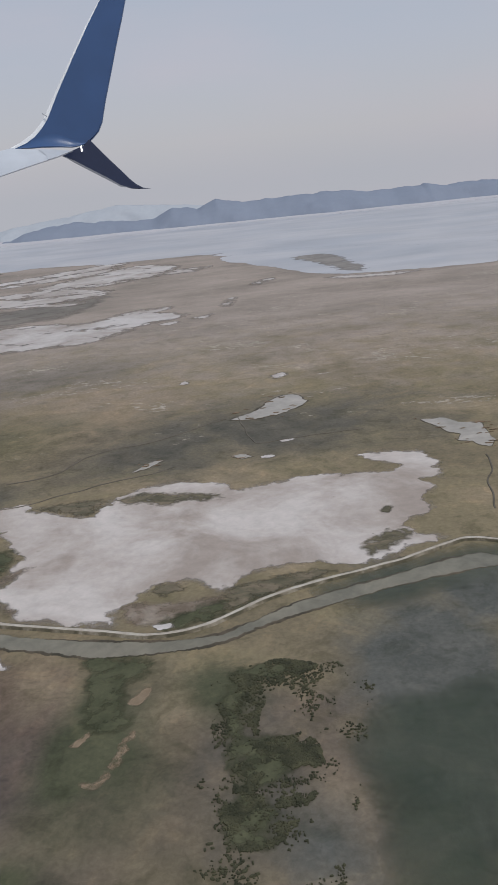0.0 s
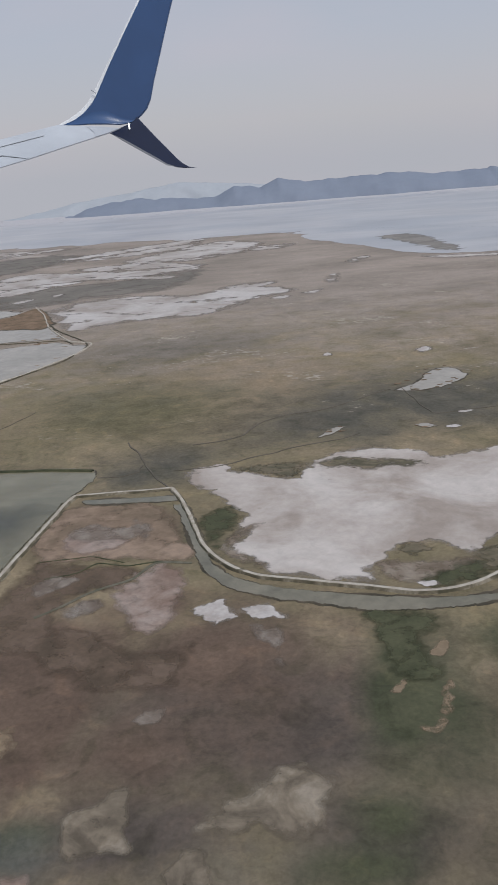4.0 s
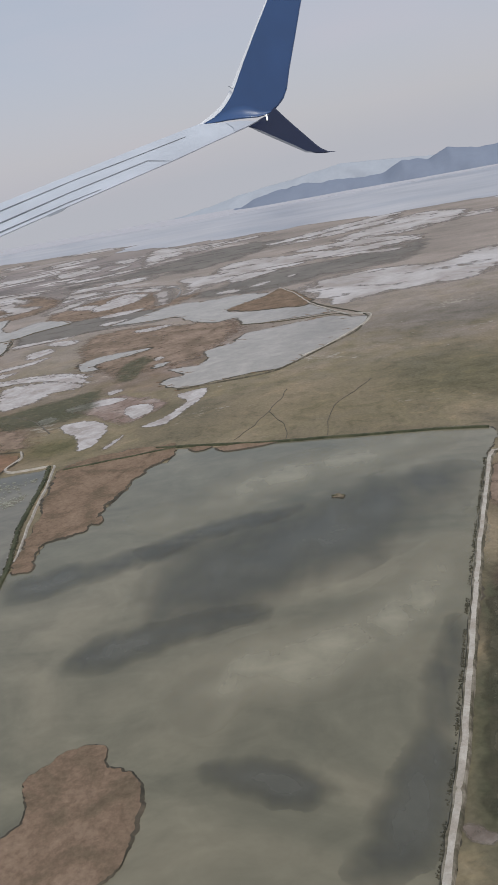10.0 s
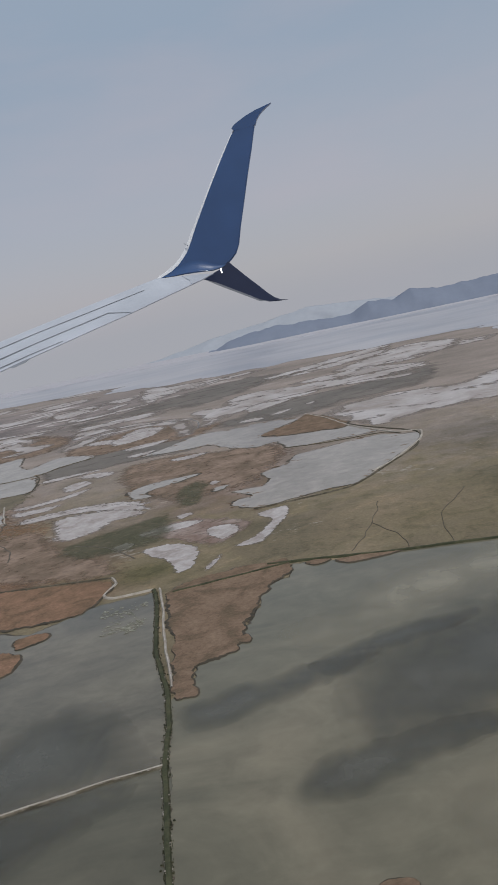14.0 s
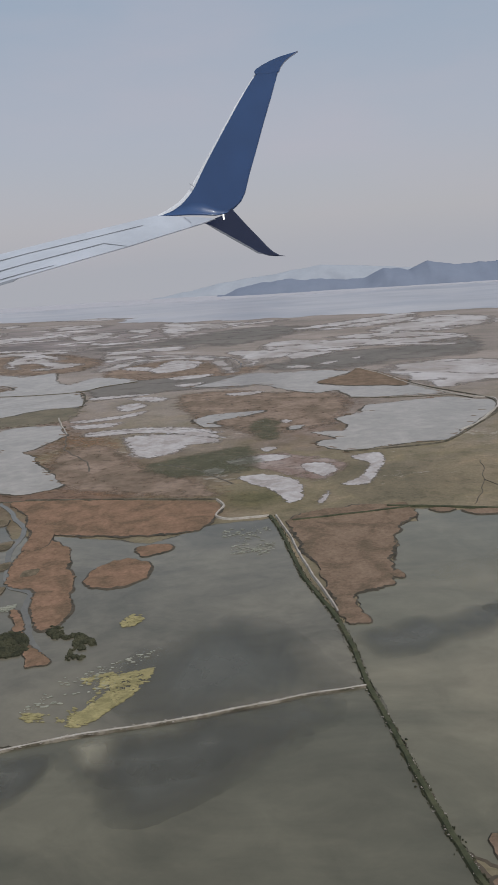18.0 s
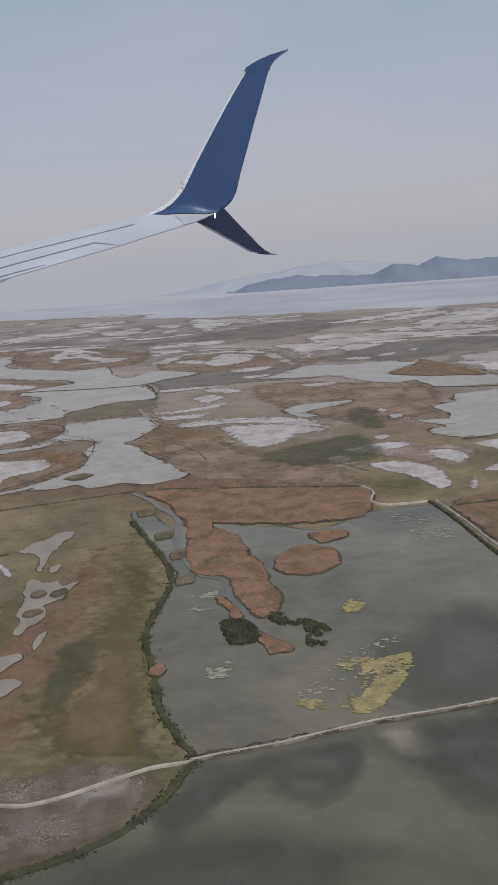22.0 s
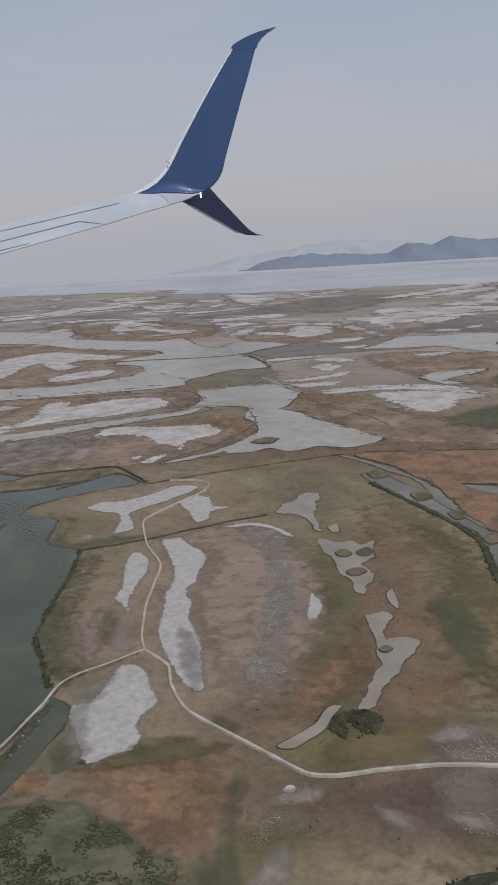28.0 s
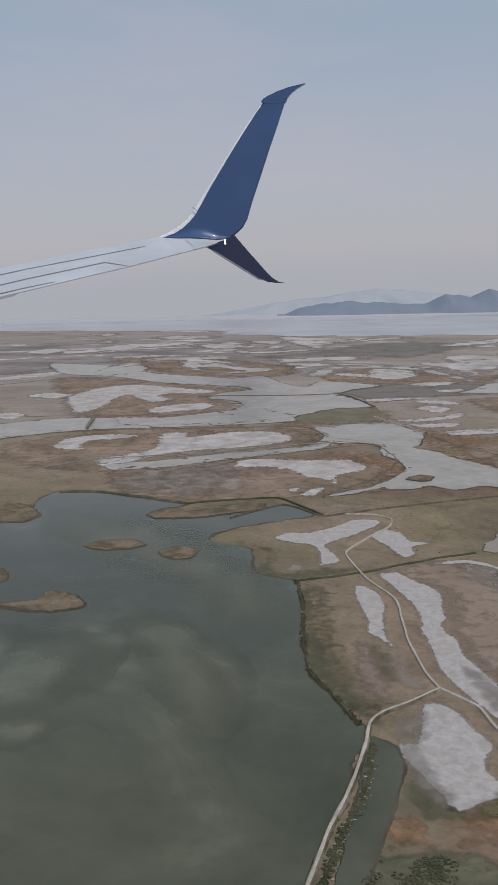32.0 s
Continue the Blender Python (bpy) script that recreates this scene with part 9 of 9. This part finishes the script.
def box_part(name, a, b, width, z0, z1, mat, parent):
    """A straight beam from a to b on plan, between two heights."""
    a, b = np.array(a), np.array(b)
    d = (b - a) / np.hypot(*(b - a))
    n = np.array((d[1], -d[0])) * width / 2
    v = [(*(p + s), z) for z in (z0, z1) for p, s in ((a, n), (b, n), (b, -n), (a, -n))]
    return mesh_object(name, v, [(3, 2, 1, 0), (4, 5, 6, 7), (0, 1, 5, 4), (1, 2, 6, 5), (2, 3, 7, 6), (3, 0, 4, 7)], mat, parent)


def footbridge(a, b):
    """A small timber bridge over the channel: deck, two rails and piles."""
    ob = tagged(new("footbridge"), "small grey timber bridge over the pale channel", "bridge")
    a, b = np.array(a), np.array(b)
    d = (b - a) / np.hypot(*(b - a))
    n = np.array((d[1], -d[0])) * 0.23
    box_part("deck", a, b, 0.5, 0.28, 0.36, M_timber, ob)
    for s in (1, -1):
        box_part("rail", a + s * n, b + s * n, 0.07, 0.5, 0.56, M_timber, ob)
        for k in range(6):
            p = a + (b - a) * (k + 0.5) / 6 + s * n
            box_part("pile", p - d * 0.08, p + d * 0.08, 0.12, -0.05, 0.52, M_timber, ob)


footbridge(*A_BRIDGE)

# ---- far marsh: streaks of salt and standing water ----
def streaks(name, spots, size, mat, label, category, z, seed):
    """Many long ragged patches lying across the view over the far plain, joined."""
    rnd = random.Random(seed)
    v, f = [], []
    for num, (x, y, q) in enumerate(spots):
        z += 0.0001
        s = size * (0.35 + 1.5 * q * q) * (0.6 + y / 300)
        w = s * rnd.uniform(0.16, 0.4)
        n0, m = len(v), 30
        lean = rnd.uniform(-0.25, 0.15)
        ph = rnd.random() * 50
        for lev, k in ((z, 1.0), (z - 0.05, 1.04)):
            for i in range(m):
                a = i * 6.2832 / m
                r = 0.75 + 0.55 * noise.noise((math.cos(a) * 1.6 + ph, math.sin(a) * 1.6, 0)) + 0.4 * noise.noise((math.cos(a) * 5 + ph, math.sin(a) * 5, 7))
                dx, dy = r * s * math.cos(a) * k, r * w * math.sin(a) * k
                v.append((x + dx, y + dy + dx * lean + w * 1.2 * noise.noise((dx * 1.2 / s + ph, 3, 1)), lev))
        f.append(tuple(range(n0, n0 + m)))
        f += [(n0 + i, n0 + m + i, n0 + m + (i + 1) % m, n0 + (i + 1) % m) for i in range(m)]
    return tagged(mesh_object(name, v, f, mat), label, category, "", "stuff")


M_farmud = surface("far_mud", [(0.13, 0.115, 0.10), (0.19, 0.16, 0.14)], 0.05, (1, 3, 1), 0.3, 0.3)
streaks("far_mud_streaks", scatter(A_FAR_A, 40, 25) + scatter(A_FAR_B, 10, 27), 6.0, M_farmud, "brown reed streaks over the far marsh", "reeds", 0.004, 13)
streaks("near_salt_specks", scatter(A_MID, 22, 29), 0.9, M_crust, "small pale salt specks on the plain", "salt", 0.02, 14)

islets = []
for _i, _line in enumerate(SHORES):
    _rnd = random.Random(60 + _i)
    for _j in range(int(len(_line) * 0.16)):
        _q = _line[_rnd.randrange(len(_line))]
        islets.append((_q[0] + _rnd.gauss(0, 0.9), _q[1] + _rnd.gauss(0, 0.9), _rnd.random()))
streaks("shore_islets", islets, 0.5, M_brown, "brown tufts and islets along the pool shores", "reeds", 0.075, 15)
